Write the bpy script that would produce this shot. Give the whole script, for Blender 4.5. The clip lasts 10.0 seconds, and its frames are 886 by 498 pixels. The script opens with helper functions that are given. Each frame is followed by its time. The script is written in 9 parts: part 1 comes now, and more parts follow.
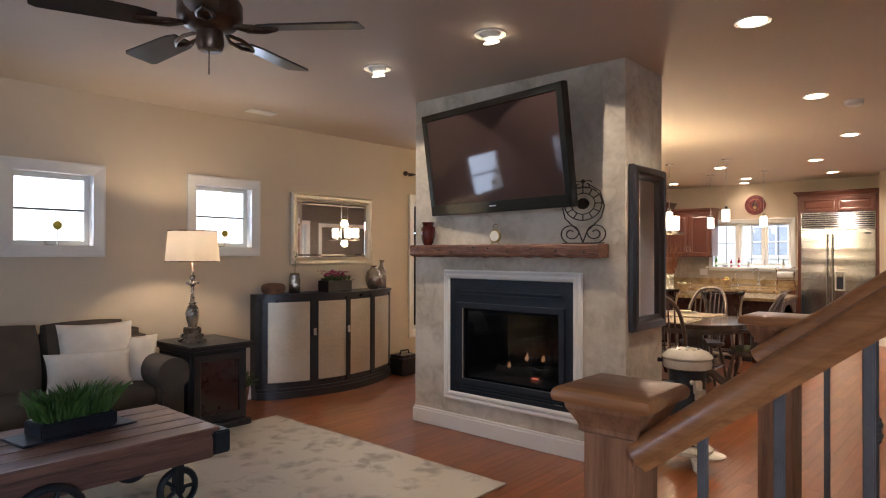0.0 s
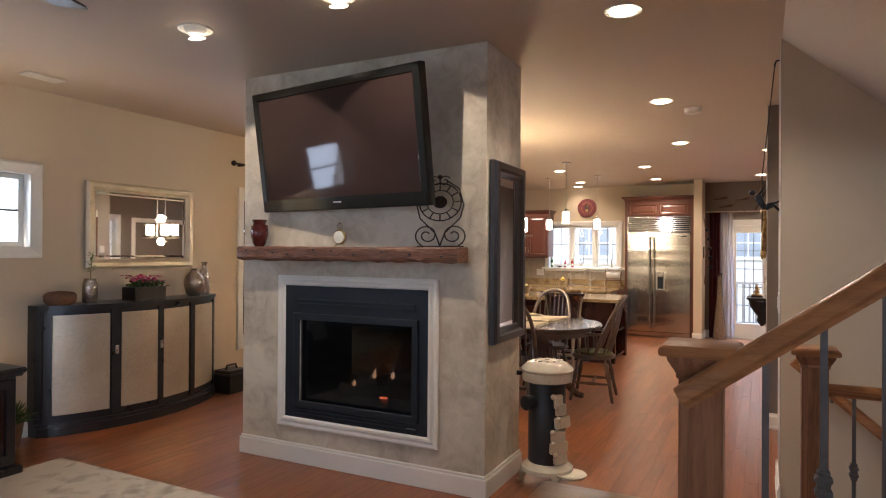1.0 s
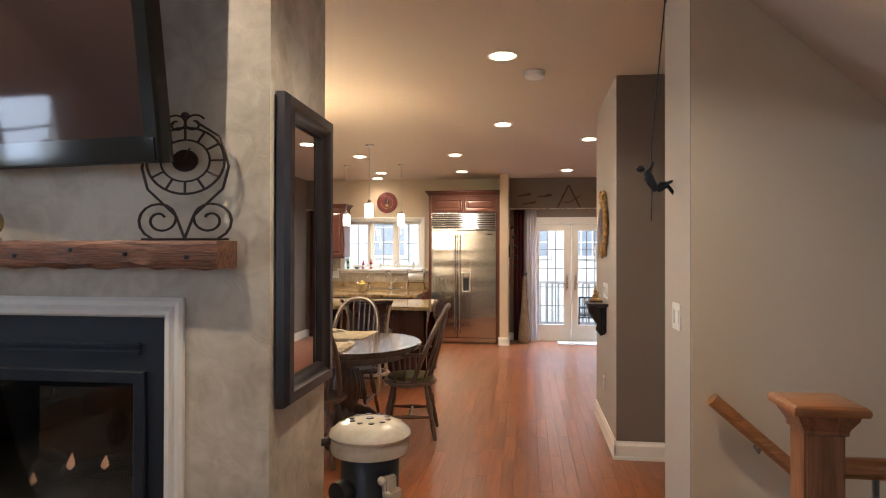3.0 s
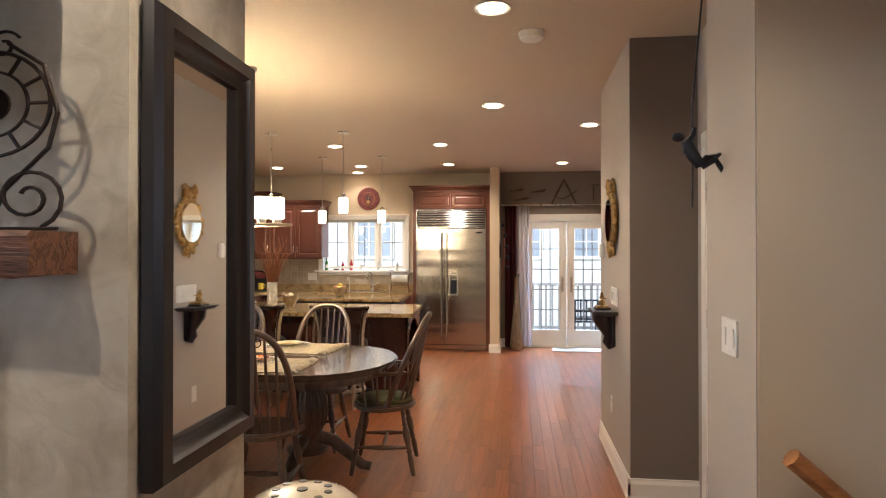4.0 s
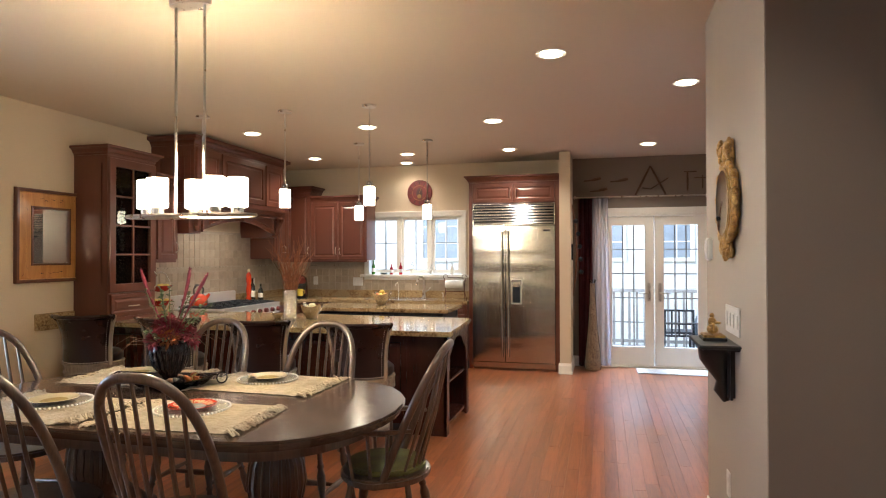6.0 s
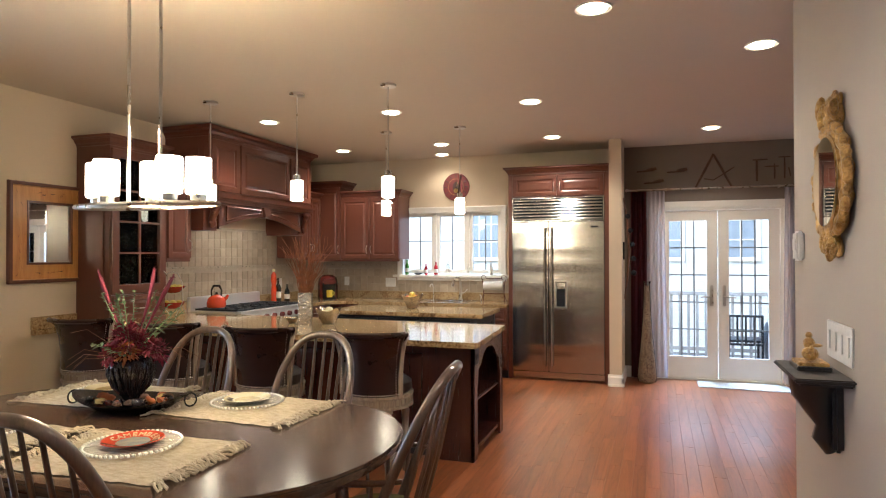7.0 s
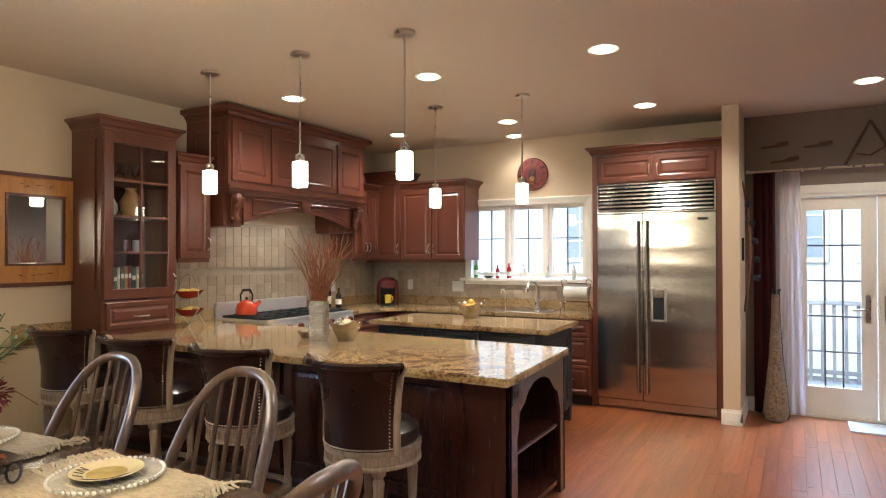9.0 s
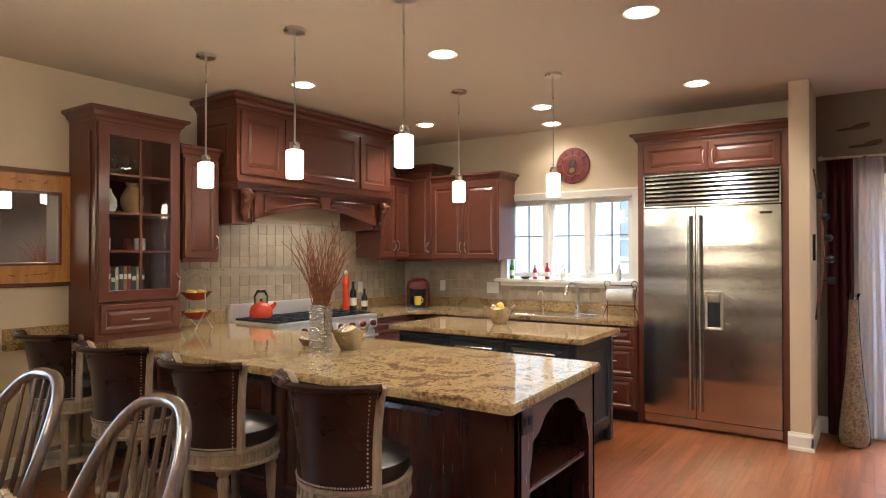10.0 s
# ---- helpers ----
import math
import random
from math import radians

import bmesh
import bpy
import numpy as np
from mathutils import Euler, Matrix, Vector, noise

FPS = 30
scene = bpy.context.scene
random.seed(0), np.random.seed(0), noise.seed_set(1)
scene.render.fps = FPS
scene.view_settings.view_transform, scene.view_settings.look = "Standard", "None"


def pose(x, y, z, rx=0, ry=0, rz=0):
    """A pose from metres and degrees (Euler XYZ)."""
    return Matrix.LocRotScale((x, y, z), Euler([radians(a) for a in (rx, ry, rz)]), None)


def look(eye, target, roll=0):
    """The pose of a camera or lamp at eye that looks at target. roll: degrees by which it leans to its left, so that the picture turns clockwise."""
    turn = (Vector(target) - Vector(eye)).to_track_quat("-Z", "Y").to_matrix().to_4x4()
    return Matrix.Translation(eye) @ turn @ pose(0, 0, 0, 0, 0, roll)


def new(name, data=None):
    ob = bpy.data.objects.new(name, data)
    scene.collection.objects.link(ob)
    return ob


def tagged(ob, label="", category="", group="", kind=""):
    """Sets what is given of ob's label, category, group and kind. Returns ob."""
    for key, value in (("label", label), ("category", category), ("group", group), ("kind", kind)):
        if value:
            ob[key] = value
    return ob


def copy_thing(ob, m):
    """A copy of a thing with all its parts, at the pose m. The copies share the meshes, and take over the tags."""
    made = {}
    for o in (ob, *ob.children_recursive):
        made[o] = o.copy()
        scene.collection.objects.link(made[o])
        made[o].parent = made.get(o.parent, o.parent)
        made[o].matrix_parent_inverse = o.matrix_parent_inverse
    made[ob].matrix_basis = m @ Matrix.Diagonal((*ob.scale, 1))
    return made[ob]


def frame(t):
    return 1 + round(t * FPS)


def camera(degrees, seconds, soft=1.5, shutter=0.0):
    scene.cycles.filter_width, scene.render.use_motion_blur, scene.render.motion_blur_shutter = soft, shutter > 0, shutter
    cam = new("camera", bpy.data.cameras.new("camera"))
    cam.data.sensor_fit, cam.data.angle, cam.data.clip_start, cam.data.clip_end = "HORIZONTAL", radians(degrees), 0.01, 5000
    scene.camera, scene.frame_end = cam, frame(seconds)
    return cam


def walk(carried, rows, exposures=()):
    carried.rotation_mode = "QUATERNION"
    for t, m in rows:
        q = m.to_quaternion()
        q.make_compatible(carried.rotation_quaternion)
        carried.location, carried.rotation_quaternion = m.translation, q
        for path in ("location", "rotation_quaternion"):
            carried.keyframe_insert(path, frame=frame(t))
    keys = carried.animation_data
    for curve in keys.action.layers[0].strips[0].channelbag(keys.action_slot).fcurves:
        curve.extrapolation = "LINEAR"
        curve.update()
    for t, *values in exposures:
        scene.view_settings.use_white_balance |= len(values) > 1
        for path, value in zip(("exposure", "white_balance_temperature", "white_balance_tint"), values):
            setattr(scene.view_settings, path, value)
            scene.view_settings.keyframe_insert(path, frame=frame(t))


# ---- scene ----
cam = camera(70.2, 10.0, soft=1.1)
PATH = [
    (0, (0.122, 0.644, 1.437), (-1.202, 2.143, 1.451), 0.1),
    (0.5, (-0.076, 0.847, 1.459), (-1.187, 2.51, 1.474), 0.3),
    (1, (-0.266, 1.087, 1.474), (-1.167, 2.873, 1.484), 0.4),
    (1.5, (-0.447, 1.364, 1.482), (-1.139, 3.24, 1.496), 0.4),
    (2, (-0.621, 1.681, 1.488), (-1.108, 3.621, 1.5), 0.4),
    (2.5, (-0.773, 2.076, 1.473), (-1.11, 4.048, 1.484), 0.4),
    (4, (-0.879, 3.267, 1.455), (-1.115, 5.253, 1.471), 0.0),
    (4.5, (-0.858, 3.645, 1.443), (-1.132, 5.626, 1.462), 0.0),
    (5, (-0.821, 3.998, 1.438), (-1.159, 5.969, 1.463), -0.0),
    (5.5, (-0.798, 4.333, 1.453), (-1.209, 6.29, 1.477), -0.1),
    (7, (-0.778, 5.355, 1.448), (-1.423, 7.248, 1.469), -0.1),
    (7.5, (-0.778, 5.694, 1.452), (-1.505, 7.557, 1.47), -0.1),
    (8, (-0.751, 6.028, 1.446), (-1.568, 7.853, 1.468), -0.1),
    (8.5, (-0.734, 6.347, 1.446), (-1.631, 8.135, 1.469), -0.1),
    (9, (-0.738, 6.662, 1.443), (-1.715, 8.407, 1.466), -0.1),
    (9.5, (-0.755, 6.957, 1.442), (-1.806, 8.658, 1.465), -0.1),
    (10, (-0.76, 7.231, 1.447), (-1.891, 8.88, 1.466), -0.1),
]
walk(cam, [(t, look(eye, target, roll)) for t, eye, target, roll in PATH],
     exposures=[(0, 0.18, 6000, 15), (2.5, 0.22, 6080, 13), (5.0, 0.2, 5900, 10), (7.5, 0.22, 5480, 8), (10.0, 0.27, 5520, 8)])

# ---- light ----
world = bpy.data.worlds.new("sky")
scene.world = world
world.use_nodes = True
wn, wl = world.node_tree.nodes, world.node_tree.links
sky = wn.new("ShaderNodeTexSky")
sky.sky_type, sky.sun_disc = "NISHITA", False
sky.sun_elevation, sky.sun_rotation = radians(35), radians(200)
wl.new(sky.outputs[0], wn["Background"].inputs[0])
wn["Background"].inputs[1].default_value = 0.15


def lamp(name, kind, m, energy, color, **kw):
    data = bpy.data.lights.new(name, kind)
    data.energy, data.color = energy, color
    ob = new(name, data)
    ob.matrix_world = m
    return ob, data


sun_ob, sun_data = lamp("sun", "SUN", look((0, 0, 20), (5, 14, 4)), 3.6, (1.0, 0.95, 0.88))
sun_data.angle = radians(3)


def window_light(x, y, z, rx, rz, w, h, energy, color=(0.66, 0.80, 1.0)):
    ob, data = lamp("window_light", "AREA", pose(x, y, z, rx, 0, rz), energy, color)
    data.shape, data.size, data.size_y = "RECTANGLE", w, h
    return ob


DAY = 1.0
# sky over the yard behind the house, above the openings
for px, pw, pe in ((-3.35, 2.0, 170), (-0.13, 1.6, 820)):
    ob_, d_ = lamp("window_light", "AREA", look((px, 14.6, 3.3), (px, 11.0, 0.6)), pe * DAY, (0.54, 0.72, 1.0))
    d_.shape, d_.size, d_.size_y = "RECTANGLE", pw, 1.2
for wy in (0.87, 2.32, 3.77):
    window_light(-5.70, wy, 1.78, 64, -90, 0.6, 0.6, 12 * DAY)
window_light(-5.70, 6.77, 1.28, 68, -90, 0.9, 1.65, 42 * DAY)
# unseen windows behind the start of the walk, added for daylight on the west wall
window_light(-3.9, -3.12, 1.45, 68, 0, 0.9, 1.5, 26 * DAY)
window_light(3.92, -1.3, 1.45, 66, 90, 1.5, 1.5, 165 * DAY)
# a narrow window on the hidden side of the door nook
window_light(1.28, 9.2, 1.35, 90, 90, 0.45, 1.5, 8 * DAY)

WARM = (1.0, 0.83, 0.62)


# ---- materials ----
def nodes_of(name):
    m = bpy.data.materials.new(name)
    m.use_nodes = True
    return m, m.node_tree.nodes, m.node_tree.links, m.node_tree.nodes["Principled BSDF"]


def rgb(c):
    return (c[0], c[1], c[2], 1.0)


def surf(name, a, b=None, rough=0.5, metal=0.0, scale=6.0, fine=60.0, bump=0.15, stretch=(1, 1, 1), rand=0.0, coat=0.0, spread=0.12, dist=0.004):
    """A surface with colour that varies at two scales, uneven gloss and fine relief."""
    m, n, l, p = nodes_of(name)
    b = b or tuple(c * 0.78 for c in a)
    co = n.new("ShaderNodeTexCoord")
    mp = n.new("ShaderNodeMapping")
    mp.inputs["Scale"].default_value = stretch
    if rand:
        info = n.new("ShaderNodeObjectInfo")
        off = n.new("ShaderNodeVectorMath")
        off.operation = "MULTIPLY_ADD"
        l.new(info.outputs["Random"], off.inputs[0])
        off.inputs[1].default_value = (37, 53, 71)
        l.new(co.outputs["Object"], off.inputs[2])
        l.new(off.outputs[0], mp.inputs["Vector"])
    else:
        l.new(co.outputs["Object"], mp.inputs["Vector"])
    big = n.new("ShaderNodeTexNoise")
    big.inputs["Scale"].default_value, big.inputs["Detail"].default_value = scale, 4
    small = n.new("ShaderNodeTexNoise")
    small.inputs["Scale"].default_value, small.inputs["Detail"].default_value = fine, 5
    for t in (big, small):
        l.new(mp.outputs[0], t.inputs["Vector"])
    add = n.new("ShaderNodeMath")
    add.operation = "MULTIPLY_ADD"
    l.new(small.outputs["Fac"], add.inputs[0])
    add.inputs[1].default_value = 0.45
    l.new(big.outputs["Fac"], add.inputs[2])
    ramp = n.new("ShaderNodeValToRGB")
    ramp.color_ramp.elements[0].position, ramp.color_ramp.elements[1].position = 0.45, 0.98
    ramp.color_ramp.elements[0].color, ramp.color_ramp.elements[1].color = rgb(b), rgb(a)
    l.new(add.outputs[0], ramp.inputs[0])
    last = ramp.outputs[0]
    if rand:
        hsv = n.new("ShaderNodeHueSaturation")
        mr = n.new("ShaderNodeMapRange")
        mr.inputs["To Min"].default_value, mr.inputs["To Max"].default_value = 1 - rand, 1 + rand
        l.new(info.outputs["Random"], mr.inputs["Value"])
        l.new(mr.outputs[0], hsv.inputs["Value"])
        l.new(last, hsv.inputs["Color"])
        last = hsv.outputs[0]
    l.new(last, p.inputs["Base Color"])
    rr = n.new("ShaderNodeMapRange")
    rr.inputs["To Min"].default_value = max(0.02, rough - spread)
    rr.inputs["To Max"].default_value = min(1, rough + spread)
    l.new(big.outputs["Fac"], rr.inputs["Value"])
    l.new(rr.outputs[0], p.inputs["Roughness"])
    p.inputs["Metallic"].default_value = metal
    p.inputs["Coat Weight"].default_value = coat
    p.inputs["Coat Roughness"].default_value = 0.12
    if bump:
        bm_ = n.new("ShaderNodeBump")
        bm_.inputs["Strength"].default_value, bm_.inputs["Distance"].default_value = bump, dist
        l.new(small.outputs["Fac"], bm_.inputs["Height"])
        l.new(bm_.outputs[0], p.inputs["Normal"])
    return m


def wood(name, light, dark, axis=0, rough=0.35, grain=14.0, rand=0.0, island=False, coat=0.2, bump=0.12, knots=1.0):
    """Stained wood: grain drawn out along an axis, with pores and slow changes of tone."""
    m, n, l, p = nodes_of(name)
    co = n.new("ShaderNodeTexCoord")
    seed = n.new("ShaderNodeNewGeometry" if island else "ShaderNodeObjectInfo")
    out = seed.outputs["Random Per Island"] if island else seed.outputs["Random"]
    off = n.new("ShaderNodeVectorMath")
    off.operation = "MULTIPLY_ADD"
    l.new(out, off.inputs[0])
    off.inputs[1].default_value = (41, 67, 23)
    l.new(co.outputs["Object"], off.inputs[2])
    mp = n.new("ShaderNodeMapping")
    sc = [1.0, 1.0, 1.0]
    sc[axis] = 0.07
    mp.inputs["Scale"].default_value = sc
    l.new(off.outputs[0], mp.inputs["Vector"])
    cathedral = n.new("ShaderNodeTexNoise")
    cathedral.inputs["Scale"].default_value, cathedral.inputs["Detail"].default_value = grain, 3
    cathedral.inputs["Distortion"].default_value = 0.6 * knots
    l.new(mp.outputs[0], cathedral.inputs["Vector"])
    rings = n.new("ShaderNodeMath")
    rings.operation = "MULTIPLY"
    rings.inputs[1].default_value = 9.0
    l.new(cathedral.outputs["Fac"], rings.inputs[0])
    fr = n.new("ShaderNodeMath")
    fr.operation = "PINGPONG"
    fr.inputs[1].default_value = 1.0
    l.new(rings.outputs[0], fr.inputs[0])
    pores = n.new("ShaderNodeTexNoise")
    pores.inputs["Scale"].default_value, pores.inputs["Detail"].default_value = grain * 16, 4
    l.new(mp.outputs[0], pores.inputs["Vector"])
    mix = n.new("ShaderNodeMath")
    mix.operation = "MULTIPLY_ADD"
    l.new(fr.outputs[0], mix.inputs[0])
    mix.inputs[1].default_value = 0.5
    l.new(pores.outputs["Fac"], mix.inputs[2])
    ramp = n.new("ShaderNodeValToRGB")
    ramp.color_ramp.elements[0].position, ramp.color_ramp.elements[1].position = 0.3, 1.05
    ramp.color_ramp.elements[0].color, ramp.color_ramp.elements[1].color = rgb(dark), rgb(light)
    l.new(mix.outputs[0], ramp.inputs[0])
    last = ramp.outputs[0]
    if rand:
        hsv = n.new("ShaderNodeHueSaturation")
        mr = n.new("ShaderNodeMapRange")
        mr.inputs["To Min"].default_value, mr.inputs["To Max"].default_value = 1 - rand, 1 + rand
        l.new(out, mr.inputs["Value"])
        l.new(mr.outputs[0], hsv.inputs["Value"])
        l.new(last, hsv.inputs["Color"])
        last = hsv.outputs[0]
    l.new(last, p.inputs["Base Color"])
    rr = n.new("ShaderNodeMapRange")
    rr.inputs["To Min"].default_value, rr.inputs["To Max"].default_value = rough + 0.04, max(0.05, rough - 0.04)
    l.new(pores.outputs["Fac"], rr.inputs["Value"])
    l.new(rr.outputs[0], p.inputs["Roughness"])
    p.inputs["Coat Weight"].default_value, p.inputs["Coat Roughness"].default_value = coat, 0.15
    b = n.new("ShaderNodeBump")
    b.inputs["Strength"].default_value, b.inputs["Distance"].default_value = bump, 0.002
    l.new(mix.outputs[0], b.inputs["Height"])
    l.new(b.outputs[0], p.inputs["Normal"])
    return m


def glow(name, color, strength):
    m, n, l, p = nodes_of(name)
    p.inputs["Base Color"].default_value = rgb((0.9, 0.88, 0.82))
    p.inputs["Emission Color"].default_value = rgb(color)
    p.inputs["Emission Strength"].default_value = strength
    p.inputs["Roughness"].default_value = 0.35
    return m


def glassy(name, tint=(1, 1, 1), rough=0.0, thin=False):
    m, n, l, p = nodes_of(name)
    if thin:
        tr, gl, mx, fz = n.new("ShaderNodeBsdfTransparent"), n.new("ShaderNodeBsdfGlossy"), n.new("ShaderNodeMixShader"), n.new("ShaderNodeFresnel")
        tr.inputs[0].default_value = rgb(tint)
        gl.inputs["Roughness"].default_value = rough
        fz.inputs[0].default_value = 1.45
        l.new(fz.outputs[0], mx.inputs[0])
        l.new(tr.outputs[0], mx.inputs[1])
        l.new(gl.outputs[0], mx.inputs[2])
        l.new(mx.outputs[0], n["Material Output"].inputs[0])
    else:
        p.inputs["Base Color"].default_value = rgb(tint)
        p.inputs["Transmission Weight"].default_value = 1.0
        p.inputs["Roughness"].default_value = rough
    return m


def granite(name):
    m, n, l, p = nodes_of(name)
    co = n.new("ShaderNodeTexCoord")
    vein = n.new("ShaderNodeTexNoise")
    vein.inputs["Scale"].default_value, vein.inputs["Detail"].default_value = 3.2, 8
    vein.inputs["Distortion"].default_value = 1.6
    speck = n.new("ShaderNodeTexNoise")
    speck.inputs["Scale"].default_value, speck.inputs["Detail"].default_value = 55, 8
    for t in (vein, speck):
        l.new(co.outputs["Object"], t.inputs["Vector"])
    add = n.new("ShaderNodeMath")
    add.operation = "MULTIPLY_ADD"
    l.new(speck.outputs["Fac"], add.inputs[0])
    add.inputs[1].default_value = 0.75
    l.new(vein.outputs["Fac"], add.inputs[2])
    ramp = n.new("ShaderNodeValToRGB")
    stops = ((0.58, (0.05, 0.028, 0.015)), (0.70, (0.17, 0.10, 0.045)), (0.82, (0.30, 0.205, 0.10)), (0.98, (0.42, 0.315, 0.17)), (1.1, (0.24, 0.15, 0.07)))
    el = ramp.color_ramp.elements
    el[0].position, el[0].color = stops[0][0], rgb(stops[0][1])
    el[1].position, el[1].color = stops[-1][0], rgb(stops[-1][1])
    for pos, c in stops[1:-1]:
        e = el.new(pos)
        e.color = rgb(c)
    l.new(add.outputs[0], ramp.inputs[0])
    l.new(ramp.outputs[0], p.inputs["Base Color"])
    p.inputs["Roughness"].default_value = 0.09
    return m


def plaster(name):
    """Trowelled plaster: blotches of warm and grey, swept relief."""
    m, n, l, p = nodes_of(name)
    co = n.new("ShaderNodeTexCoord")
    a = n.new("ShaderNodeTexNoise")
    a.inputs["Scale"].default_value, a.inputs["Detail"].default_value, a.inputs["Distortion"].default_value = 2.6, 7, 0.8
    b = n.new("ShaderNodeTexNoise")
    b.inputs["Scale"].default_value, b.inputs["Detail"].default_value, b.inputs["Distortion"].default_value = 9, 9, 1.4
    for t in (a, b):
        l.new(co.outputs["Object"], t.inputs["Vector"])
    add = n.new("ShaderNodeMath")
    add.operation = "MULTIPLY_ADD"
    l.new(b.outputs["Fac"], add.inputs[0])
    add.inputs[1].default_value = 0.6
    l.new(a.outputs["Fac"], add.inputs[2])
    ramp = n.new("ShaderNodeValToRGB")
    el = ramp.color_ramp.elements
    el[0].position, el[0].color = 0.55, rgb((0.38, 0.315, 0.23))
    el[1].position, el[1].color = 1.0, rgb((0.64, 0.57, 0.455))
    e = el.new(0.78)
    e.color = rgb((0.52, 0.455, 0.35))
    l.new(add.outputs[0], ramp.inputs[0])
    l.new(ramp.outputs[0], p.inputs["Base Color"])
    p.inputs["Roughness"].default_value = 0.6
    bp = n.new("ShaderNodeBump")
    bp.inputs["Strength"].default_value, bp.inputs["Distance"].default_value = 0.35, 0.01
    l.new(b.outputs["Fac"], bp.inputs["Height"])
    l.new(bp.outputs[0], p.inputs["Normal"])
    return m


def rug_weave(name):
    m, n, l, p = nodes_of(name)
    co = n.new("ShaderNodeTexCoord")
    a = n.new("ShaderNodeTexNoise")
    a.inputs["Scale"].default_value, a.inputs["Detail"].default_value, a.inputs["Distortion"].default_value = 5.5, 8, 1.2
    v = n.new("ShaderNodeTexVoronoi")
    v.inputs["Scale"].default_value = 6.5
    f = n.new("ShaderNodeTexNoise")
    f.inputs["Scale"].default_value = 260
    for t in (a, v, f):
        l.new(co.outputs["Object"], t.inputs["Vector"])
    mul = n.new("ShaderNodeMath")
    mul.operation = "MULTIPLY_ADD"
    l.new(v.outputs["Distance"], mul.inputs[0])
    mul.inputs[1].default_value = 0.45
    l.new(a.outputs["Fac"], mul.inputs[2])
    ramp = n.new("ShaderNodeValToRGB")
    el = ramp.color_ramp.elements
    el[0].position, el[0].color = 0.5, rgb((0.33, 0.28, 0.215))
    el[1].position, el[1].color = 0.72, rgb((0.52, 0.45, 0.35))
    l.new(mul.outputs[0], ramp.inputs[0])
    l.new(ramp.outputs[0], p.inputs["Base Color"])
    p.inputs["Roughness"].default_value = 0.95
    bp = n.new("ShaderNodeBump")
    bp.inputs["Strength"].default_value, bp.inputs["Distance"].default_value = 0.6, 0.004
    l.new(f.outputs["Fac"], bp.inputs["Height"])
    l.new(bp.outputs[0], p.inputs["Normal"])
    return m


def brushed_steel(name):
    """Brushed steel sheet, slightly dented in long level waves."""
    m, n, l, p = nodes_of(name)
    co = n.new("ShaderNodeTexCoord")
    mp1, mp2 = n.new("ShaderNodeMapping"), n.new("ShaderNodeMapping")
    mp1.inputs["Scale"].default_value, mp2.inputs["Scale"].default_value = (0.10, 0.10, 1.9), (0.015, 1, 1)
    wave, brush = n.new("ShaderNodeTexNoise"), n.new("ShaderNodeTexNoise")
    wave.inputs["Scale"].default_value, wave.inputs["Detail"].default_value = 2.0, 1.0
    brush.inputs["Scale"].default_value, brush.inputs["Detail"].default_value = 260, 3
    for mp, t in ((mp1, wave), (mp2, brush)):
        l.new(co.outputs["Object"], mp.inputs["Vector"])
        l.new(mp.outputs[0], t.inputs["Vector"])
    ramp = n.new("ShaderNodeValToRGB")
    ramp.color_ramp.elements[0].color, ramp.color_ramp.elements[1].color = rgb((0.52, 0.51, 0.50)), rgb((0.62, 0.61, 0.60))
    l.new(brush.outputs["Fac"], ramp.inputs[0])
    l.new(ramp.outputs[0], p.inputs["Base Color"])
    p.inputs["Metallic"].default_value, p.inputs["Roughness"].default_value = 1.0, 0.17
    b1, b2 = n.new("ShaderNodeBump"), n.new("ShaderNodeBump")
    b1.inputs["Strength"].default_value, b1.inputs["Distance"].default_value = 0.5, 0.03
    b2.inputs["Strength"].default_value, b2.inputs["Distance"].default_value = 0.02, 0.0004
    l.new(wave.outputs["Fac"], b1.inputs["Height"])
    l.new(brush.outputs["Fac"], b2.inputs["Height"])
    l.new(b1.outputs[0], b2.inputs["Normal"])
    l.new(b2.outputs[0], p.inputs["Normal"])
    return m


M_WALL = surf("wall_paint_beige", (0.60, 0.49, 0.35), (0.57, 0.465, 0.33), rough=0.62, scale=1.3, fine=180, bump=0.12, spread=0.05, dist=0.002)
M_TAUPE = surf("wall_paint_taupe", (0.40, 0.355, 0.30), (0.375, 0.33, 0.28), rough=0.62, scale=1.3, fine=180, bump=0.12, spread=0.05, dist=0.002)
M_UMBER = surf("dark_umber", (0.19, 0.155, 0.125), (0.175, 0.142, 0.115), rough=0.62, scale=1.3, fine=180, bump=0.12, spread=0.05, dist=0.002)
M_CEIL = surf("ceiling_paint", (0.56, 0.465, 0.36), (0.54, 0.448, 0.347), rough=0.75, scale=1.2, fine=220, bump=0.12, spread=0.05, dist=0.002)
M_TRIM = surf("trim_paint_white", (0.80, 0.77, 0.70), (0.74, 0.71, 0.64), rough=0.35, scale=4, fine=60, bump=0.04)
M_PLASTER = plaster("trowelled_plaster")
M_PLANK = wood("oak_plank", (0.265, 0.084, 0.026), (0.15, 0.044, 0.014), axis=1, rough=0.27, grain=8, rand=0.16, coat=0.0, bump=0.006)
M_PLANKS = wood("oak_planks_joined", (0.265, 0.084, 0.026), (0.15, 0.044, 0.014), axis=1, rough=0.27, grain=8, rand=0.16, island=True, coat=0.0, bump=0.006)
for m_ in (M_PLANK, M_PLANKS):
    p_ = m_.node_tree.nodes["Principled BSDF"]
    for socket, value in (("Normal", None), ("Roughness", 0.29)):
        for k_ in list(p_.inputs[socket].links):
            m_.node_tree.links.remove(k_)
        if value:
            p_.inputs[socket].default_value = value
    p_.inputs["Coat Weight"].default_value, p_.inputs["Coat Roughness"].default_value = 0.12, 0.22
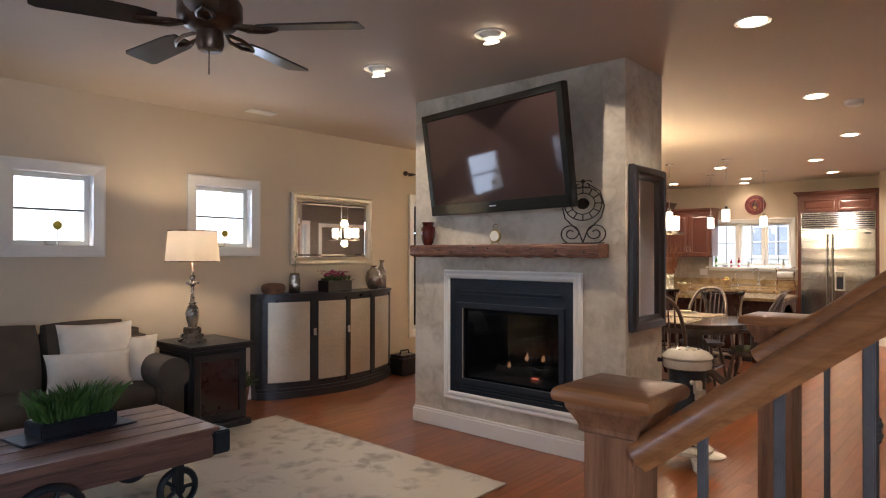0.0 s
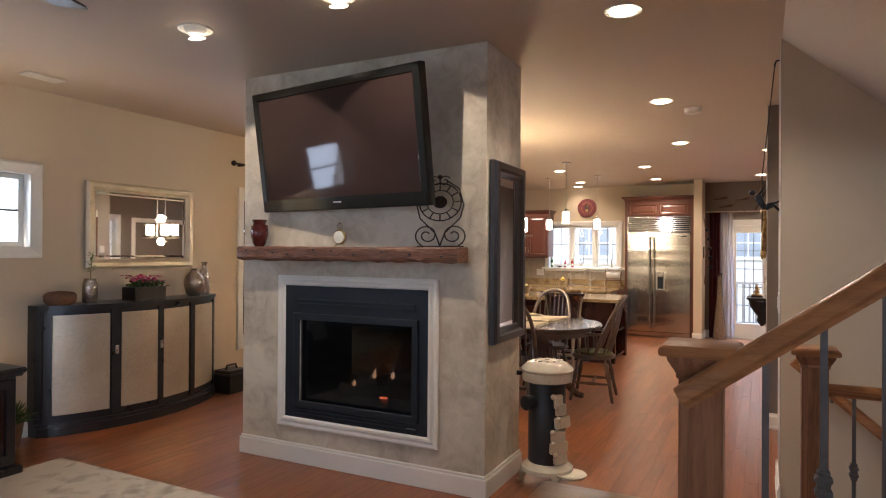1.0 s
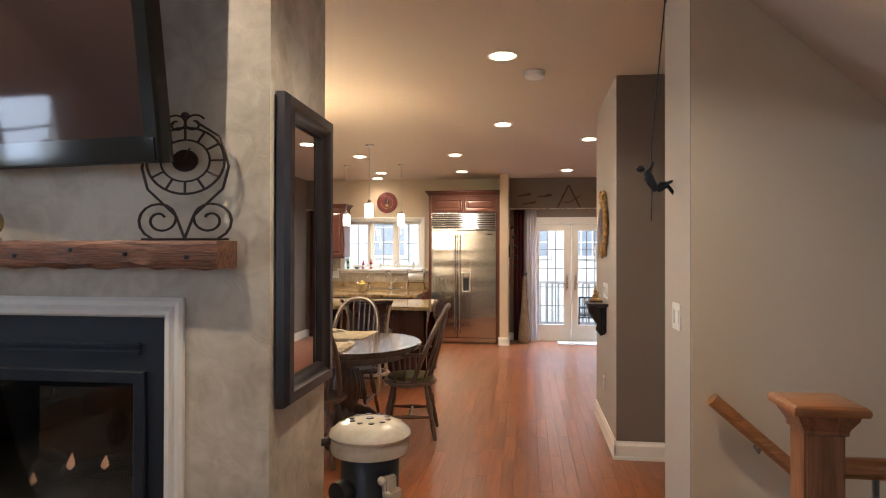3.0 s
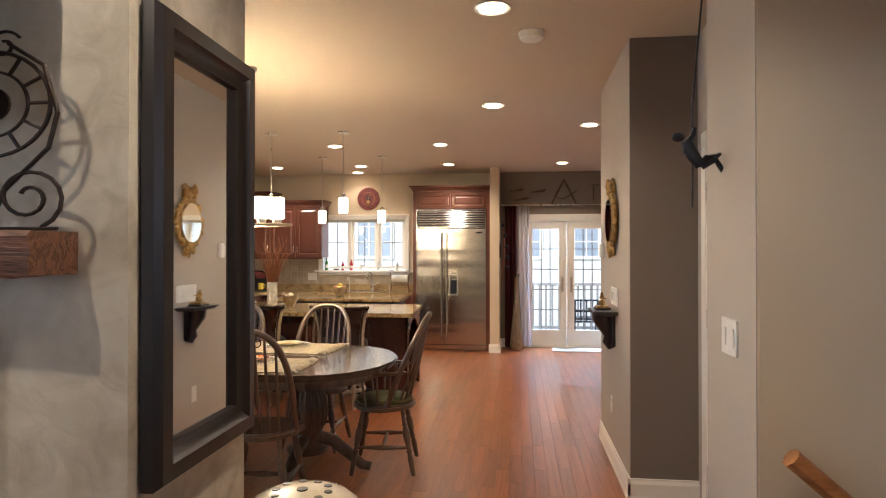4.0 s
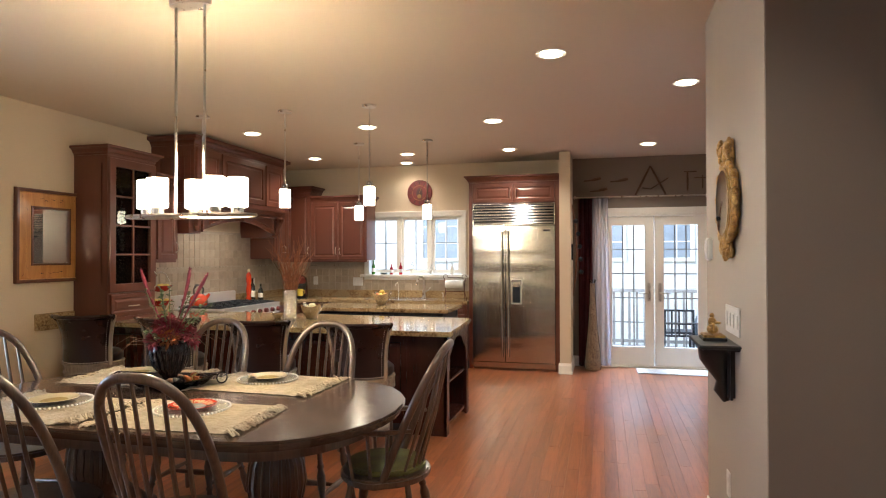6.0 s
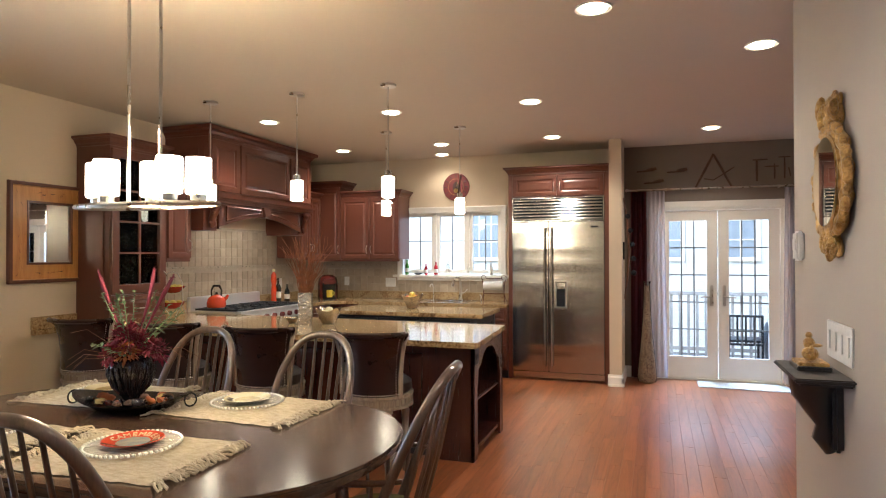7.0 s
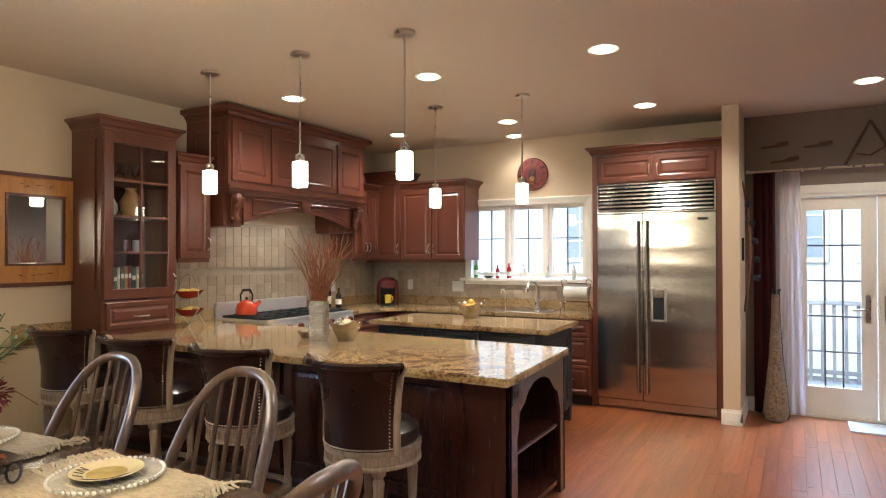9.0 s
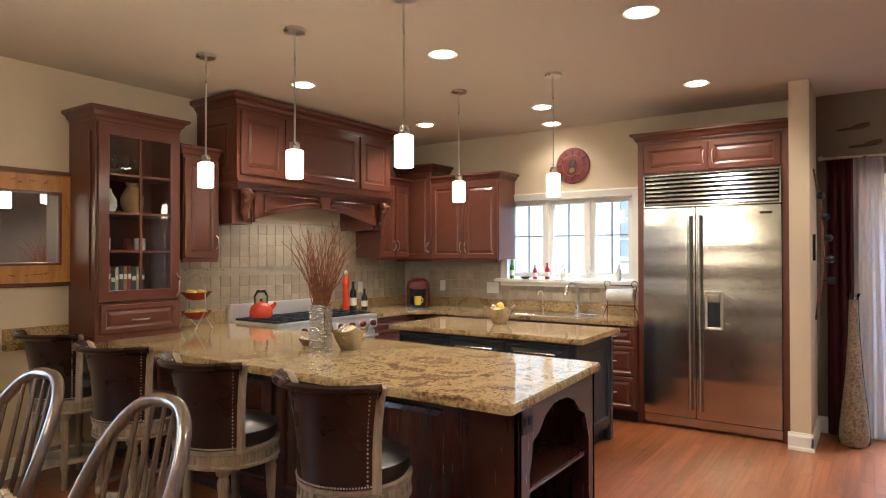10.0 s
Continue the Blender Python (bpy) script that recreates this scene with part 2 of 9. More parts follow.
M_SUBFLOOR = surf("dark_joint", (0.09, 0.036, 0.02), rough=0.7)
M_OAK = wood("oak_rail", (0.42, 0.18, 0.062), (0.26, 0.10, 0.032), axis=0, rough=0.33, grain=12)
M_OAKZ = wood("oak_newel", (0.35, 0.16, 0.075), (0.16, 0.068, 0.030), axis=2, rough=0.38, grain=12)
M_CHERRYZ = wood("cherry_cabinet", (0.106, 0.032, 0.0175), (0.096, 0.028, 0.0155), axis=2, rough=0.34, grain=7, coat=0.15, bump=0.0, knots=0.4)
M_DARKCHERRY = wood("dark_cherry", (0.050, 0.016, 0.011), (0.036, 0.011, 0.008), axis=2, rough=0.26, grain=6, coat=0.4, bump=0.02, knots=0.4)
M_CHERRYX = wood("cherry_cabinet_flat", (0.106, 0.032, 0.0175), (0.096, 0.028, 0.0155), axis=0, rough=0.34, grain=7, coat=0.15, bump=0.0, knots=0.4)
M_ESPRESSO = wood("espresso_wood", (0.016, 0.010, 0.008), (0.008, 0.005, 0.004), axis=2, rough=0.36, grain=9, coat=0.0)
M_TABLE = wood("dark_table_top", (0.075, 0.042, 0.026), (0.04, 0.022, 0.014), axis=0, rough=0.22, grain=9, coat=0.3, bump=0.05)
M_CHAIR = wood("dark_chair_wood", (0.095, 0.058, 0.038), (0.045, 0.027, 0.018), axis=2, rough=0.30, grain=12, coat=0.9)
M_BLACK = surf("black_paint", (0.020, 0.019, 0.020), (0.012, 0.011, 0.012), rough=0.32, scale=9, fine=90, bump=0.06)
M_BLACKMETAL = surf("black_metal", (0.018, 0.024, 0.034), (0.012, 0.016, 0.022), rough=0.42, metal=0.4, scale=8, fine=160, bump=0.06)
M_IRON = surf("wrought_iron", (0.055, 0.036, 0.026), (0.03, 0.02, 0.015), rough=0.5, metal=0.6, scale=14, fine=120, bump=0.2)
M_STEEL = brushed_steel("brushed_steel")
M_NICKEL = surf("brushed_nickel", (0.60, 0.56, 0.50), (0.52, 0.48, 0.43), rough=0.3, metal=1.0, scale=20, fine=200, bump=0.03)
M_GRANITE = granite("polished_granite")
M_NAVY = surf("blue_black_paint", (0.030, 0.038, 0.050), (0.022, 0.028, 0.037), rough=0.36, scale=5, fine=70, bump=0.05)
M_GLASS = glassy("window_glass", (0.97, 0.98, 0.98), thin=True)
M_CLEAR = glassy("clear_glass", (0.95, 0.97, 0.96))
M_MIRROR = surf("mirror_silver", (0.86, 0.86, 0.85), (0.85, 0.85, 0.84), rough=0.02, metal=1.0, scale=2, fine=20, bump=0.0, spread=0.0)
M_SHADEGLOW = glow("lit_opal_glass", (1.0, 0.82, 0.55), 19.0)
M_CANGLOW = glow("lit_bulb", (1.0, 0.84, 0.58), 14.0)
M_LAMPGLOW = glow("lit_lamp_shade", (1.0, 0.76, 0.50), 1.5)
M_WHITEPLASTIC = surf("white_plastic", (0.78, 0.77, 0.74), rough=0.35, scale=10, fine=90, bump=0.02)
M_RUG = rug_weave("faded_rug")
M_SCREEN = surf("tv_screen", (0.034, 0.020, 0.018), (0.030, 0.018, 0.017), rough=0.05, scale=2, fine=30, bump=0.0, spread=0.02)
M_SCREEN.node_tree.nodes["Principled BSDF"].inputs["Specular IOR Level"].default_value = 0.3
M_GLOSSBLACK = surf("gloss_black_plastic", (0.008, 0.009, 0.009), rough=0.1, scale=3, fine=30, bump=0.0, spread=0.04)


# ---- mesh tools ----
def part(name, bm, material, parent=None, label="", smooth=None):
    me = bpy.data.meshes.new(name)
    bm.normal_update()
    bm.to_mesh(me)
    bm.free()
    if smooth is not None:
        for f in me.polygons:
            f.use_smooth = True
        me.set_sharp_from_angle(angle=radians(smooth))
    me.materials.append(material)
    ob = new(name, me)
    ob.parent = parent
    if label:
        ob["label"] = label
    return ob


def thing(name, label, category, m=None, group=""):
    ob = new(name)
    ob.empty_display_size = 0.1
    if m is not None:
        ob.matrix_world = m
    return tagged(ob, label, category, group)


def B(*boxes, bevel=0.0, seg=2):
    """Boxes (x0, x1, y0, y1, z0, z1) in one bmesh, with rounded edges."""
    bm = bmesh.new()
    for x0, x1, y0, y1, z0, z1 in boxes:
        m = Matrix.Translation(((x0 + x1) / 2, (y0 + y1) / 2, (z0 + z1) / 2)) @ Matrix.Diagonal((abs(x1 - x0), abs(y1 - y0), abs(z1 - z0), 1))
        bmesh.ops.create_cube(bm, size=1, matrix=m)
    if bevel:
        bmesh.ops.bevel(bm, geom=bm.edges[:], offset=bevel, segments=seg, affect="EDGES", clamp_overlap=True)
    return bm


def L(profile, n=24, bm=None, m=None):
    """A turned shape: profile of (radius, z) from foot to top."""
    bm = bm or bmesh.new()
    rings = []
    for r, z in profile:
        ring = []
        for i in range(n):
            a = 2 * math.pi * i / n
            v = Vector((max(r, 0.0004) * math.cos(a), max(r, 0.0004) * math.sin(a), z))
            ring.append(bm.verts.new(m @ v if m else v))
        rings.append(ring)
    for a, b in zip(rings, rings[1:]):
        for i in range(n):
            bm.faces.new((a[i], a[(i + 1) % n], b[(i + 1) % n], b[i]))
    bm.faces.new(rings[0][::-1])
    bm.faces.new(rings[-1])
    return bm


def T(points, radius, n=8, bm=None, closed=False, flat=1.0):
    """A round bar along points; radius a number or one for each point."""
    bm = bm or bmesh.new()
    pts = [Vector(q) for q in points]
    k = len(pts)
    rad = radius if isinstance(radius, (list, tuple)) else [radius] * k
    rings, side = [], None
    for i, q in enumerate(pts):
        if closed:
            d = pts[(i + 1) % k] - pts[i - 1]
        else:
            d = pts[min(i + 1, k - 1)] - pts[max(i - 1, 0)]
        d.normalize()
        if side is None:
            side = d.orthogonal().normalized()
        side = (side - d * side.dot(d)).normalized()
        up = d.cross(side)
        rings.append([bm.verts.new(q + (side * math.cos(2 * math.pi * j / n) + up * math.sin(2 * math.pi * j / n) * flat) * rad[i]) for j in range(n)])
    loops = list(zip(rings, rings[1:])) + ([(rings[-1], rings[0])] if closed else [])
    for a, b in loops:
        for j in range(n):
            bm.faces.new((a[j], a[(j + 1) % n], b[(j + 1) % n], b[j]))
    if not closed:
        bm.faces.new(rings[0][::-1])
        bm.faces.new(rings[-1])
    return bm


def X(outline, z0, z1, bm=None, m=None, bevel=0.0):
    """A flat outline of (x, y), raised from z0 to z1."""
    own = bmesh.new()
    lo = [own.verts.new((x, y, z0)) for x, y in outline]
    hi = [own.verts.new((x, y, z1)) for x, y in outline]
    k = len(outline)
    for i in range(k):
        own.faces.new((lo[i], lo[(i + 1) % k], hi[(i + 1) % k], hi[i]))
    own.faces.new(lo[::-1])
    own.faces.new(hi)
    bmesh.ops.recalc_face_normals(own, faces=own.faces[:])
    if bevel:
        sharp = [e for e in own.edges if len(e.link_faces) == 2 and e.calc_face_angle(0) > 1.0]
        bmesh.ops.bevel(own, geom=sharp, offset=bevel, segments=2, affect="EDGES", clamp_overlap=True)
    if m is not None:
        own.transform(m)
    if bm is None:
        return own
    me = bpy.data.meshes.new("join")
    own.to_mesh(me)
    own.free()
    bm.from_mesh(me)
    bpy.data.meshes.remove(me)
    return bm


def J(bm, other, m=None):
    """Joins another bmesh into bm."""
    if m is not None:
        other.transform(m)
    me = bpy.data.meshes.new("join")
    other.to_mesh(me)
    other.free()
    bm.from_mesh(me)
    bpy.data.meshes.remove(me)
    return bm


def ball(r, m=None, u=12, v=8):
    bm = bmesh.new()
    bmesh.ops.create_uvsphere(bm, u_segments=u, v_segments=v, radius=r)
    if m is not None:
        bm.transform(m)
    return bm


def ring(w, h, fw, depth, m=None, bevel=0.004):
    """A rectangular frame in the x-z plane, centred, its face towards -y."""
    b = min(bevel, fw / 3, depth / 3)
    return moulded(w, h, [(0, 0.0), (0, depth - b), (b, depth), (fw - b, depth), (fw, depth - b), (fw, 0.0), (0, 0.0)], m)


def moulded(w, h, steps, m=None):
    """A picture-frame moulding in the x-z plane, centred, mitred; steps of (inset, height over the wall) towards -y."""
    bm = bmesh.new()
    loops = []
    for inset, d in steps:
        a, b = w / 2 - inset, h / 2 - inset
        loops.append([bm.verts.new((x, -d, z)) for x, z in ((-a, -b), (a, -b), (a, b), (-a, b))])
    for p, q in zip(loops, loops[1:]):
        for i in range(4):
            bm.faces.new((p[i], p[(i + 1) % 4], q[(i + 1) % 4], q[i]))
    bmesh.ops.recalc_face_normals(bm, faces=bm.faces[:])
    if m is not None:
        bm.transform(m)
    return bm


def structure(name, bm, material, label, category, smooth=None):
    return tagged(part(name, bm, material, None, "", smooth), label, category, "", "structure")


TO_X = Matrix.Rotation(radians(90), 4, "Z")     # a face towards -y turned to +x
TO_MX = Matrix.Rotation(radians(-90), 4, "Z")   # a face towards -y turned to -x

# ---- setting ----
CEIL, LW, BW = 2.74, -5.42, 13.22
FX, FY0, FY1, FXL = -1.735, 4.57, 5.165, -3.66   # the fireplace block


def wall_with_holes(along, a0, a1, t0, t1, holes, z1=CEIL, z0=0.0):
    """One solid wall along 'x' or 'y' from a0 to a1, between t0 and t1, with holes (b0, b1, z0, z1) through it."""
    us = sorted({a0, a1, *(h[0] for h in holes), *(h[1] for h in holes)})
    zs_ = sorted({z0, z1, *(h[2] for h in holes), *(h[3] for h in holes)})

    def solid(i, j):
        if not (0 <= i < len(us) - 1 and 0 <= j < len(zs_) - 1):
            return False
        u, z = (us[i] + us[i + 1]) / 2, (zs_[j] + zs_[j + 1]) / 2
        return not any(h[0] < u < h[1] and h[2] < z < h[3] for h in holes)

    bm, made = bmesh.new(), {}

    def at(i, j, t):
        if (i, j, t) not in made:
            d = (t0, t1)[t]
            made[i, j, t] = bm.verts.new((us[i], d, zs_[j]) if along == "x" else (d, us[i], zs_[j]))
        return made[i, j, t]

    for i in range(len(us) - 1):
        for j in range(len(zs_) - 1):
            if not solid(i, j):
                continue
            for t in (0, 1):
                bm.faces.new((at(i, j, t), at(i + 1, j, t), at(i + 1, j + 1, t), at(i, j + 1, t)))
            for di, dj, p, q in ((-1, 0, (i, j), (i, j + 1)), (1, 0, (i + 1, j), (i + 1, j + 1)), (0, -1, (i, j), (i + 1, j)), (0, 1, (i, j + 1), (i + 1, j + 1))):
                if not solid(i + di, j + dj):
                    bm.faces.new((at(*p, 0), at(*q, 0), at(*q, 1), at(*p, 1)))
    bmesh.ops.recalc_face_normals(bm, faces=bm.faces[:])
    return bm


structure("wall_west", wall_with_holes("y", -3.2, BW + 0.2, LW - 0.18, LW, [(0.58, 1.16, 1.49, 2.07), (2.03, 2.61, 1.49, 2.07), (3.48, 4.06, 1.49, 2.07), (6.35, 7.2, 0.47, 2.09)]), M_WALL,
          "long beige painted living room and kitchen wall", "wall")
structure("wall_north", wall_with_holes("x", LW, -1.22, BW, BW + 0.2, [(-4.03, -2.67, 1.19, 2.02)]), M_WALL, "beige painted kitchen wall with window", "wall")
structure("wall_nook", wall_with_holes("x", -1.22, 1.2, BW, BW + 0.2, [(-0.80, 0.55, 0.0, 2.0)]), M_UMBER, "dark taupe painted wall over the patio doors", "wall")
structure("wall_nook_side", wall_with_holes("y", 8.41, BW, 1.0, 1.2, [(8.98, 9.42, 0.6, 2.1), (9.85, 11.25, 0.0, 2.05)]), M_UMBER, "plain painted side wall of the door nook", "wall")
structure("wall_column", B((-1.29, -1.155, 12.57, BW, 0, CEIL), bevel=0.004), M_WALL, "narrow beige wall end beside the refrigerator", "wall")
hall = structure("wall_hall", B((-0.22, 1.2, 7.12, 8.41, 0, CEIL)), M_TAUPE, "taupe painted hall wall with rounded corner", "wall")
# umber sheet over the taupe block's end, darker than its side
structure("wall_alcove_end", B((-0.217, 0.30, 7.112, 7.118, 0.0, CEIL)), M_UMBER, "dark umber sheet over the alcove end wall", "wall")
structure("wall_alcove", wall_with_holes("y", 5.77, 7.112, 0.17, 0.30, [(5.95, 6.90, 0.0, 2.05)]), M_TAUPE, "taupe wall around the closet door", "wall")
structure("wall_stair", B((-0.16, 3.6, 5.27, 5.77, -1.6, CEIL), bevel=0.004), M_WALL, "beige painted wall beside the basement stairs", "wall")
# thin taupe skin over the beige wall's end, darker and greyer than its front
structure("wall_stair_end", B((-0.164, -0.16, 5.274, 5.766, 0.0, CEIL)), M_TAUPE, "taupe sheet over the end of the stair wall", "wall")
structure("wall_east", wall_with_holes("y", -3.2, 5.68, 3.6, 3.8, [(-2.05, -0.55, 0.7, 2.2)], CEIL, -1.6), M_WALL, "plain beige wall past the stairs", "wall")
structure("wall_south", wall_with_holes("x", LW - 0.18, 3.8, -3.2, -3.0, [(-4.35, -3.45, 0.7, 2.2)]), M_WALL, "plain beige wall with an added tall window", "wall")
structure("ceiling", B((LW - 0.18, 3.8, -3.2, BW + 0.2, CEIL, CEIL + 0.15)), M_CEIL, "smooth painted ceiling with recessed lights", "ceiling")

# underside of the upper stair flight
bm = bmesh.new()
q = [(-0.16, CEIL), (0.68, 1.99), (1.9, 1.99), (1.9, CEIL)]
f0 = [bm.verts.new((x, 2.95, z)) for x, z in q]
f1 = [bm.verts.new((x, 5.27, z)) for x, z in q]
for i in range(4):
    bm.faces.new((f0[i], f0[(i + 1) % 4], f1[(i + 1) % 4], f1[i]))
bm.faces.new(f0)
bm.faces.new(f1)
bmesh.ops.recalc_face_normals(bm, faces=bm.faces[:])
structure("stair_soffit", bm, M_CEIL, "sloping painted underside of the upper stairs", "soffit")

# floors: a dark bed under the boards, open over the basement stairs
floor = structure("floor", B((LW - 0.18, 3.8, -3.2, 4.40, -0.2, -0.012), (LW - 0.18, 0.12, 4.40, 5.27, -0.2, -0.012), (LW - 0.18, 1.2, 5.27, BW + 0.2, -0.2, -0.012)),
                  M_SUBFLOOR, "red-brown stained oak strip floor with glossy finish", "floor")


def baseboard(points, name="baseboard", h=0.13, d=0.016, label="white painted moulded baseboard"):
    """Along straight runs (x0, y0, x1, y1); the room lies on the left of each run."""
    bm = bmesh.new()
    for x0, y0, x1, y1 in points:
        v = Vector((x1 - x0, y1 - y0, 0))
        ln = v.length
        a = math.atan2(v.y, v.x)
        prof = [(0, 0), (d + 0.004, 0), (d + 0.004, 0.02), (d, 0.028), (d, h - 0.03), (d * 0.55, h - 0.012), (d * 0.5, h), (0, h)]
        m = Matrix.Translation((x0, y0, 0)) @ Matrix.Rotation(a, 4, "Z")
        lo = [bm.verts.new(m @ Vector((0, p, z))) for p, z in prof]
        hi = [bm.verts.new(m @ Vector((ln, p, z))) for p, z in prof]
        k = len(prof)
        for i in range(k):
            bm.faces.new((lo[i], lo[(i + 1) % k], hi[(i + 1) % k], hi[i]))
        bm.faces.new(lo)
        bm.faces.new(hi)
    bmesh.ops.recalc_face_normals(bm, faces=bm.faces[:])
    return structure(name, bm, M_TRIM, label, "baseboard")


e = 0.016
baseboard([(LW, 9.35, LW, -3.0)])
baseboard([(-0.22, 7.112 - e, -0.22, 8.41), (0.17, 7.112, -0.22 - e, 7.112)])
baseboard([(-0.16, 5.27 - e, -0.16, 5.77), (-0.14, 5.77, -0.16 - e, 5.77)])
baseboard([(-1.155 + e, 12.57, -1.29 - e, 12.57), (-1.155, BW, -1.155, 12.57 - e)])
baseboard([(-0.88, BW, -1.155, BW), (1.0, BW, 0.63, BW), (1.0, 8.41, 1.0, BW)])


def casement(name, m, w, h, cols=1, rows=2, fw=0.085, label="", stool=True, mw=0.018, sash=0.045):
    """A window in an opening w by h, face towards -y at the wall's plane, centred: casing, sash, bars, pane."""
    t = tagged(new(name), label, "window", "", "structure")
    t.matrix_world = m
    part("casing", moulded(w + 2 * fw, h + 2 * fw, [(0, 0), (0, 0.022), (0.015, 0.026), (fw - 0.02, 0.016), (fw + 0.004, 0.012), (fw + 0.004, -0.178)]), M_TRIM, t)
    part("sash", ring(w - 0.008, h - 0.008, sash - 0.004, 0.04, Matrix.Translation((0, 0.12, 0)), 0.004), M_TRIM, t)
    iw, ih = w - 2 * sash, h - 2 * sash
    for c in range(1, cols):
        x = -iw / 2 + iw * c / cols
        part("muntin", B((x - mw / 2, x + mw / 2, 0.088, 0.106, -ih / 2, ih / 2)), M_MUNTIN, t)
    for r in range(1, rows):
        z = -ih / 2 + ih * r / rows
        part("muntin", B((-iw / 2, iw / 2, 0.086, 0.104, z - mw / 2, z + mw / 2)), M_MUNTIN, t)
    g = part("pane", B((-iw / 2, iw / 2, 0.108, 0.112, -ih / 2, ih / 2)), M_GLASS, t)
    g.visible_shadow = False
    return t


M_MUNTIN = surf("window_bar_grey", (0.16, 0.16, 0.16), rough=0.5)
for wy in (0.87, 2.32, 3.77):
    w_ = casement("window", Matrix.Translation((LW, wy, 1.78)) @ TO_X, 0.58, 0.58, 1, 2, label="small square white-framed window with daylight behind")
    part("crank_handle", B((-0.06, 0.02, 0.03, 0.06, -0.30, -0.275), (-0.055, -0.045, 0.02, 0.05, -0.29, -0.24), bevel=0.004), M_NICKEL, w_)
casement("window", Matrix.Translation((LW, 6.775, 1.28)) @ TO_X, 0.85, 1.62, 2, 3, label="tall narrow white-framed window behind the fireplace")
# the next two windows are never in view; added to carry daylight lamps
casement("window", Matrix.Translation((-3.9, -3.0, 1.45)) @ Matrix.Rotation(math.pi, 4, "Z"), 0.9, 1.5, 2, 3, label="unseen tall white-framed window added for living room daylight")
casement("window", Matrix.Translation((3.6, -1.3, 1.45)) @ TO_MX, 1.5, 1.5, 3, 3, label="unseen wide white-framed window added for daylight opposite the sofa")
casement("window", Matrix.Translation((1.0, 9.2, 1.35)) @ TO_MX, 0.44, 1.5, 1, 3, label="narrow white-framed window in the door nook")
pantry = tagged(new("door_pantry"), "closed brown double doors in a white casing", "door", "", "structure")
pantry.matrix_world = Matrix.Translation((1.0, 10.55, 0)) @ TO_MX
part("casing", B((-0.79, -0.70, -0.018, 0, 0, 2.05), (0.70, 0.79, -0.018, 0, 0, 2.05), (-0.79, 0.79, -0.018, 0, 2.05, 2.14), bevel=0.005), M_TRIM, pantry)
for s in (-1, 1):
    pl = part("leaf", B((s * 0.35 - 0.345, s * 0.35 + 0.345, 0.02, 0.06, 0.008, 2.045), bevel=0.003), M_UMBER, pantry)
    for z0, z1 in ((0.15, 0.95), (1.08, 1.90)):
        part("panel", moulded(0.50, z1 - z0, [(0, 0.0), (0.008, 0.006), (0.022, 0.002), (0.05, 0.008), (0.051, 0.008)], Matrix.Translation((s * 0.35, 0.02, (z0 + z1) / 2))), M_UMBER, pl)
    part("knob", ball(0.024, Matrix.Translation((s * 0.06, -0.01, 0.98))), M_NICKEL, pl, "nickel knob", smooth=60)

# ---- fireplace ----
M_MANTEL = wood("reclaimed_beam", (0.20, 0.085, 0.045), (0.045, 0.018, 0.010), axis=0, rough=0.45, grain=16, coat=0.1, bump=0.8, knots=2.0)
M_LOG = surf("charred_log", (0.10, 0.075, 0.055), (0.02, 0.016, 0.014), rough=0.9, scale=12, fine=70, bump=0.8, dist=0.01)
M_FLAME = glow("flame", (1.0, 0.40, 0.12), 0.9)
M_EMBER = glow("ember", (1.0, 0.16, 0.04), 1.6)
M_FIREGLASS = glassy("firebox_glass", (0.50, 0.52, 0.55), thin=True)

fp = thing("fireplace", "trowelled grey-beige plaster fireplace block with white moulded surround", "fireplace", pose(0, 0, 0))
ox0, ox1, oz0, oz1 = -3.14, -2.21, 0.42, 1.02      # the firebox opening through the block
part("body", wall_with_holes("x", FXL, FX, FY0, FY1, [(ox0, ox1, oz0, oz1)]), M_PLASTER, fp)
bm = moulded(1.275, 1.055, [(0, 0.0), (0, 0.016), (0.012, 0.022), (0.03, 0.018), (0.045, 0.028), (0.06, 0.028), (0.07, 0.014), (0.07, 0.0)])
bm.transform(Matrix.Translation((-2.684, FY0, 0.777)))
part("surround", bm, M_TRIM, fp, "white moulded surround")
fc = part("firebox_front", wall_with_holes("x", -3.252, -2.116, FY0 - 0.014, FY0, [(ox0, ox1, oz0, oz1)], 1.238, 0.315), M_BLACKMETAL, fp, "black metal firebox face")
for z in (1.100, 1.128):
    part("louvre", B((-3.15, -2.20, FY0 - 0.03, FY0 - 0.014, z, z + 0.018), bevel=0.005), M_BLACKMETAL, fc)
part("maker_badge", B((-2.27, -2.20, FY0 - 0.0165, FY0 - 0.014, 0.352, 0.358)), M_NICKEL, fc)
for k in range(3):
    z = 0.345 + 0.024 * k
    part("louvre", B((-3.15, -2.20, FY0 - 0.026, FY0 - 0.014, z, z + 0.010), bevel=0.003), M_BLACKMETAL, fc)
part("glass_frame", ring(ox1 - ox0 + 0.06, oz1 - oz0 + 0.05, 0.045, 0.018, Matrix.Translation(((ox0 + ox1) / 2, FY0 - 0.014, (oz0 + oz1) / 2)), 0.004), M_BLACKMETAL, fp)
part("firebox", B((ox0, ox0 + 0.05, FY0 + 0.03, FY1 - 0.03, oz0, oz1), (ox1 - 0.05, ox1, FY0 + 0.03, FY1 - 0.03, oz0, oz1), (ox0, ox1, FY0 + 0.03, FY1 - 0.03, oz0 - 0.0, oz0 + 0.03), (ox0, ox1, FY0 + 0.03, FY1 - 0.03, oz1 - 0.05, oz1)), M_BLACKMETAL, fp)
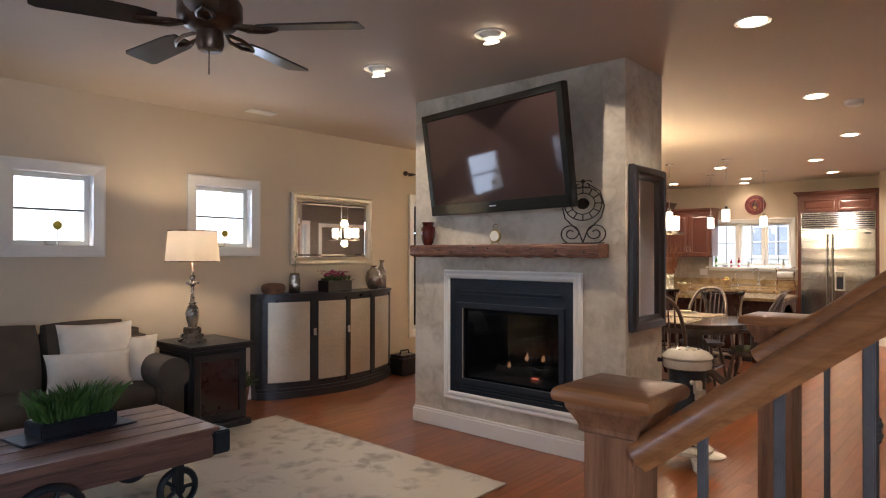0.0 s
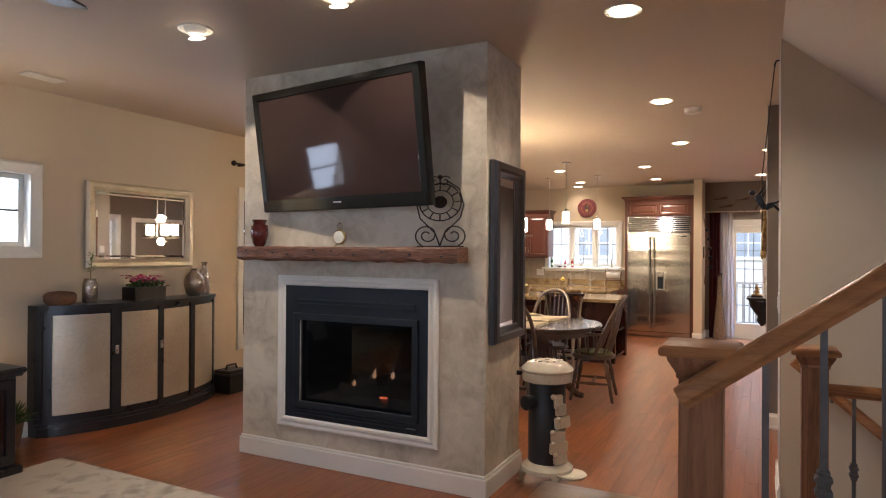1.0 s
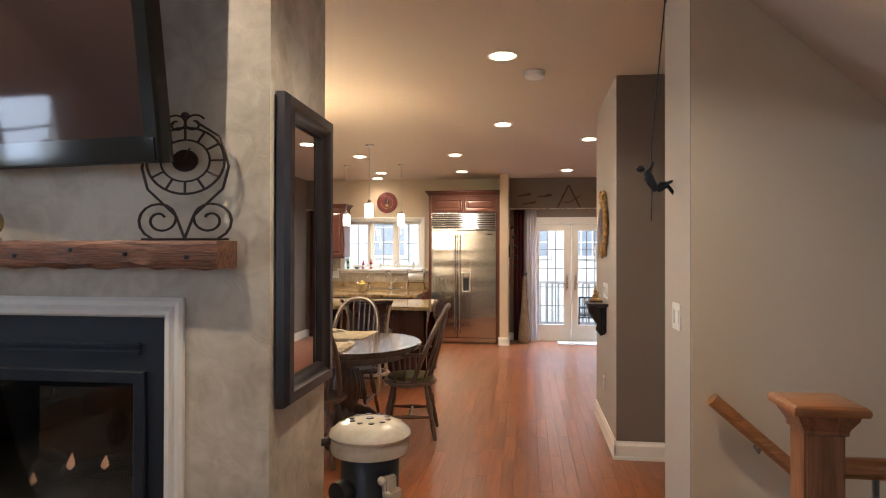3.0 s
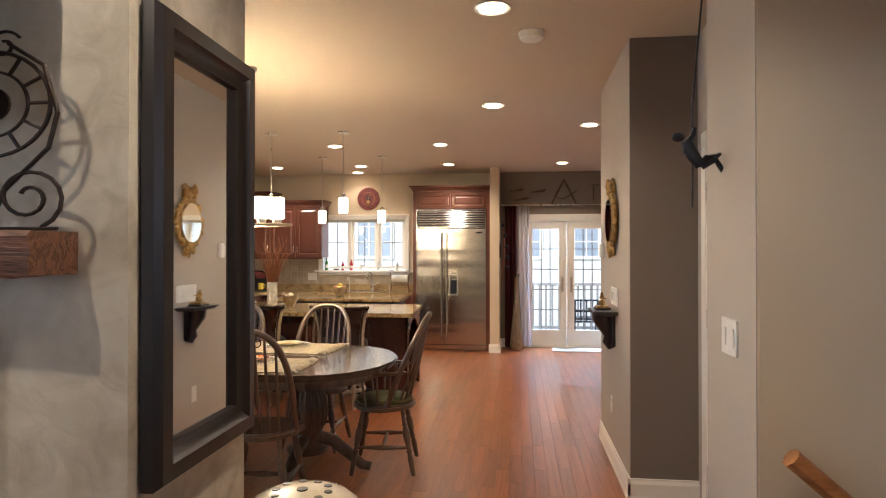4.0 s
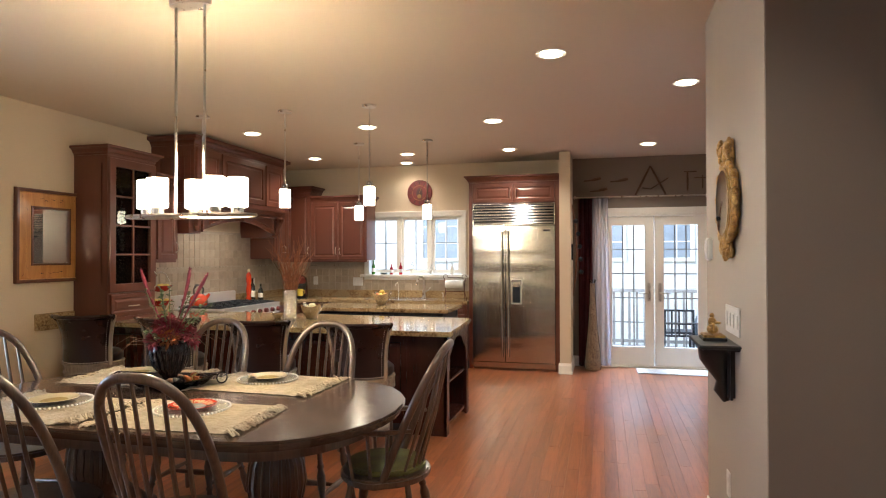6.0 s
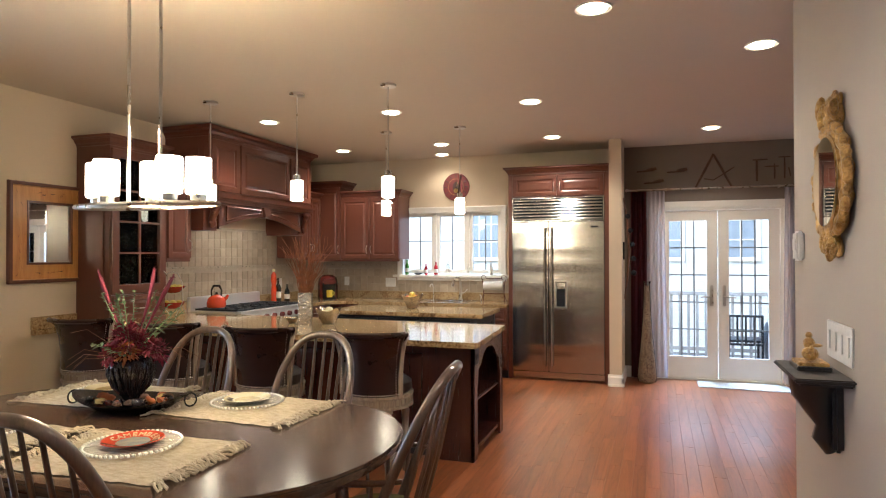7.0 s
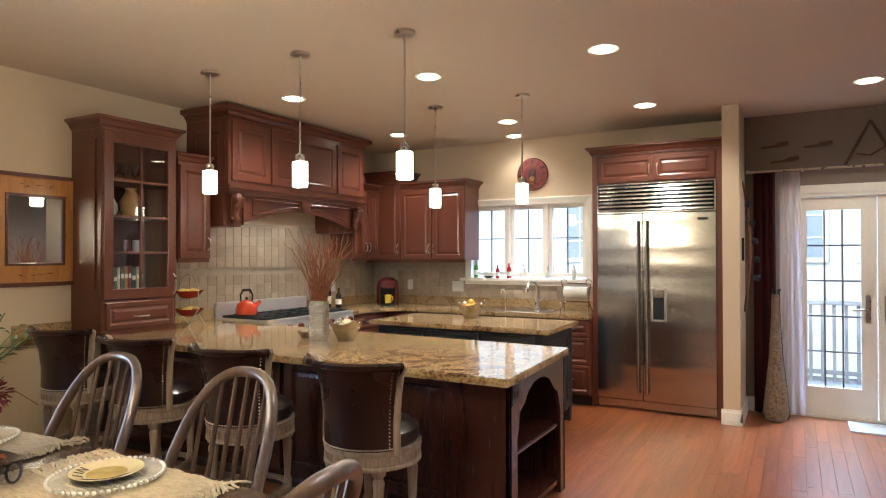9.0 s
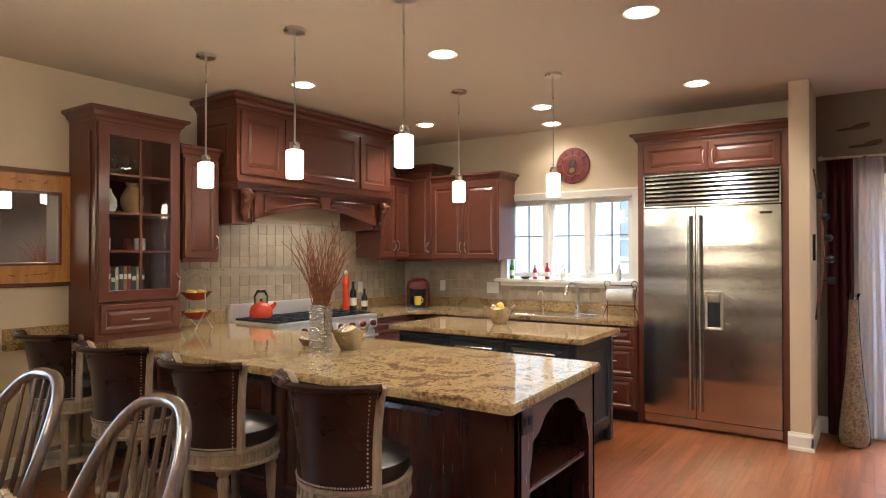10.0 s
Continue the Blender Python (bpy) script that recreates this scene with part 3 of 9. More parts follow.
for yy in (FY0 + 0.015, FY1 - 0.02):
    g = part("glass", B((ox0, ox1, yy, yy + 0.004, oz0, oz1)), M_FIREGLASS, fp, "dark reflecting fire glass")
    g.visible_shadow = False
rng = random.Random(3)
for i, (lx, ly, lz, a, ln, r) in enumerate(((-2.68, 4.85, 0.49, 8, 0.55, 0.045), (-2.75, 4.98, 0.50, -10, 0.5, 0.04), (-2.62, 4.90, 0.57, 28, 0.42, 0.035), (-2.82, 4.92, 0.58, -35, 0.36, 0.03))):
    pts = [(-ln / 2 + ln * k / 6, rng.uniform(-0.012, 0.012), rng.uniform(-0.012, 0.012)) for k in range(7)]
    bm = T(pts, [r * rng.uniform(0.8, 1.15) for _ in pts], 9)
    bm.transform(pose(lx, ly, lz, 0, 0, a))
    part("log", bm, M_LOG, fp, smooth=50)
for fx, fz, h in ((-2.84, 0.52, 0.05), (-2.67, 0.59, 0.07), (-2.52, 0.60, 0.055)):
    bm = L([(0.004, 0), (0.016, h * 0.25), (0.012, h * 0.55), (0.005, h * 0.85), (0.001, h)], 8)
    bm.transform(pose(fx, 4.80, fz, 0, 8, 0))
    part("flame", bm, M_FLAME, fp, "small orange gas flame", smooth=60)
part("ember", B((-2.63, -2.57, 4.80, 4.83, 0.455, 0.465), bevel=0.004), M_EMBER, fp)
part("base_trim", B((FXL - 0.018, FX + 0.018, FY0 - 0.018, FY1 + 0.018, 0, 0.115), (FXL - 0.010, FX + 0.010, FY0 - 0.010, FY1 + 0.010, 0.115, 0.135), bevel=0.004), M_TRIM, fp, "white painted baseboard")

# mantel beam: hewn, with a wavering face and dark pegs
mantel = thing("mantel_shelf", "rough reclaimed red-brown timber beam as mantel shelf", "shelf", pose(-2.69, FY0, 1.41))
bm = bmesh.new()
rng = random.Random(11)
rows = []
for i in range(41):
    x = -0.895 + 1.73 * i / 40
    j = lambda s: rng.uniform(-s, s)
    rows.append([bm.verts.new(p) for p in ((x, 0, j(0.002)), (x, -0.135 + j(0.005), j(0.006)), (x, -0.148 + j(0.005), 0.018 + j(0.006)), (x, -0.145 + j(0.006), 0.05), (x, -0.148 + j(0.004), 0.082 + j(0.003)), (x, -0.138, 0.094 + j(0.003)), (x, 0, 0.095))])
for a, b in zip(rows, rows[1:]):
    for k in range(7):
        bm.faces.new((a[k], a[(k + 1) % 7], b[(k + 1) % 7], b[k]))
bm.faces.new(rows[0])
bm.faces.new(rows[-1])
bmesh.ops.recalc_face_normals(bm, faces=bm.faces[:])
part("beam", bm, M_MANTEL, mantel, smooth=35)
for i in range(9):
    x = -0.8 + 0.19 * i + rng.uniform(-0.05, 0.05)
    bm = L([(0.008, 0), (0.008, 0.006), (0.005, 0.008)], 8)
    bm.transform(pose(x, -0.146, 0.055 + rng.uniform(-0.02, 0.02), 90, 0, 0))
    part("nail_head", bm, M_BLACKMETAL, mantel)

# plain matching beam and a pale figure on the dining side
mb = thing("mantel_shelf", "rough timber mantel beam on the dining side of the fireplace", "shelf", pose(-2.69, FY1, 1.41))
part("beam", B((-0.895, 0.905, 0.0, 0.15, 0.0, 0.095), bevel=0.008), M_MANTEL, mb)
M_PALESTONE = surf("pale_stone", (0.52, 0.45, 0.36), (0.38, 0.32, 0.25), rough=0.6, scale=9, fine=60, bump=0.2)
pv = thing("pale_jar", "pale rounded stone jar on the dining side mantel", "jar", pose(-1.93, FY1 + 0.075, 1.5055))
part("body", L([(0.035, 0), (0.05, 0.02), (0.065, 0.09), (0.06, 0.15), (0.035, 0.19), (0.03, 0.22), (0.055, 0.27), (0.06, 0.31), (0.035, 0.36), (0.01, 0.375)], 24), M_PALESTONE, pv, smooth=60)

# television
tv = thing("television", "large black flat television tilted out on a wall bracket", "television", pose(-2.700, 4.355, 2.15, 8.2, 0, -8.0))
w, h = 1.45, 0.82
part("bezel", moulded(w, h, [(0.0, -0.05), (0.0, 0.0), (0.006, 0.012), (0.05, 0.014), (0.058, 0.006), (0.06, 0.002)]), M_GLOSSBLACK, tv)
part("lower_bezel", B((-w / 2 + 0.01, w / 2 - 0.01, -0.016, 0.0, -h / 2 + 0.004, -h / 2 + 0.085), bevel=0.006), M_GLOSSBLACK, tv)
part("screen", B((-w / 2 + 0.05, w / 2 - 0.05, -0.006, 0.001, -h / 2 + 0.06, h / 2 - 0.05)), M_SCREEN, tv, "dark glossy screen")
part("back_shell", B((-w / 2 + 0.004, w / 2 - 0.004, 0.0, 0.05, -h / 2 + 0.004, h / 2 - 0.004), (-0.45, 0.45, 0.05, 0.085, -0.28, 0.25), bevel=0.01), M_BLACK, tv)
part("wall_bracket", B((-0.25, 0.25, 0.085, 0.13, -0.12, 0.12), bevel=0.005), M_BLACKMETAL, tv)
part("maker_badge", B((-0.035, 0.035, -0.0185, -0.016, -h / 2 + 0.045, -h / 2 + 0.055)), M_NICKEL, tv)


def spiral(cx, cz, r0, r1, a0, turns, n=26):
    return [(cx + (r0 + (r1 - r0) * k / n) * math.cos(a0 + turns * 2 * math.pi * k / n), 0, cz + (r0 + (r1 - r0) * k / n) * math.sin(a0 + turns * 2 * math.pi * k / n)) for k in range(n + 1)]


def circle(cx, cz, r, n=32):
    return [(cx + r * math.cos(2 * math.pi * k / n), 0, cz + r * math.sin(2 * math.pi * k / n)) for k in range(n)]


# scrolled iron clock on the mantel
ic = thing("iron_clock", "wrought iron scroll clock standing on the mantel shelf", "clock", pose(-2.01, 4.50, 1.505) @ Matrix.Diagonal((1.06, 1.0, 0.84, 1)))
part("dial_ring", J(T(circle(0, 0.325, 0.135), 0.005, 6, closed=True), T(circle(0, 0.325, 0.085), 0.004, 6, closed=True)), M_IRON, ic)
bm = L([(0.045, 0), (0.045, 0.006)], 20)
bm.transform(pose(0, 0.003, 0.325, 90, 0, 0))
part("dial", bm, M_IRON, ic)
for k in range(12):
    a = 2 * math.pi * k / 12
    part("numeral_bar", T([(0.087 * math.cos(a), 0, 0.325 + 0.087 * math.sin(a)), (0.133 * math.cos(a), 0, 0.325 + 0.133 * math.sin(a))], 0.0045, 5), M_IRON, ic)
part("clock_hand", T([(0, -0.008, 0.325), (0.02, -0.008, 0.375)], 0.003, 5), M_IRON, ic)
for s in (-1, 1):
    part("scroll", T([(s * x, y, z) for x, y, z in spiral(0.085, 0.085, 0.082, 0.018, -1.2, 1.6)], 0.005, 6), M_IRON, ic)
    part("scroll", T([(0, 0, 0.008), (s * 0.03, 0, 0.10), (s * 0.13, 0, 0.21), (s * 0.15, 0, 0.30), (s * 0.12, 0, 0.42), (s * 0.04, 0, 0.48)], 0.005, 6), M_IRON, ic)
    part("scroll", T([(s * x, y, z) for x, y, z in spiral(0.03, 0.475, 0.04, 0.01, 0.5, 1.2)], 0.004, 6), M_IRON, ic)
part("foot_bar", T([(-0.15, 0, 0.005), (0.15, 0, 0.005)], 0.005, 6), M_IRON, ic)
part("finial", ball(0.014, Matrix.Translation((0, 0, 0.51))), M_IRON, ic)

M_BRASS = surf("aged_brass", (0.55, 0.40, 0.17), (0.30, 0.20, 0.08), rough=0.3, metal=1.0, scale=10, fine=80, bump=0.05)
M_PAPER = surf("dial_paper", (0.75, 0.72, 0.62), rough=0.6)
mc = thing("mantel_clock", "small round brass pocket-watch style clock on the mantel", "clock", pose(-2.745, 4.49, 1.505))
bm = L([(0.046, 0), (0.05, 0.006), (0.05, 0.02), (0.044, 0.026)], 24)
bm.transform(pose(0, 0.012, 0.064, 90, 0, 0))
part("case", bm, M_BRASS, mc, smooth=40)
bm = L([(0.040, 0), (0.040, 0.002)], 24)
bm.transform(pose(0, -0.013, 0.064, 90, 0, 0))
part("dial", bm, M_PAPER, mc, "pale dial")
part("bow", T(circle(0, 0.135, 0.02, 18), 0.003, 6, closed=True), M_BRASS, mc)
part("stand", T([(-0.045, 0, 0.003), (-0.02, 0, 0.02), (0, 0, 0.018), (0.02, 0, 0.02), (0.045, 0, 0.003)], 0.004, 6), M_BRASS, mc)
part("crown_stem", T([(0, 0, 0.112), (0, 0, 0.118)], 0.006, 6), M_BRASS, mc)

M_REDGLAZE = surf("oxblood_glaze", (0.10, 0.014, 0.010), (0.045, 0.008, 0.007), rough=0.15, scale=7, fine=40, bump=0.05, coat=0.4)
part_vase = thing("red_jar", "dark oxblood glazed pottery jar with lug handles on the mantel", "jar", pose(-3.45, 4.50, 1.505))
part("body", L([(0.030, 0), (0.045, 0.02), (0.058, 0.07), (0.062, 0.11), (0.052, 0.145), (0.042, 0.16), (0.050, 0.182), (0.052, 0.19), (0.040, 0.188), (0.036, 0.15)], 24), M_REDGLAZE, part_vase, smooth=50)
for s in (-1, 1):
    part("lug", T([(s * 0.05, 0, 0.15), (s * 0.07, 0, 0.145), (s * 0.072, 0, 0.12), (s * 0.058, 0, 0.105)], 0.006, 6), M_REDGLAZE, part_vase)


def hung_mirror(name, label, m, w, h, steps, material, inner, mat_inner=None, slip=None):
    t = thing(name, label, "mirror", m)
    part("frame", moulded(w, h, steps), material, t, smooth=30)
    part("backing", B((-w / 2 + 0.01, w / 2 - 0.01, -0.006, 0.0, -h / 2 + 0.01, h / 2 - 0.01)), M_BLACK, t)
    if slip:
        part("bevel_slip", moulded(w - 2 * inner + 0.001, h - 2 * inner + 0.001, [(0, 0.010), (slip, 0.014), (slip + 0.001, 0.012)]), mat_inner, t)
    part("mirror_glass", B((-w / 2 + inner - 0.004, w / 2 - inner + 0.004, -0.012, -0.008, -h / 2 + inner - 0.004, h / 2 - inner + 0.004)), M_MIRROR, t, "silvered mirror glass")
    return t


# tall black mirror on the side of the fireplace
hung_mirror("tall_mirror", "tall wall mirror in a wide dark espresso frame", Matrix.Translation((FX + 0.005, 4.872, 1.475)) @ Matrix.Rotation(radians(0.9), 4, "Z") @ TO_X, 0.54, 1.12,
            [(0, 0), (0, 0.03), (0.012, 0.048), (0.05, 0.05), (0.055, 0.042), (0.075, 0.03), (0.09, 0.026), (0.095, 0.012)], M_ESPRESSO, 0.095)
M_CHAMPAGNE = surf("champagne_frame", (0.55, 0.47, 0.34), (0.45, 0.38, 0.27), rough=0.4, metal=0.3, scale=12, fine=90, bump=0.15)
hung_mirror("wall_mirror", "large wall mirror in a champagne moulded frame", Matrix.Translation((LW, 5.07, 1.69)) @ TO_X, 1.13, 0.76,
            [(0, 0), (0, 0.03), (0.02, 0.045), (0.05, 0.04), (0.07, 0.022), (0.08, 0.024), (0.085, 0.012)], M_CHAMPAGNE, 0.085, M_MIRROR, 0.03)

# ---- sideboard ----
M_CHPANEL = surf("champagne_lattice_panel", (0.62, 0.53, 0.40), (0.46, 0.38, 0.27), rough=0.38, metal=0.6, scale=3, fine=45, bump=0.5, stretch=(1, 1, 1))
sb = thing("sideboard", "black bow-front sideboard with champagne lattice door panels", "sideboard", pose(LW, 4.95, 0))


def bow(u):
    """Front of the sideboard: y along the wall, x out from it."""
    s = math.sin(math.pi * u)
    return (0.10 + 0.30 * s ** 0.75, -0.90 + 1.80 * u)


def bow_slab(u0, u1, z0, z1, out, thick=None, n=10):
    f = [(bow(u0 + (u1 - u0) * k / n)[0] + out, bow(u0 + (u1 - u0) * k / n)[1]) for k in range(n + 1)]
    bk = [(x - thick, y) for x, y in f[::-1]] if thick else [(0.0, f[-1][1]), (0.0, f[0][1])]
    return X(f + bk, z0, z1)


part("body", bow_slab(0.0, 1.0, 0.10, 0.99, -0.012, n=30), M_BLACK, sb)
part("plinth", bow_slab(0.0, 1.0, 0.0, 0.07, 0.022, n=30), M_BLACK, sb)
part("plinth_mould", bow_slab(0.0, 1.0, 0.07, 0.10, 0.008, n=30), M_BLACK, sb)
part("top", bow_slab(0.0, 1.0, 1.005, 1.03, 0.03, n=30), M_BLACK, sb, "black moulded top")
part("top_mould", bow_slab(0.0, 1.0, 0.985, 1.005, 0.012, n=30), M_BLACK, sb)
for u0, u1 in ((0.05, 0.26), (0.31, 0.49), (0.52, 0.70), (0.75, 0.95)):
    d = part("door", bow_slab(u0, u1, 0.16, 0.95, 0.0, 0.03), M_CHPANEL, sb, "champagne lattice panel")
    for k in range(14):
        z = 0.17 + 0.055 * k
        part("slat", bow_slab(u0 + 0.004, u1 - 0.004, z, z + 0.012, 0.003, 0.004, 6), M_CHPANEL, d)
    for a in (u0 - 0.03, u1 + 0.005):
        part("stile", bow_slab(a, a + 0.025, 0.12, 0.985, 0.010, 0.03, 3), M_BLACK, d)
for u in (0.285, 0.505):
    x, y = bow(u)
    part("latch", B((x + 0.002, x + 0.024, y - 0.014, y + 0.014, 0.61, 0.68), bevel=0.004), M_NICKEL, sb, "nickel latch")

M_LEAF = surf("leaf_green", (0.065, 0.13, 0.03), (0.025, 0.06, 0.012), rough=0.45, scale=12, fine=60, bump=0.1)
M_PINK = surf("pink_petal", (0.55, 0.06, 0.20), (0.36, 0.02, 0.10), rough=0.6, scale=20, fine=60, bump=0.1)
M_SILVERGLASS = surf("mercury_glass", (0.55, 0.50, 0.44), (0.28, 0.24, 0.20), rough=0.2, metal=0.9, scale=30, fine=90, bump=0.5, dist=0.01)
M_BASKET = surf("woven_brown", (0.20, 0.10, 0.05), (0.09, 0.04, 0.02), rough=0.7, scale=30, fine=90, bump=0.8, dist=0.01)


def leaf_patch(bm, at, d, ln, w, rng, bend=0.3):
    """One narrow folded leaf from a point, along d."""
    d = Vector(d).normalized()
    s = d.cross(Vector((0, 0, 1)))
    s = s.normalized() if s.length > 0.01 else Vector((1, 0, 0))
    mid = Vector(at) + d * ln * 0.5
    tip = Vector(at) + d * ln + Vector((0, 0, -bend * ln))
    a, b, c, e_ = bm.verts.new(at), bm.verts.new(mid + s * w / 2), bm.verts.new(tip), bm.verts.new(mid - s * w / 2)
    k = bm.verts.new(mid - Vector((0, 0, w * 0.25)))
    bm.faces.new((a, b, k))
    bm.faces.new((b, c, k))
    bm.faces.new((c, e_, k))
    bm.faces.new((e_, a, k))


st = 1.032
pl = thing("flower_planter", "dark box planter of pink flowers on the sideboard", "plant", pose(-5.20, 4.93, st))
part("box", B((-0.09, 0.09, -0.16, 0.16, 0, 0.115), bevel=0.006), M_ESPRESSO, pl)
bm, fl = bmesh.new(), bmesh.new()
rng = random.Random(21)
for i in range(150):
    at = (rng.uniform(-0.08, 0.08), rng.uniform(-0.15, 0.15), 0.10 + rng.uniform(0, 0.05))
    leaf_patch(bm, at, (rng.uniform(-1, 1), rng.uniform(-1, 1), rng.uniform(0.2, 1.2)), rng.uniform(0.05, 0.09), 0.035, rng)
for i in range(90):
    at = (rng.uniform(-0.09, 0.09), rng.uniform(-0.15, 0.13), 0.15 + rng.uniform(0, 0.06))
    leaf_patch(fl, at, (rng.uniform(-1, 1), rng.uniform(-1, 1), rng.uniform(0.3, 1)), 0.04, 0.035, rng)
part("foliage", bm, M_LEAF, pl)
part("blossom", fl, M_PINK, pl, "pink blossoms")
v = thing("mercury_vase", "round mercury glass vase on the sideboard", "vase", pose(-5.22, 5.50, st))
part("body", L([(0.05, 0), (0.07, 0.02), (0.092, 0.09), (0.095, 0.14), (0.075, 0.2), (0.035, 0.235), (0.028, 0.25), (0.036, 0.265), (0.02, 0.262)], 24), M_SILVERGLASS, v, smooth=50)
v = thing("tall_vase", "tall slim mercury glass bottle on the sideboard", "vase", pose(-5.30, 5.70, st))
part("body", L([(0.05, 0), (0.055, 0.02), (0.055, 0.18), (0.05, 0.22), (0.025, 0.26), (0.022, 0.30), (0.034, 0.325), (0.02, 0.32)], 20), M_SILVERGLASS, v, smooth=50)
v = thing("woven_bowl", "rounded woven brown basket box on the sideboard", "basket", pose(-5.28, 4.22, st))
part("body", L([(0.09, 0), (0.115, 0.03), (0.118, 0.07), (0.11, 0.085), (0.09, 0.10), (0.02, 0.108)], 24), M_BASKET, v, smooth=50)
v = thing("glass_jar_stem", "clear jar with a green stem on the sideboard", "vase", pose(-5.28, 4.47, st))
part("jar", L([(0.05, 0), (0.058, 0.01), (0.058, 0.15), (0.045, 0.19), (0.05, 0.20), (0.04, 0.198)], 20), M_SILVERGLASS, v, smooth=50)
bm = T([(0, 0, 0.15), (0.01, 0.0, 0.28), (0.02, 0.01, 0.42)], 0.003, 5)
for i in range(18):
    leaf_patch(bm, (0.01, 0.0, 0.25 + i * 0.009), (rng.uniform(-1, 1), rng.uniform(-1, 1), 0.5), 0.06, 0.02, rng)
part("stem", bm, M_LEAF, v, "green leaf stem")
tb = thing("tool_chest", "black metal toolbox with handle on the floor", "box", pose(-5.24, 6.02, 0))
part("case", B((-0.13, 0.13, -0.16, 0.16, 0, 0.20), (-0.11, 0.11, -0.14, 0.14, 0.20, 0.23), bevel=0.01), M_BLACK, tb)
part("handle", T([(0, -0.08, 0.225), (0, -0.06, 0.275), (0, 0.06, 0.275), (0, 0.08, 0.225)], 0.01, 8), M_BLACKMETAL, tb)

# curtain rod with finial by the tall window
M_CURTROD = M_IRON
cr = thing("curtain_rod", "dark iron curtain rod over the tall window", "curtain rod", pose(LW, 6.77, 2.42))
part("rod", T([(0.07, -0.62, 0), (0.07, 0.62, 0)], 0.011, 8), M_CURTROD, cr)
for s in (-1, 1):
    part("finial", ball(0.03, Matrix.Translation((0.07, s * 0.63, 0))), M_CURTROD, cr)
    part("bracket", B((0.0, 0.075, s * 0.5 - 0.012, s * 0.5 + 0.012, -0.02, 0.012), bevel=0.003), M_CURTROD, cr)

# ---- end table and lamp ----
et = thing("end_table", "black square end table with dark open front", "end table", pose(-4.905, 3.29, 0))
hw = 0.29
part("top", B((-0.33, 0.33, -0.28, 0.28, 0.665, 0.70), bevel=0.008), M_BLACK, et)
part("cornice", B((-0.315, 0.315, -0.265, 0.265, 0.645, 0.665), bevel=0.006), M_BLACK, et)
part("body", B((-0.29, 0.27, -0.24, 0.24, 0.06, 0.645), bevel=0.004), M_BLACK, et)
part("base", B((-0.315, 0.315, -0.265, 0.265, 0, 0.06), bevel=0.008), M_BLACK, et)
M_FIREVIEW = surf("dark_red_glass", (0.03, 0.010, 0.009), rough=0.12, scale=5, fine=30, bump=0.0)
part("front_frame", ring(0.46, 0.55, 0.06, 0.02, Matrix.Translation((0.27, 0, 0.35)) @ TO_X), M_BLACK, et)
part("front_glass", B((0.268, 0.276, -0.17, 0.17, 0.13, 0.57)), M_FIREVIEW, et, "dark glass front")
part("side_panel", ring(0.50, 0.55, 0.06, 0.015, Matrix.Translation((-0.01, -0.24, 0.35))), M_BLACK, et)

M_LAMPBASE = surf("silver_lamp_base", (0.42, 0.36, 0.30), (0.20, 0.16, 0.13), rough=0.28, metal=0.8, scale=14, fine=70, bump=0.3)
lp = thing("table_lamp", "silver baluster table lamp with a lit cream drum shade", "lamp", pose(-4.86, 3.17, 0.70))
part("base", B((-0.085, 0.085, -0.085, 0.085, 0, 0.035), (-0.07, 0.07, -0.07, 0.07, 0.035, 0.075), (-0.055, 0.055, -0.055, 0.055, 0.075, 0.13), bevel=0.008), M_LAMPBASE, lp)
part("stem", L([(0.03, 0.13), (0.035, 0.15), (0.05, 0.20), (0.055, 0.245), (0.042, 0.29), (0.024, 0.315), (0.034, 0.325), (0.020, 0.335), (0.014, 0.40), (0.012, 0.46), (0.030, 0.475), (0.052, 0.485), (0.052, 0.497), (0.016, 0.515), (0.024, 0.54), (0.012, 0.56), (0.010, 0.70)], 20), M_LAMPBASE, lp, smooth=50)
bm = L([(0.212, 0.665), (0.190, 0.92)], 40)
bmesh.ops.delete(bm, geom=[f for f in bm.faces if len(f.verts) > 4], context="FACES_ONLY")
bmesh.ops.solidify(bm, geom=bm.faces[:], thickness=0.003)
M_SHADE = nodes_of("cream_linen_shade")
mm, sn, sl, sp = M_SHADE
tl, df, mx = sn.new("ShaderNodeBsdfTranslucent"), sn.new("ShaderNodeBsdfDiffuse"), sn.new("ShaderNodeMixShader")
tl.inputs[0].default_value = df.inputs[0].default_value = rgb((0.90, 0.84, 0.74))
mx.inputs[0].default_value = 0.55
sl.new(df.outputs[0], mx.inputs[1])
sl.new(tl.outputs[0], mx.inputs[2])
sl.new(mx.outputs[0], sn["Material Output"].inputs[0])
part("shade", bm, mm, lp, "lit cream fabric drum shade", smooth=60)
part("shade_trim", T([(0.213 * math.cos(k * math.pi / 20), 0.213 * math.sin(k * math.pi / 20), 0.668) for k in range(40)], 0.005, 6, closed=True), M_LAMPBASE, lp)
part("shade_trim", T([(0.191 * math.cos(k * math.pi / 20), 0.191 * math.sin(k * math.pi / 20), 0.918) for k in range(40)], 0.005, 6, closed=True), M_LAMPBASE, lp)
part("bulb", ball(0.032, Matrix.Translation((0, 0, 0.75))), glow("lamp_bulb", (1.0, 0.78, 0.5), 20), lp)
lamp("table_lamp_light", "POINT", pose(-4.86, 3.17, 1.48), 21, (1.0, 0.78, 0.52))[1].shadow_soft_size = 0.05

# ---- sofa ----
M_SOFA = surf("brown_chenille", (0.085, 0.062, 0.043), (0.05, 0.036, 0.025), rough=0.9, scale=9, fine=220, bump=0.6, dist=0.003)
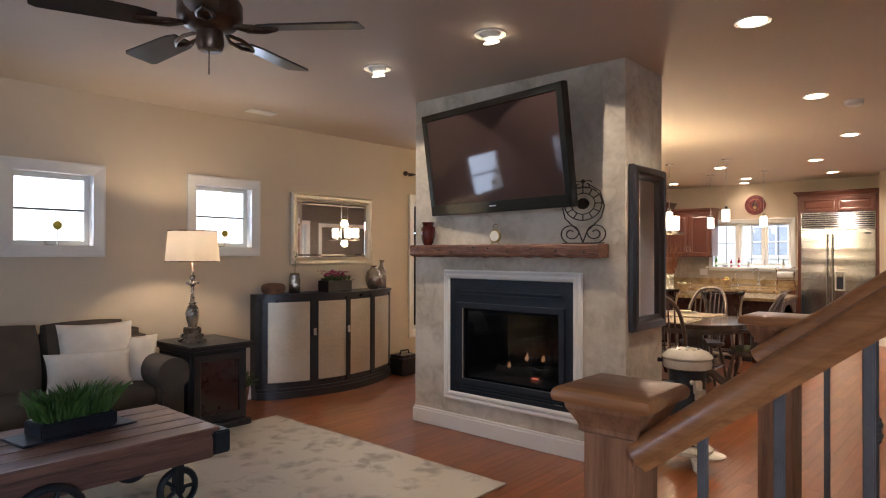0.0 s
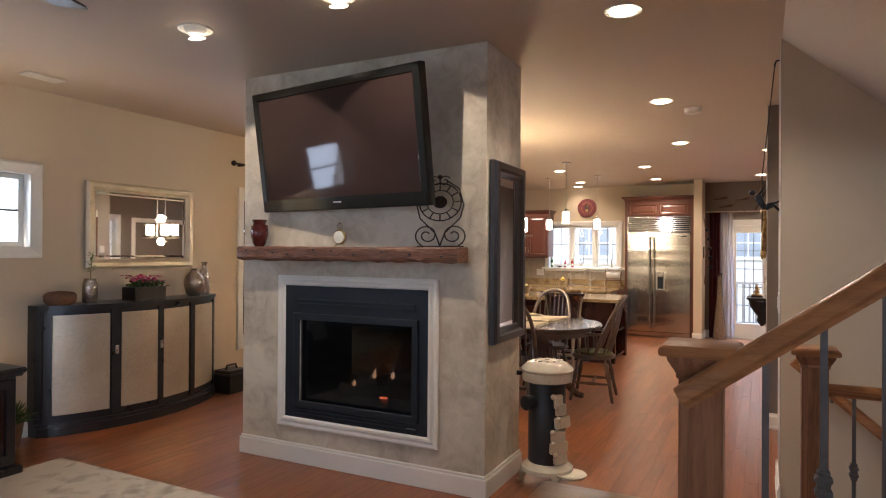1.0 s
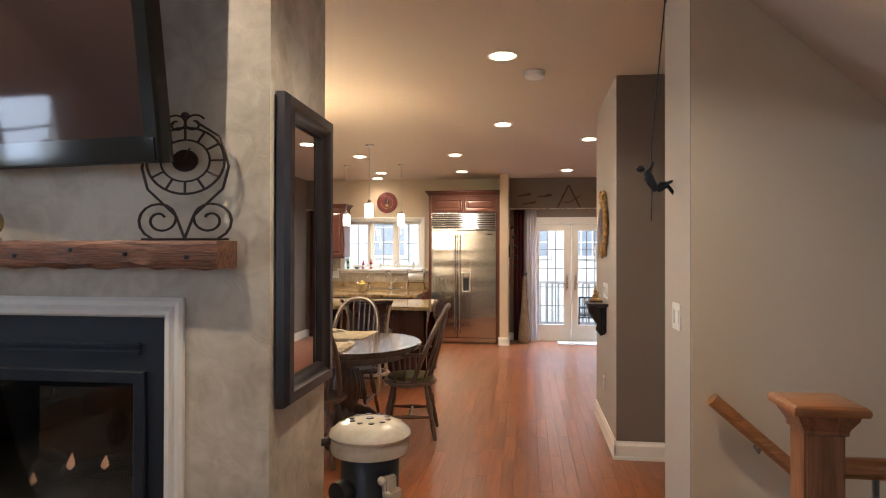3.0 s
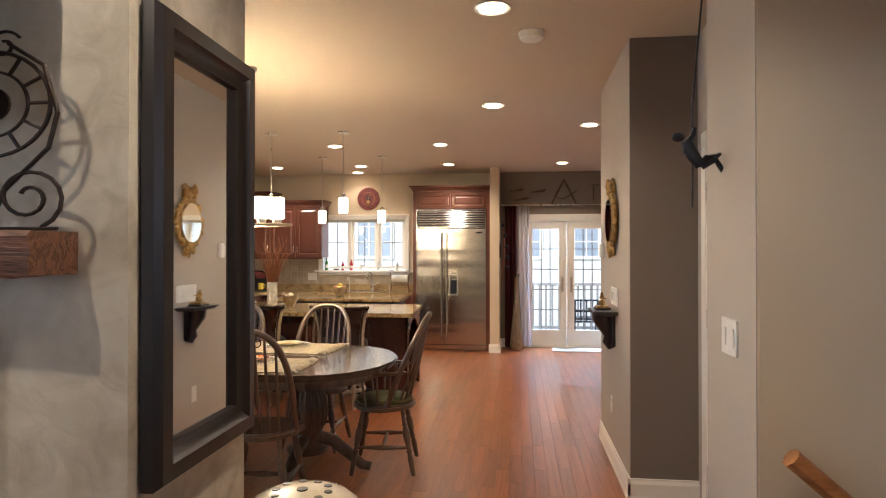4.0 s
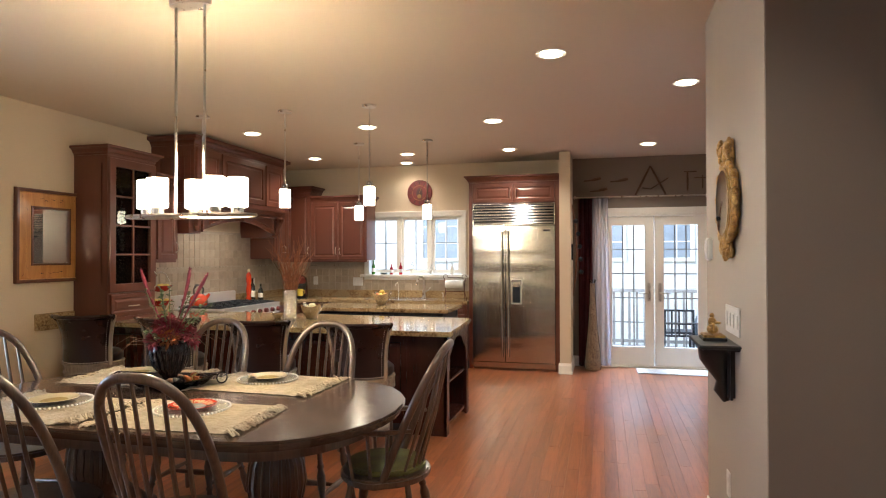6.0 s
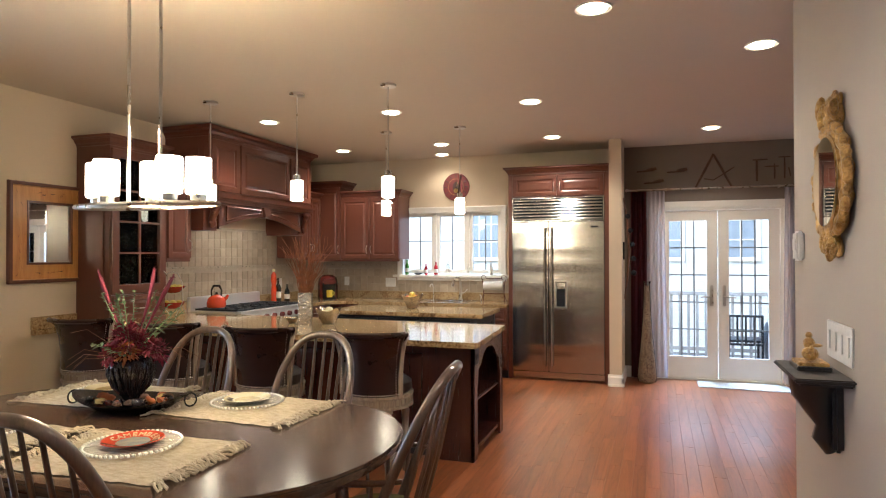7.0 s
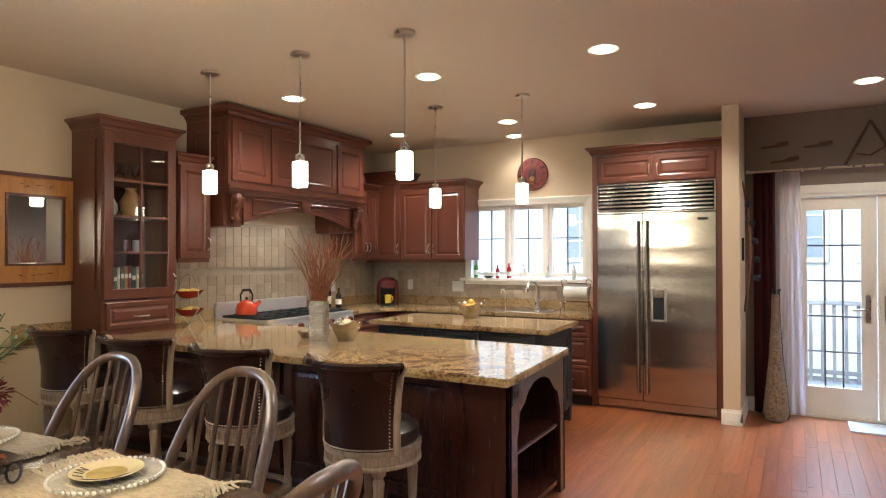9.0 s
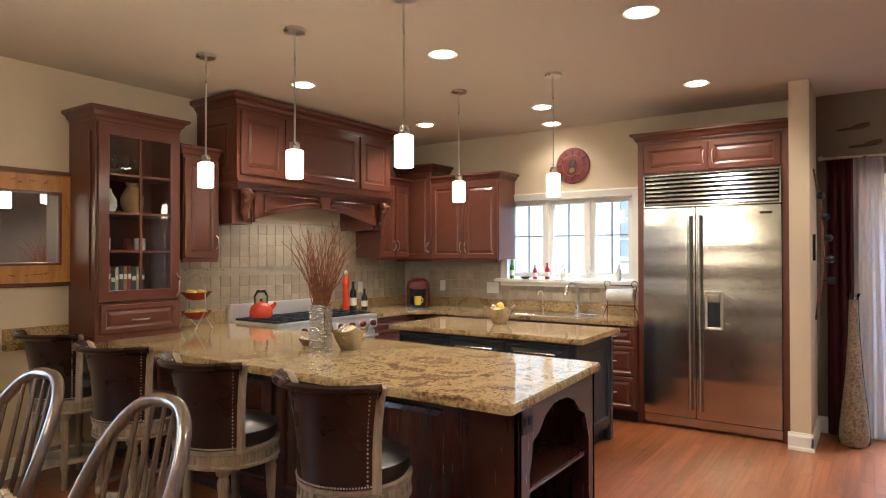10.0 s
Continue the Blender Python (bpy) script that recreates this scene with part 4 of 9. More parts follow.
M_PILLOW = surf("cream_cushion_cloth", (0.66, 0.60, 0.52), (0.54, 0.47, 0.39), rough=0.9, scale=7, fine=180, bump=0.5, dist=0.003)


def cushion(w, d, h, puff=0.3, n=10):
    """A stuffed cushion, soft at the corners."""
    bm = bmesh.new()
    bmesh.ops.create_cube(bm, size=2)
    bmesh.ops.subdivide_edges(bm, edges=bm.edges[:], cuts=n, use_grid_fill=True)
    for vtx in bm.verts:
        x, y, z = vtx.co
        r = 1 - puff * (x * x * y * y * 0.55 + (x ** 4 + y ** 4) * 0.14)
        rr = 1 - 0.05 * (z * z)
        vtx.co = (x * w / 2 * rr * (1 - 0.04 * y * y), y * d / 2 * rr * (1 - 0.04 * x * x), z * h / 2 * r)
    return bm


def pillow_shape(w, d, h, n=16):
    """A throw pillow: plump in the middle, thin seams, drawn-out corners."""
    bm = bmesh.new()
    for s in (-1, 1):
        g = []
        for i in range(n + 1):
            u = -1 + 2 * i / n
            row = []
            for j in range(n + 1):
                v = -1 + 2 * j / n
                z = s * h / 2 * max(0.0, (1 - u * u) * (1 - v * v)) ** 0.42 * (1 + 0.06 * math.sin(7 * u + 3 * v))
                row.append(bm.verts.new((w / 2 * u * (1 - 0.07 * (1 - v * v)), d / 2 * v * (1 - 0.07 * (1 - u * u)), z)))
            g.append(row)
        for i in range(n):
            for j in range(n):
                q = (g[i][j], g[i + 1][j], g[i + 1][j + 1], g[i][j + 1])
                bm.faces.new(q if s > 0 else q[::-1])
    bmesh.ops.remove_doubles(bm, verts=bm.verts[:], dist=0.0005)
    return bm


sf = thing("sofa", "brown upholstered sofa with rolled arms against the wall", "sofa", pose(LW, 1.85, 0))
part("base", B((0.06, 0.86, -1.12, 1.12, 0.08, 0.30), bevel=0.03), M_SOFA, sf)
part("back", B((0.03, 0.26, -1.10, 1.10, 0.25, 0.82), bevel=0.06, seg=3), M_SOFA, sf)
for s in (-1, 1):
    bm = B((0.05, 0.90, s * 1.0 - 0.10, s * 1.0 + 0.10, 0.08, 0.52), bevel=0.03)
    J(bm, T([(0.06, s * 1.0, 0.53), (0.918, s * 1.0, 0.53)], 0.125, 18))
    part("arm", bm, M_SOFA, sf, smooth=45)
for k in range(3):
    y = -0.6 + 0.6 * k
    bm = cushion(0.62, 0.60, 0.18)
    bm.transform(pose(0.56, y, 0.38))
    part("seat_cushion", bm, M_SOFA, sf, smooth=60)
    bm = cushion(0.58, 0.50, 0.20)
    bm.transform(pose(0.30, y, 0.67, 0, 0, 90) @ pose(0, 0, 0, 72, 0, 0))
    part("back_cushion", bm, M_SOFA, sf, smooth=60)
for y in (-1.0, 1.0):
    for x in (0.12, 0.82):
        part("foot", L([(0.025, 0), (0.035, 0.08)], 10, m=Matrix.Translation((x, y, 0))), M_ESPRESSO, sf)
for (x, y, z, tilt, yaw, w, h) in ((0.46, 0.63, 0.675, 68, 82, 0.52, 0.50), (0.62, 0.52, 0.585, 62, 80, 0.56, 0.30), (0.50, 0.84, 0.60, 66, 70, 0.42, 0.42)):
    pw = thing("throw_pillow", "cream woven throw pillow leaning on the sofa", "pillow", pose(LW + x, 1.85 + y, z) @ pose(0, 0, 0, 0, 0, yaw) @ pose(0, 0, 0, tilt, 0, 0), "pillows on the sofa")
    part("cover", pillow_shape(w, h, 0.17), M_PILLOW, pw, smooth=80)

# ---- rug and cart table ----
rg = thing("area_rug", "faded cream and grey patterned area rug on the floor", "rug", pose(-3.42, 2.25, 0))
part("rug_surface", B((-1.24, 1.24, -1.62, 1.60, 0, 0.010), bevel=0.003), M_RUG, rg)
M_CARTWOOD = wood("weathered_cart_boards", (0.17, 0.085, 0.06), (0.07, 0.035, 0.028), axis=1, rough=0.5, grain=10, rand=0.25, coat=0.0, bump=0.5)
ct = thing("cart_table", "weathered factory cart coffee table with iron wheels", "coffee table", pose(-3.60, 1.72, 0.0125))
for k in range(5):
    part("board", B((-0.40 + 0.16 * k + 0.002, -0.40 + 0.16 * (k + 1) - 0.002, -0.85, 0.78, 0.395, 0.44), bevel=0.005), M_CARTWOOD, ct)
for s in (-1, 1):
    part("side_beam", B((s * 0.36 - 0.045, s * 0.36 + 0.045, -0.84, 0.74, 0.275, 0.395), bevel=0.008), M_CARTWOOD, ct)
part("cross_beam", B((-0.36, 0.36, 0.60, 0.70, 0.285, 0.392), (-0.36, 0.36, -0.70, -0.60, 0.285, 0.392), bevel=0.006), M_CARTWOOD, ct)
for s in (-1, 1):
    for yy in (0.78, -0.85):
        part("iron_bracket", B((s * 0.36 - 0.06, s * 0.36 + 0.06, yy - 0.05, yy + 0.05, 0.29, 0.42), bevel=0.008), M_BLACKMETAL, ct, "black iron corner bracket")


def cart_wheel(r, m, parent):
    bm = T([(r * math.cos(2 * math.pi * k / 24), 0, r * math.sin(2 * math.pi * k / 24)) for k in range(24)], 0.022, 8, closed=True, flat=0.8)
    for k in range(5):
        a = 2 * math.pi * k / 5
        J(bm, T([(0, 0, 0), (r * math.cos(a), 0, r * math.sin(a))], 0.012, 6))
    hub = L([(0.03, -0.03), (0.03, 0.03)], 12)
    hub.transform(pose(0, 0, 0, 90, 0, 0))
    J(bm, hub)
    bm.transform(m)
    part("wheel", bm, M_BLACKMETAL, parent, "spoked iron wheel", smooth=50)


for x, y, r in ((-0.30, 0.58, 0.10), (0.30, 0.58, 0.10), (-0.44, -0.10, 0.16), (0.44, -0.10, 0.16)):
    cart_wheel(r, pose(x, y, r + 0.02, 0, 0, 90), ct)
    part("axle_fork", B((x - 0.035, x + 0.035, y - 0.02, y + 0.02, r, 0.29), bevel=0.005), M_BLACKMETAL, ct)

M_GRASS = surf("grass_blade", (0.075, 0.16, 0.028), (0.028, 0.075, 0.012), rough=0.5, scale=20, fine=60, bump=0.1)
gp = thing("grass_planter", "potted green grass in a dark oblong trough on the cart table", "plant", pose(-3.71, 1.90, 0.4535, 0, 0, 8))
part("trough", B((-0.10, 0.10, -0.20, 0.20, 0.012, 0.09), bevel=0.008), M_BLACKMETAL, gp)
part("tray", B((-0.13, 0.13, -0.30, 0.30, 0.0, 0.012), bevel=0.004), M_BLACKMETAL, gp)
bm = bmesh.new()
rng = random.Random(8)
for i in range(620):
    a, t = rng.uniform(0, 6.283), rng.random() ** 0.7
    at = Vector((rng.uniform(-0.085, 0.085), rng.uniform(-0.18, 0.18), 0.085))
    out = Vector((at.x * 2.5 + rng.uniform(-0.12, 0.12), at.y * 1.6 + rng.uniform(-0.22, 0.22), 1)).normalized()
    ln = rng.uniform(0.11, 0.22)
    s = Vector((math.cos(a), math.sin(a), 0)) * 0.0042
    m1 = at + out * ln * 0.6
    tip = at + out * ln + Vector((out.x, out.y, 0)) * ln * 0.6 - Vector((0, 0, ln * 0.16))
    p = [bm.verts.new(c) for c in (at - s, at + s, m1 + s, tip, m1 - s)]
    bm.faces.new(p)
part("grass", bm, M_GRASS, gp)

# ---- ceiling fan ----
M_WALNUT = wood("fan_blade_dark", (0.03, 0.018, 0.012), (0.015, 0.009, 0.007), axis=0, rough=0.35, grain=10)
M_BRONZE = surf("fan_bronze", (0.16, 0.11, 0.08), (0.07, 0.045, 0.03), rough=0.35, metal=0.9, scale=14, fine=80, bump=0.15)
fan = thing("ceiling_fan", "bronze ceiling fan with five dark wooden blades", "ceiling fan", pose(-2.24, 1.91, 2.30))
part("canopy", L([(0.03, 0.30), (0.06, 0.36), (0.075, 0.44)], 20), M_BRONZE, fan, smooth=50)
part("downrod", L([(0.014, 0.18), (0.014, 0.34)], 12), M_BRONZE, fan)
part("motor", L([(0.05, 0.02), (0.10, 0.04), (0.125, 0.07), (0.125, 0.13), (0.10, 0.17), (0.04, 0.20)], 28), M_BRONZE, fan, smooth=40)
part("switch_housing", L([(0.01, -0.06), (0.045, -0.055), (0.055, -0.03), (0.05, 0.02)], 20), M_BRONZE, fan, smooth=50)
part("pull_chain", T([(0.03, -0.02, -0.05), (0.03, -0.02, -0.16)], 0.0025, 5), M_BRONZE, fan)
FAN_A = 38.0
for k in range(5):
    a = FAN_A + 72 * k
    m = pose(0, 0, 0.03, 0, 0, a)
    bm = X([(0.20, -0.045), (0.26, -0.06), (0.585, -0.072), (0.61, -0.06), (0.615, 0.06), (0.585, 0.072), (0.26, 0.06), (0.20, 0.045)], 0, 0.008, bevel=0.002)
    bm.transform(m @ pose(0, 0, 0.0, 10, 0, 0))
    bl = part("blade", bm, M_WALNUT, fan)
    bm = T([(0.09, 0, 0.01), (0.15, 0.03, 0.0), (0.22, 0.025, -0.006), (0.27, 0.0, -0.006), (0.22, -0.025, -0.006), (0.15, -0.03, 0.0)], 0.009, 6, closed=True)
    bm.transform(m)
    part("blade_iron", bm, M_BRONZE, bl, "scrolled bronze blade arm", smooth=50)

# ---- recessed lights, vents ----
M_CANTRIM = surf("can_trim_white", (0.75, 0.72, 0.66), rough=0.4)


def can_light(x, y, eyeball=False, power=1.0):
    """A recessed ceiling light: white ring, lit lens, and its lamp."""
    t = thing("recessed_light", "lit recessed ceiling light with white trim ring" if not eyeball else "lit adjustable eyeball ceiling light with white trim ring", "ceiling light", pose(x, y, CEIL), "recessed lights")
    part("trim_ring", L([(0.072, -0.001), (0.088, -0.003), (0.095, -0.008), (0.096, 0.0)], 28), M_CANTRIM, t)
    if eyeball:
        bm = ball(0.066, Matrix.Translation((0, 0, 0.020)), 20, 12)
        part("eyeball", bm, M_CANTRIM, t, smooth=60)
        d = L([(0.045, 0), (0.045, 0.004)], 20)
        d.transform(pose(0, 0.012, -0.050, -167, 0, 0))
        part("lens", d, M_CANGLOW, t, "glowing bulb face")
        lamp("recessed_lamp", "SPOT", look((x, y + 0.05, CEIL - 0.09), (x, y + 1.2, 0.9)), 30, WARM)[1].spot_size = radians(95)
    else:
        part("lens", L([(0.068, -0.0105), (0.068, -0.0085)], 24), M_CANGLOW, t, "glowing bulb face")
        ob_, d_ = lamp("recessed_lamp", "SPOT", pose(x, y, CEIL - 0.02), CAN * power, WARM)
        d_.spot_size, d_.spot_blend, d_.shadow_soft_size = radians(140), 0.7, 0.06
    return t


CAN = 92.0
for x, y in ((-3.157, 3.656), (-2.137, 3.62)):
    can_light(x, y, True)
for x, y in ((-0.911, 4.43), (-1.01, 6.55), (-1.09, 8.71), (-0.17, 9.63), (-4.32, 10.56), (-3.04, 10.56), (-1.78, 10.58), (-4.43, 12.28), (-3.15, 12.25), (-1.86, 12.22), (-0.26, 12.25)):
    can_light(x, y)
can_light(-3.38, 12.95, False, 0.25)
v = thing("ceiling_vent", "small white ceiling vent", "vent", pose(-4.97, 3.88, CEIL))
part("grille", B((-0.07, 0.07, -0.14, 0.14, -0.012, 0), bevel=0.004), M_CANTRIM, v)
v = thing("smoke_detector", "round white smoke detector on the ceiling", "smoke detector", pose(-0.80, 6.95, CEIL))
part("body", L([(0.055, -0.045), (0.068, -0.035), (0.070, -0.012), (0.075, -0.008), (0.075, 0)], 24), M_WHITEPLASTIC, v, smooth=40)

# ---- stairs ----
M_BALUSTER = surf("pewter_iron", (0.20, 0.20, 0.20), (0.14, 0.14, 0.14), rough=0.45, metal=0.5, scale=12, fine=90, bump=0.2)
RISE, RUN = 0.182, 0.235
steps = tagged(new("stairs"), "oak stair flight rising beside the rail", "stairs", "", "structure")
for k in range(8):
    x0 = -0.46 + RUN * k
    part("tread", B((x0 - 0.02, x0 + RUN + 0.01, 1.67, 2.92, RISE * (k + 1) - 0.03, RISE * (k + 1)), bevel=0.008), M_OAK, steps)
    part("riser", B((x0, x0 + 0.02, 1.69, 2.90, RISE * k if k else 0.0, RISE * (k + 1) - 0.03)), M_TRIM, steps)
for yy in (1.69, 2.88):
    bm = bmesh.new()
    q = [(-0.46, 0.0), (-0.46 + RUN * 8, 0.0), (-0.46 + RUN * 8, RISE * 8 - 0.03), (-0.46, 0.02)]
    a = [bm.verts.new((x, yy, z)) for x, z in q]
    b = [bm.verts.new((x, yy + 0.02, z)) for x, z in q]
    for i in range(4):
        bm.faces.new((a[i], a[(i + 1) % 4], b[(i + 1) % 4], b[i]))
    bm.faces.new(a[::-1])
    bm.faces.new(b)
    part("stringer", bm, M_TRIM, steps)
down = tagged(new("basement_stairs"), "oak stairs going down to the basement", "stairs", "", "structure")
for k in range(7):
    x0 = 0.12 + RUN * k
    part("tread", B((x0, x0 + RUN + 0.02, 4.42, 5.27, -RISE * (k + 1) - 0.03, -RISE * (k + 1)), bevel=0.006), M_OAK, down)
    part("riser", B((x0, x0 + 0.02, 4.42, 5.27, -RISE * (k + 1), -RISE * k - 0.03 * (k > 0) - 0.013 * (k == 0))), M_TRIM, down)
part("stairwell_wall", B((0.10, 3.6, 4.38, 4.40, -1.6, -0.02)), M_WALL, down)


def newel(x, y, foot, top, label):
    t = thing("newel_post", label, "newel post", pose(x, y, foot), "newel posts")
    h = top - foot
    part("shaft", B((-0.052, 0.052, -0.052, 0.052, 0, h - 0.08), bevel=0.006), M_OAKZ, t)
    bm = bmesh.new()
    sec = [(0.052, h - 0.088), (0.058, h - 0.084), (0.058, h - 0.075), (0.061, h - 0.067), (0.069, h - 0.053), (0.076, h - 0.041), (0.078, h - 0.03)]
    rows_ = [[bm.verts.new((sx * r, sy * r, z)) for sx, sy in ((-1, -1), (1, -1), (1, 1), (-1, 1))] for r, z in sec]
    for a, b in zip(rows_, rows_[1:]):
        for i in range(4):
            bm.faces.new((a[i], a[(i + 1) % 4], b[(i + 1) % 4], b[i]))
    part("cap_mould", bm, M_OAKZ, t)
    bm = bmesh.new()
    sec = [(0.080, h - 0.03), (0.092, h - 0.028), (0.0955, h - 0.022), (0.096, h - 0.013), (0.093, h - 0.006), (0.088, h - 0.002), (0.084, h), (0.0005, h + 0.0005)]
    rows_ = [[bm.verts.new((sx * r, sy * r, z)) for sx, sy in ((-1, -1), (1, -1), (1, 1), (-1, 1))] for r, z in sec]
    for a, b in zip(rows_, rows_[1:]):
        for i in range(4):
            bm.faces.new((a[i], a[(i + 1) % 4], b[(i + 1) % 4], b[i]))
    bm.faces.new(rows_[0][::-1])
    part("cap", bm, M_OAK, t, "wide moulded oak cap", smooth=28)
    return t


newel(-0.42, 1.77, RISE, 1.188, "square oak newel post with wide moulded cap at the stair foot")
newel(-0.40, 2.84, RISE, 1.245, "square oak newel post with wide moulded cap across the stair")
newel(-0.05, 4.36, 0.0, 1.06, "square oak newel post with moulded cap over the basement stairs")


def rail_section(m, length, w=0.028, h=0.027):
    """A shaped handrail along x."""
    prof = [(-0.6, -1.0), (0.6, -1.0), (0.62, -0.7), (1.0, -0.35), (1.02, 0.25), (0.75, 0.75), (0.3, 1.0), (-0.3, 1.0), (-0.75, 0.75), (-1.02, 0.25), (-1.0, -0.35), (-0.62, -0.7)]
    bm = bmesh.new()
    a = [bm.verts.new((0, p * w, q * h)) for p, q in prof]
    b = [bm.verts.new((length, p * w, q * h)) for p, q in prof]
    k = len(prof)
    for i in range(k):
        bm.faces.new((a[i], a[(i + 1) % k], b[(i + 1) % k], b[i]))
    bm.faces.new(a[::-1])
    bm.faces.new(b)
    bmesh.ops.recalc_face_normals(bm, faces=bm.faces[:])
    bm.transform(m)
    return bm


def baluster(t, x, y, z0, z1, knuckle):
    r = 0.0075
    bm = B((x - r, x + r, y - r, y + r, z0, z1), bevel=0.002)
    if knuckle:
        zc = z0 + (z1 - z0) * 0.62
        for dz, rr in ((-0.03, 0.013), (-0.015, 0.018), (0.0, 0.014), (0.015, 0.018), (0.03, 0.013)):
            J(bm, B((x - rr, x + rr, y - rr, y + rr, zc + dz - 0.007, zc + dz + 0.007), bevel=0.003))
    J(bm, B((x - 0.014, x + 0.014, y - 0.014, y + 0.014, z0, z0 + 0.02), bevel=0.004))
    part("baluster", bm, M_BALUSTER, t)


SLOPE = math.degrees(math.atan(RISE / RUN))
for x0, y, z0, slope in ((-0.368, 1.735, 1.072, SLOPE), (-0.443, 2.755, 1.115, 36.2)):
    t = thing("stair_railing", "sloping oak handrail with square pewter iron balusters", "railing", pose(0, 0, 0), "stair railings")
    part("handrail", rail_section(pose(x0, y, z0, 0, -slope, 0), 2.1, 0.027, 0.029), M_OAK, t, "smooth oak handrail", smooth=35)
    for k in range(15):
        x = -0.255 + RUN / 2 * k
        n_step = int((x + 0.46) / RUN) + 1
        baluster(t, x, y, RISE * min(n_step, 8), z0 + (x - x0) * math.tan(radians(slope)) - 0.03, k % 2 == 1)
t = thing("guard_railing", "level oak guard rail with iron balusters over the basement stairs", "railing", pose(0, 0, 0), "stair railings")
part("handrail", rail_section(pose(0.0, 4.36, 0.875), 2.2), M_OAK, t, "smooth oak handrail", smooth=35)
for k in range(18):
    baluster(t, 0.10 + 0.115 * k, 4.36, 0.0, 0.85, k % 2 == 0)
t = thing("wall_handrail", "oak handrail on the wall going down to the basement", "handrail", pose(-0.10, 5.19, 0.87))
part("rail", rail_section(pose(0, 0, 0, 0, SLOPE + 3, 0), 2.4, 0.03, 0.028), M_OAK, t, smooth=35)
for d in (0.25, 1.5):
    part("bracket", T([(d * 0.77, 0.08, -d * 0.64 - 0.05), (d * 0.77, 0.03, -d * 0.64 - 0.06), (d * 0.77, 0.0, -d * 0.64 - 0.025)], 0.007, 6), M_BALUSTER, t)

# ---- hall: door, switches, figures on the wall ----
M_DOOR = wood("red_brown_door", (0.19, 0.075, 0.045), (0.12, 0.045, 0.026), axis=2, rough=0.35, grain=8)
door = tagged(new("door_closet"), "closed red-brown panel door in white casing", "door", "", "structure")
door.matrix_world = Matrix.Translation((0.17, 6.425, 0)) @ TO_MX
part("casing", B((-0.565, -0.475, -0.018, 0, 0, 2.05), (0.475, 0.565, -0.018, 0, 0, 2.05), (-0.565, 0.565, -0.018, 0, 2.05, 2.14), bevel=0.005), M_TRIM, door)
part("jamb", B((-0.475, -0.455, -0.006, 0.12, 0, 2.03), (0.455, 0.475, -0.006, 0.12, 0, 2.03), (-0.475, 0.475, -0.006, 0.12, 2.03, 2.05)), M_TRIM, door)
leaf = part("leaf", B((-0.45, 0.45, 0.012, 0.05, 0.008, 2.025), bevel=0.003), M_DOOR, door)
for px in (-0.215, 0.215):
    for z0, z1 in ((0.18, 0.80), (0.95, 1.55), (1.66, 1.92)):
        bm = moulded(0.31, z1 - z0, [(0, 0.0), (0.008, 0.006), (0.022, 0.002), (0.05, 0.008), (0.051, 0.008)])
        bm.transform(Matrix.Translation((px, 0.012, (z0 + z1) / 2)))
        J(bm, B((px - 0.105, px + 0.105, 0.004, 0.012, z0 + 0.05, z1 - 0.05)))
        part("panel", bm, M_DOOR, leaf)
part("knob", L([(0.028, 0), (0.028, 0.006), (0.01, 0.012), (0.01, 0.035), (0.026, 0.045), (0.028, 0.06), (0.015, 0.07)], 18, m=pose(0.39, 0.012, 0.98, 90, 0, 0)), M_NICKEL, leaf, "nickel knob", smooth=40)
for z in (0.25, 1.10, 1.80):
    part("hinge", J(B((-0.475, -0.435, -0.012, 0.008, z - 0.05, z + 0.05), bevel=0.003), T([(-0.452, -0.014, z - 0.052), (-0.452, -0.014, z + 0.052)], 0.008, 8)), M_NICKEL, door, "steel hinge")


def plate(name, label, cat, m, w, h, kind):
    t = thing(name, label, cat, m)
    part("plate", B((-w / 2, w / 2, -0.006, 0, -h / 2, h / 2), bevel=0.003), M_WHITEPLASTIC, t)
    if kind == "switch":
        k = max(1, round(w / 0.07))
        for i in range(k):
            cx = -w / 2 + w * (i + 0.5) / k
            part("rocker", B((cx - 0.016, cx + 0.016, -0.010, -0.006, -0.033, 0.033), bevel=0.002), M_WHITEPLASTIC, t)
    if kind == "outlet":
        for dz in (-0.024, 0.024):
            part("socket", B((-0.016, 0.016, -0.009, -0.006, dz - 0.014, dz + 0.014), bevel=0.004), M_WHITEPLASTIC, t)
    return t


plate("light_switch", "white double rocker light switch plate", "light switch", Matrix.Translation((-0.164, 5.505, 1.175)) @ TO_MX, 0.155, 0.125, "switch")
plate("light_switch", "white rocker light switch plate by the bracket shelf", "light switch", Matrix.Translation((-0.22, 7.70, 1.165)) @ TO_MX, 0.30, 0.125, "switch")
plate("wall_outlet", "white wall outlet near the baseboard", "outlet", Matrix.Translation((-0.22, 7.82, 0.40)) @ TO_MX, 0.075, 0.12, "outlet")
v = thing("thermostat", "small white wall thermostat", "thermostat", Matrix.Translation((-0.22, 8.26, 1.485)) @ TO_MX)
part("case", B((-0.045, 0.045, -0.028, 0, -0.06, 0.06), bevel=0.008), M_WHITEPLASTIC, v)
part("dial_cover", B((-0.025, 0.025, -0.032, -0.028, -0.02, 0.03), bevel=0.003), M_WHITEPLASTIC, v)

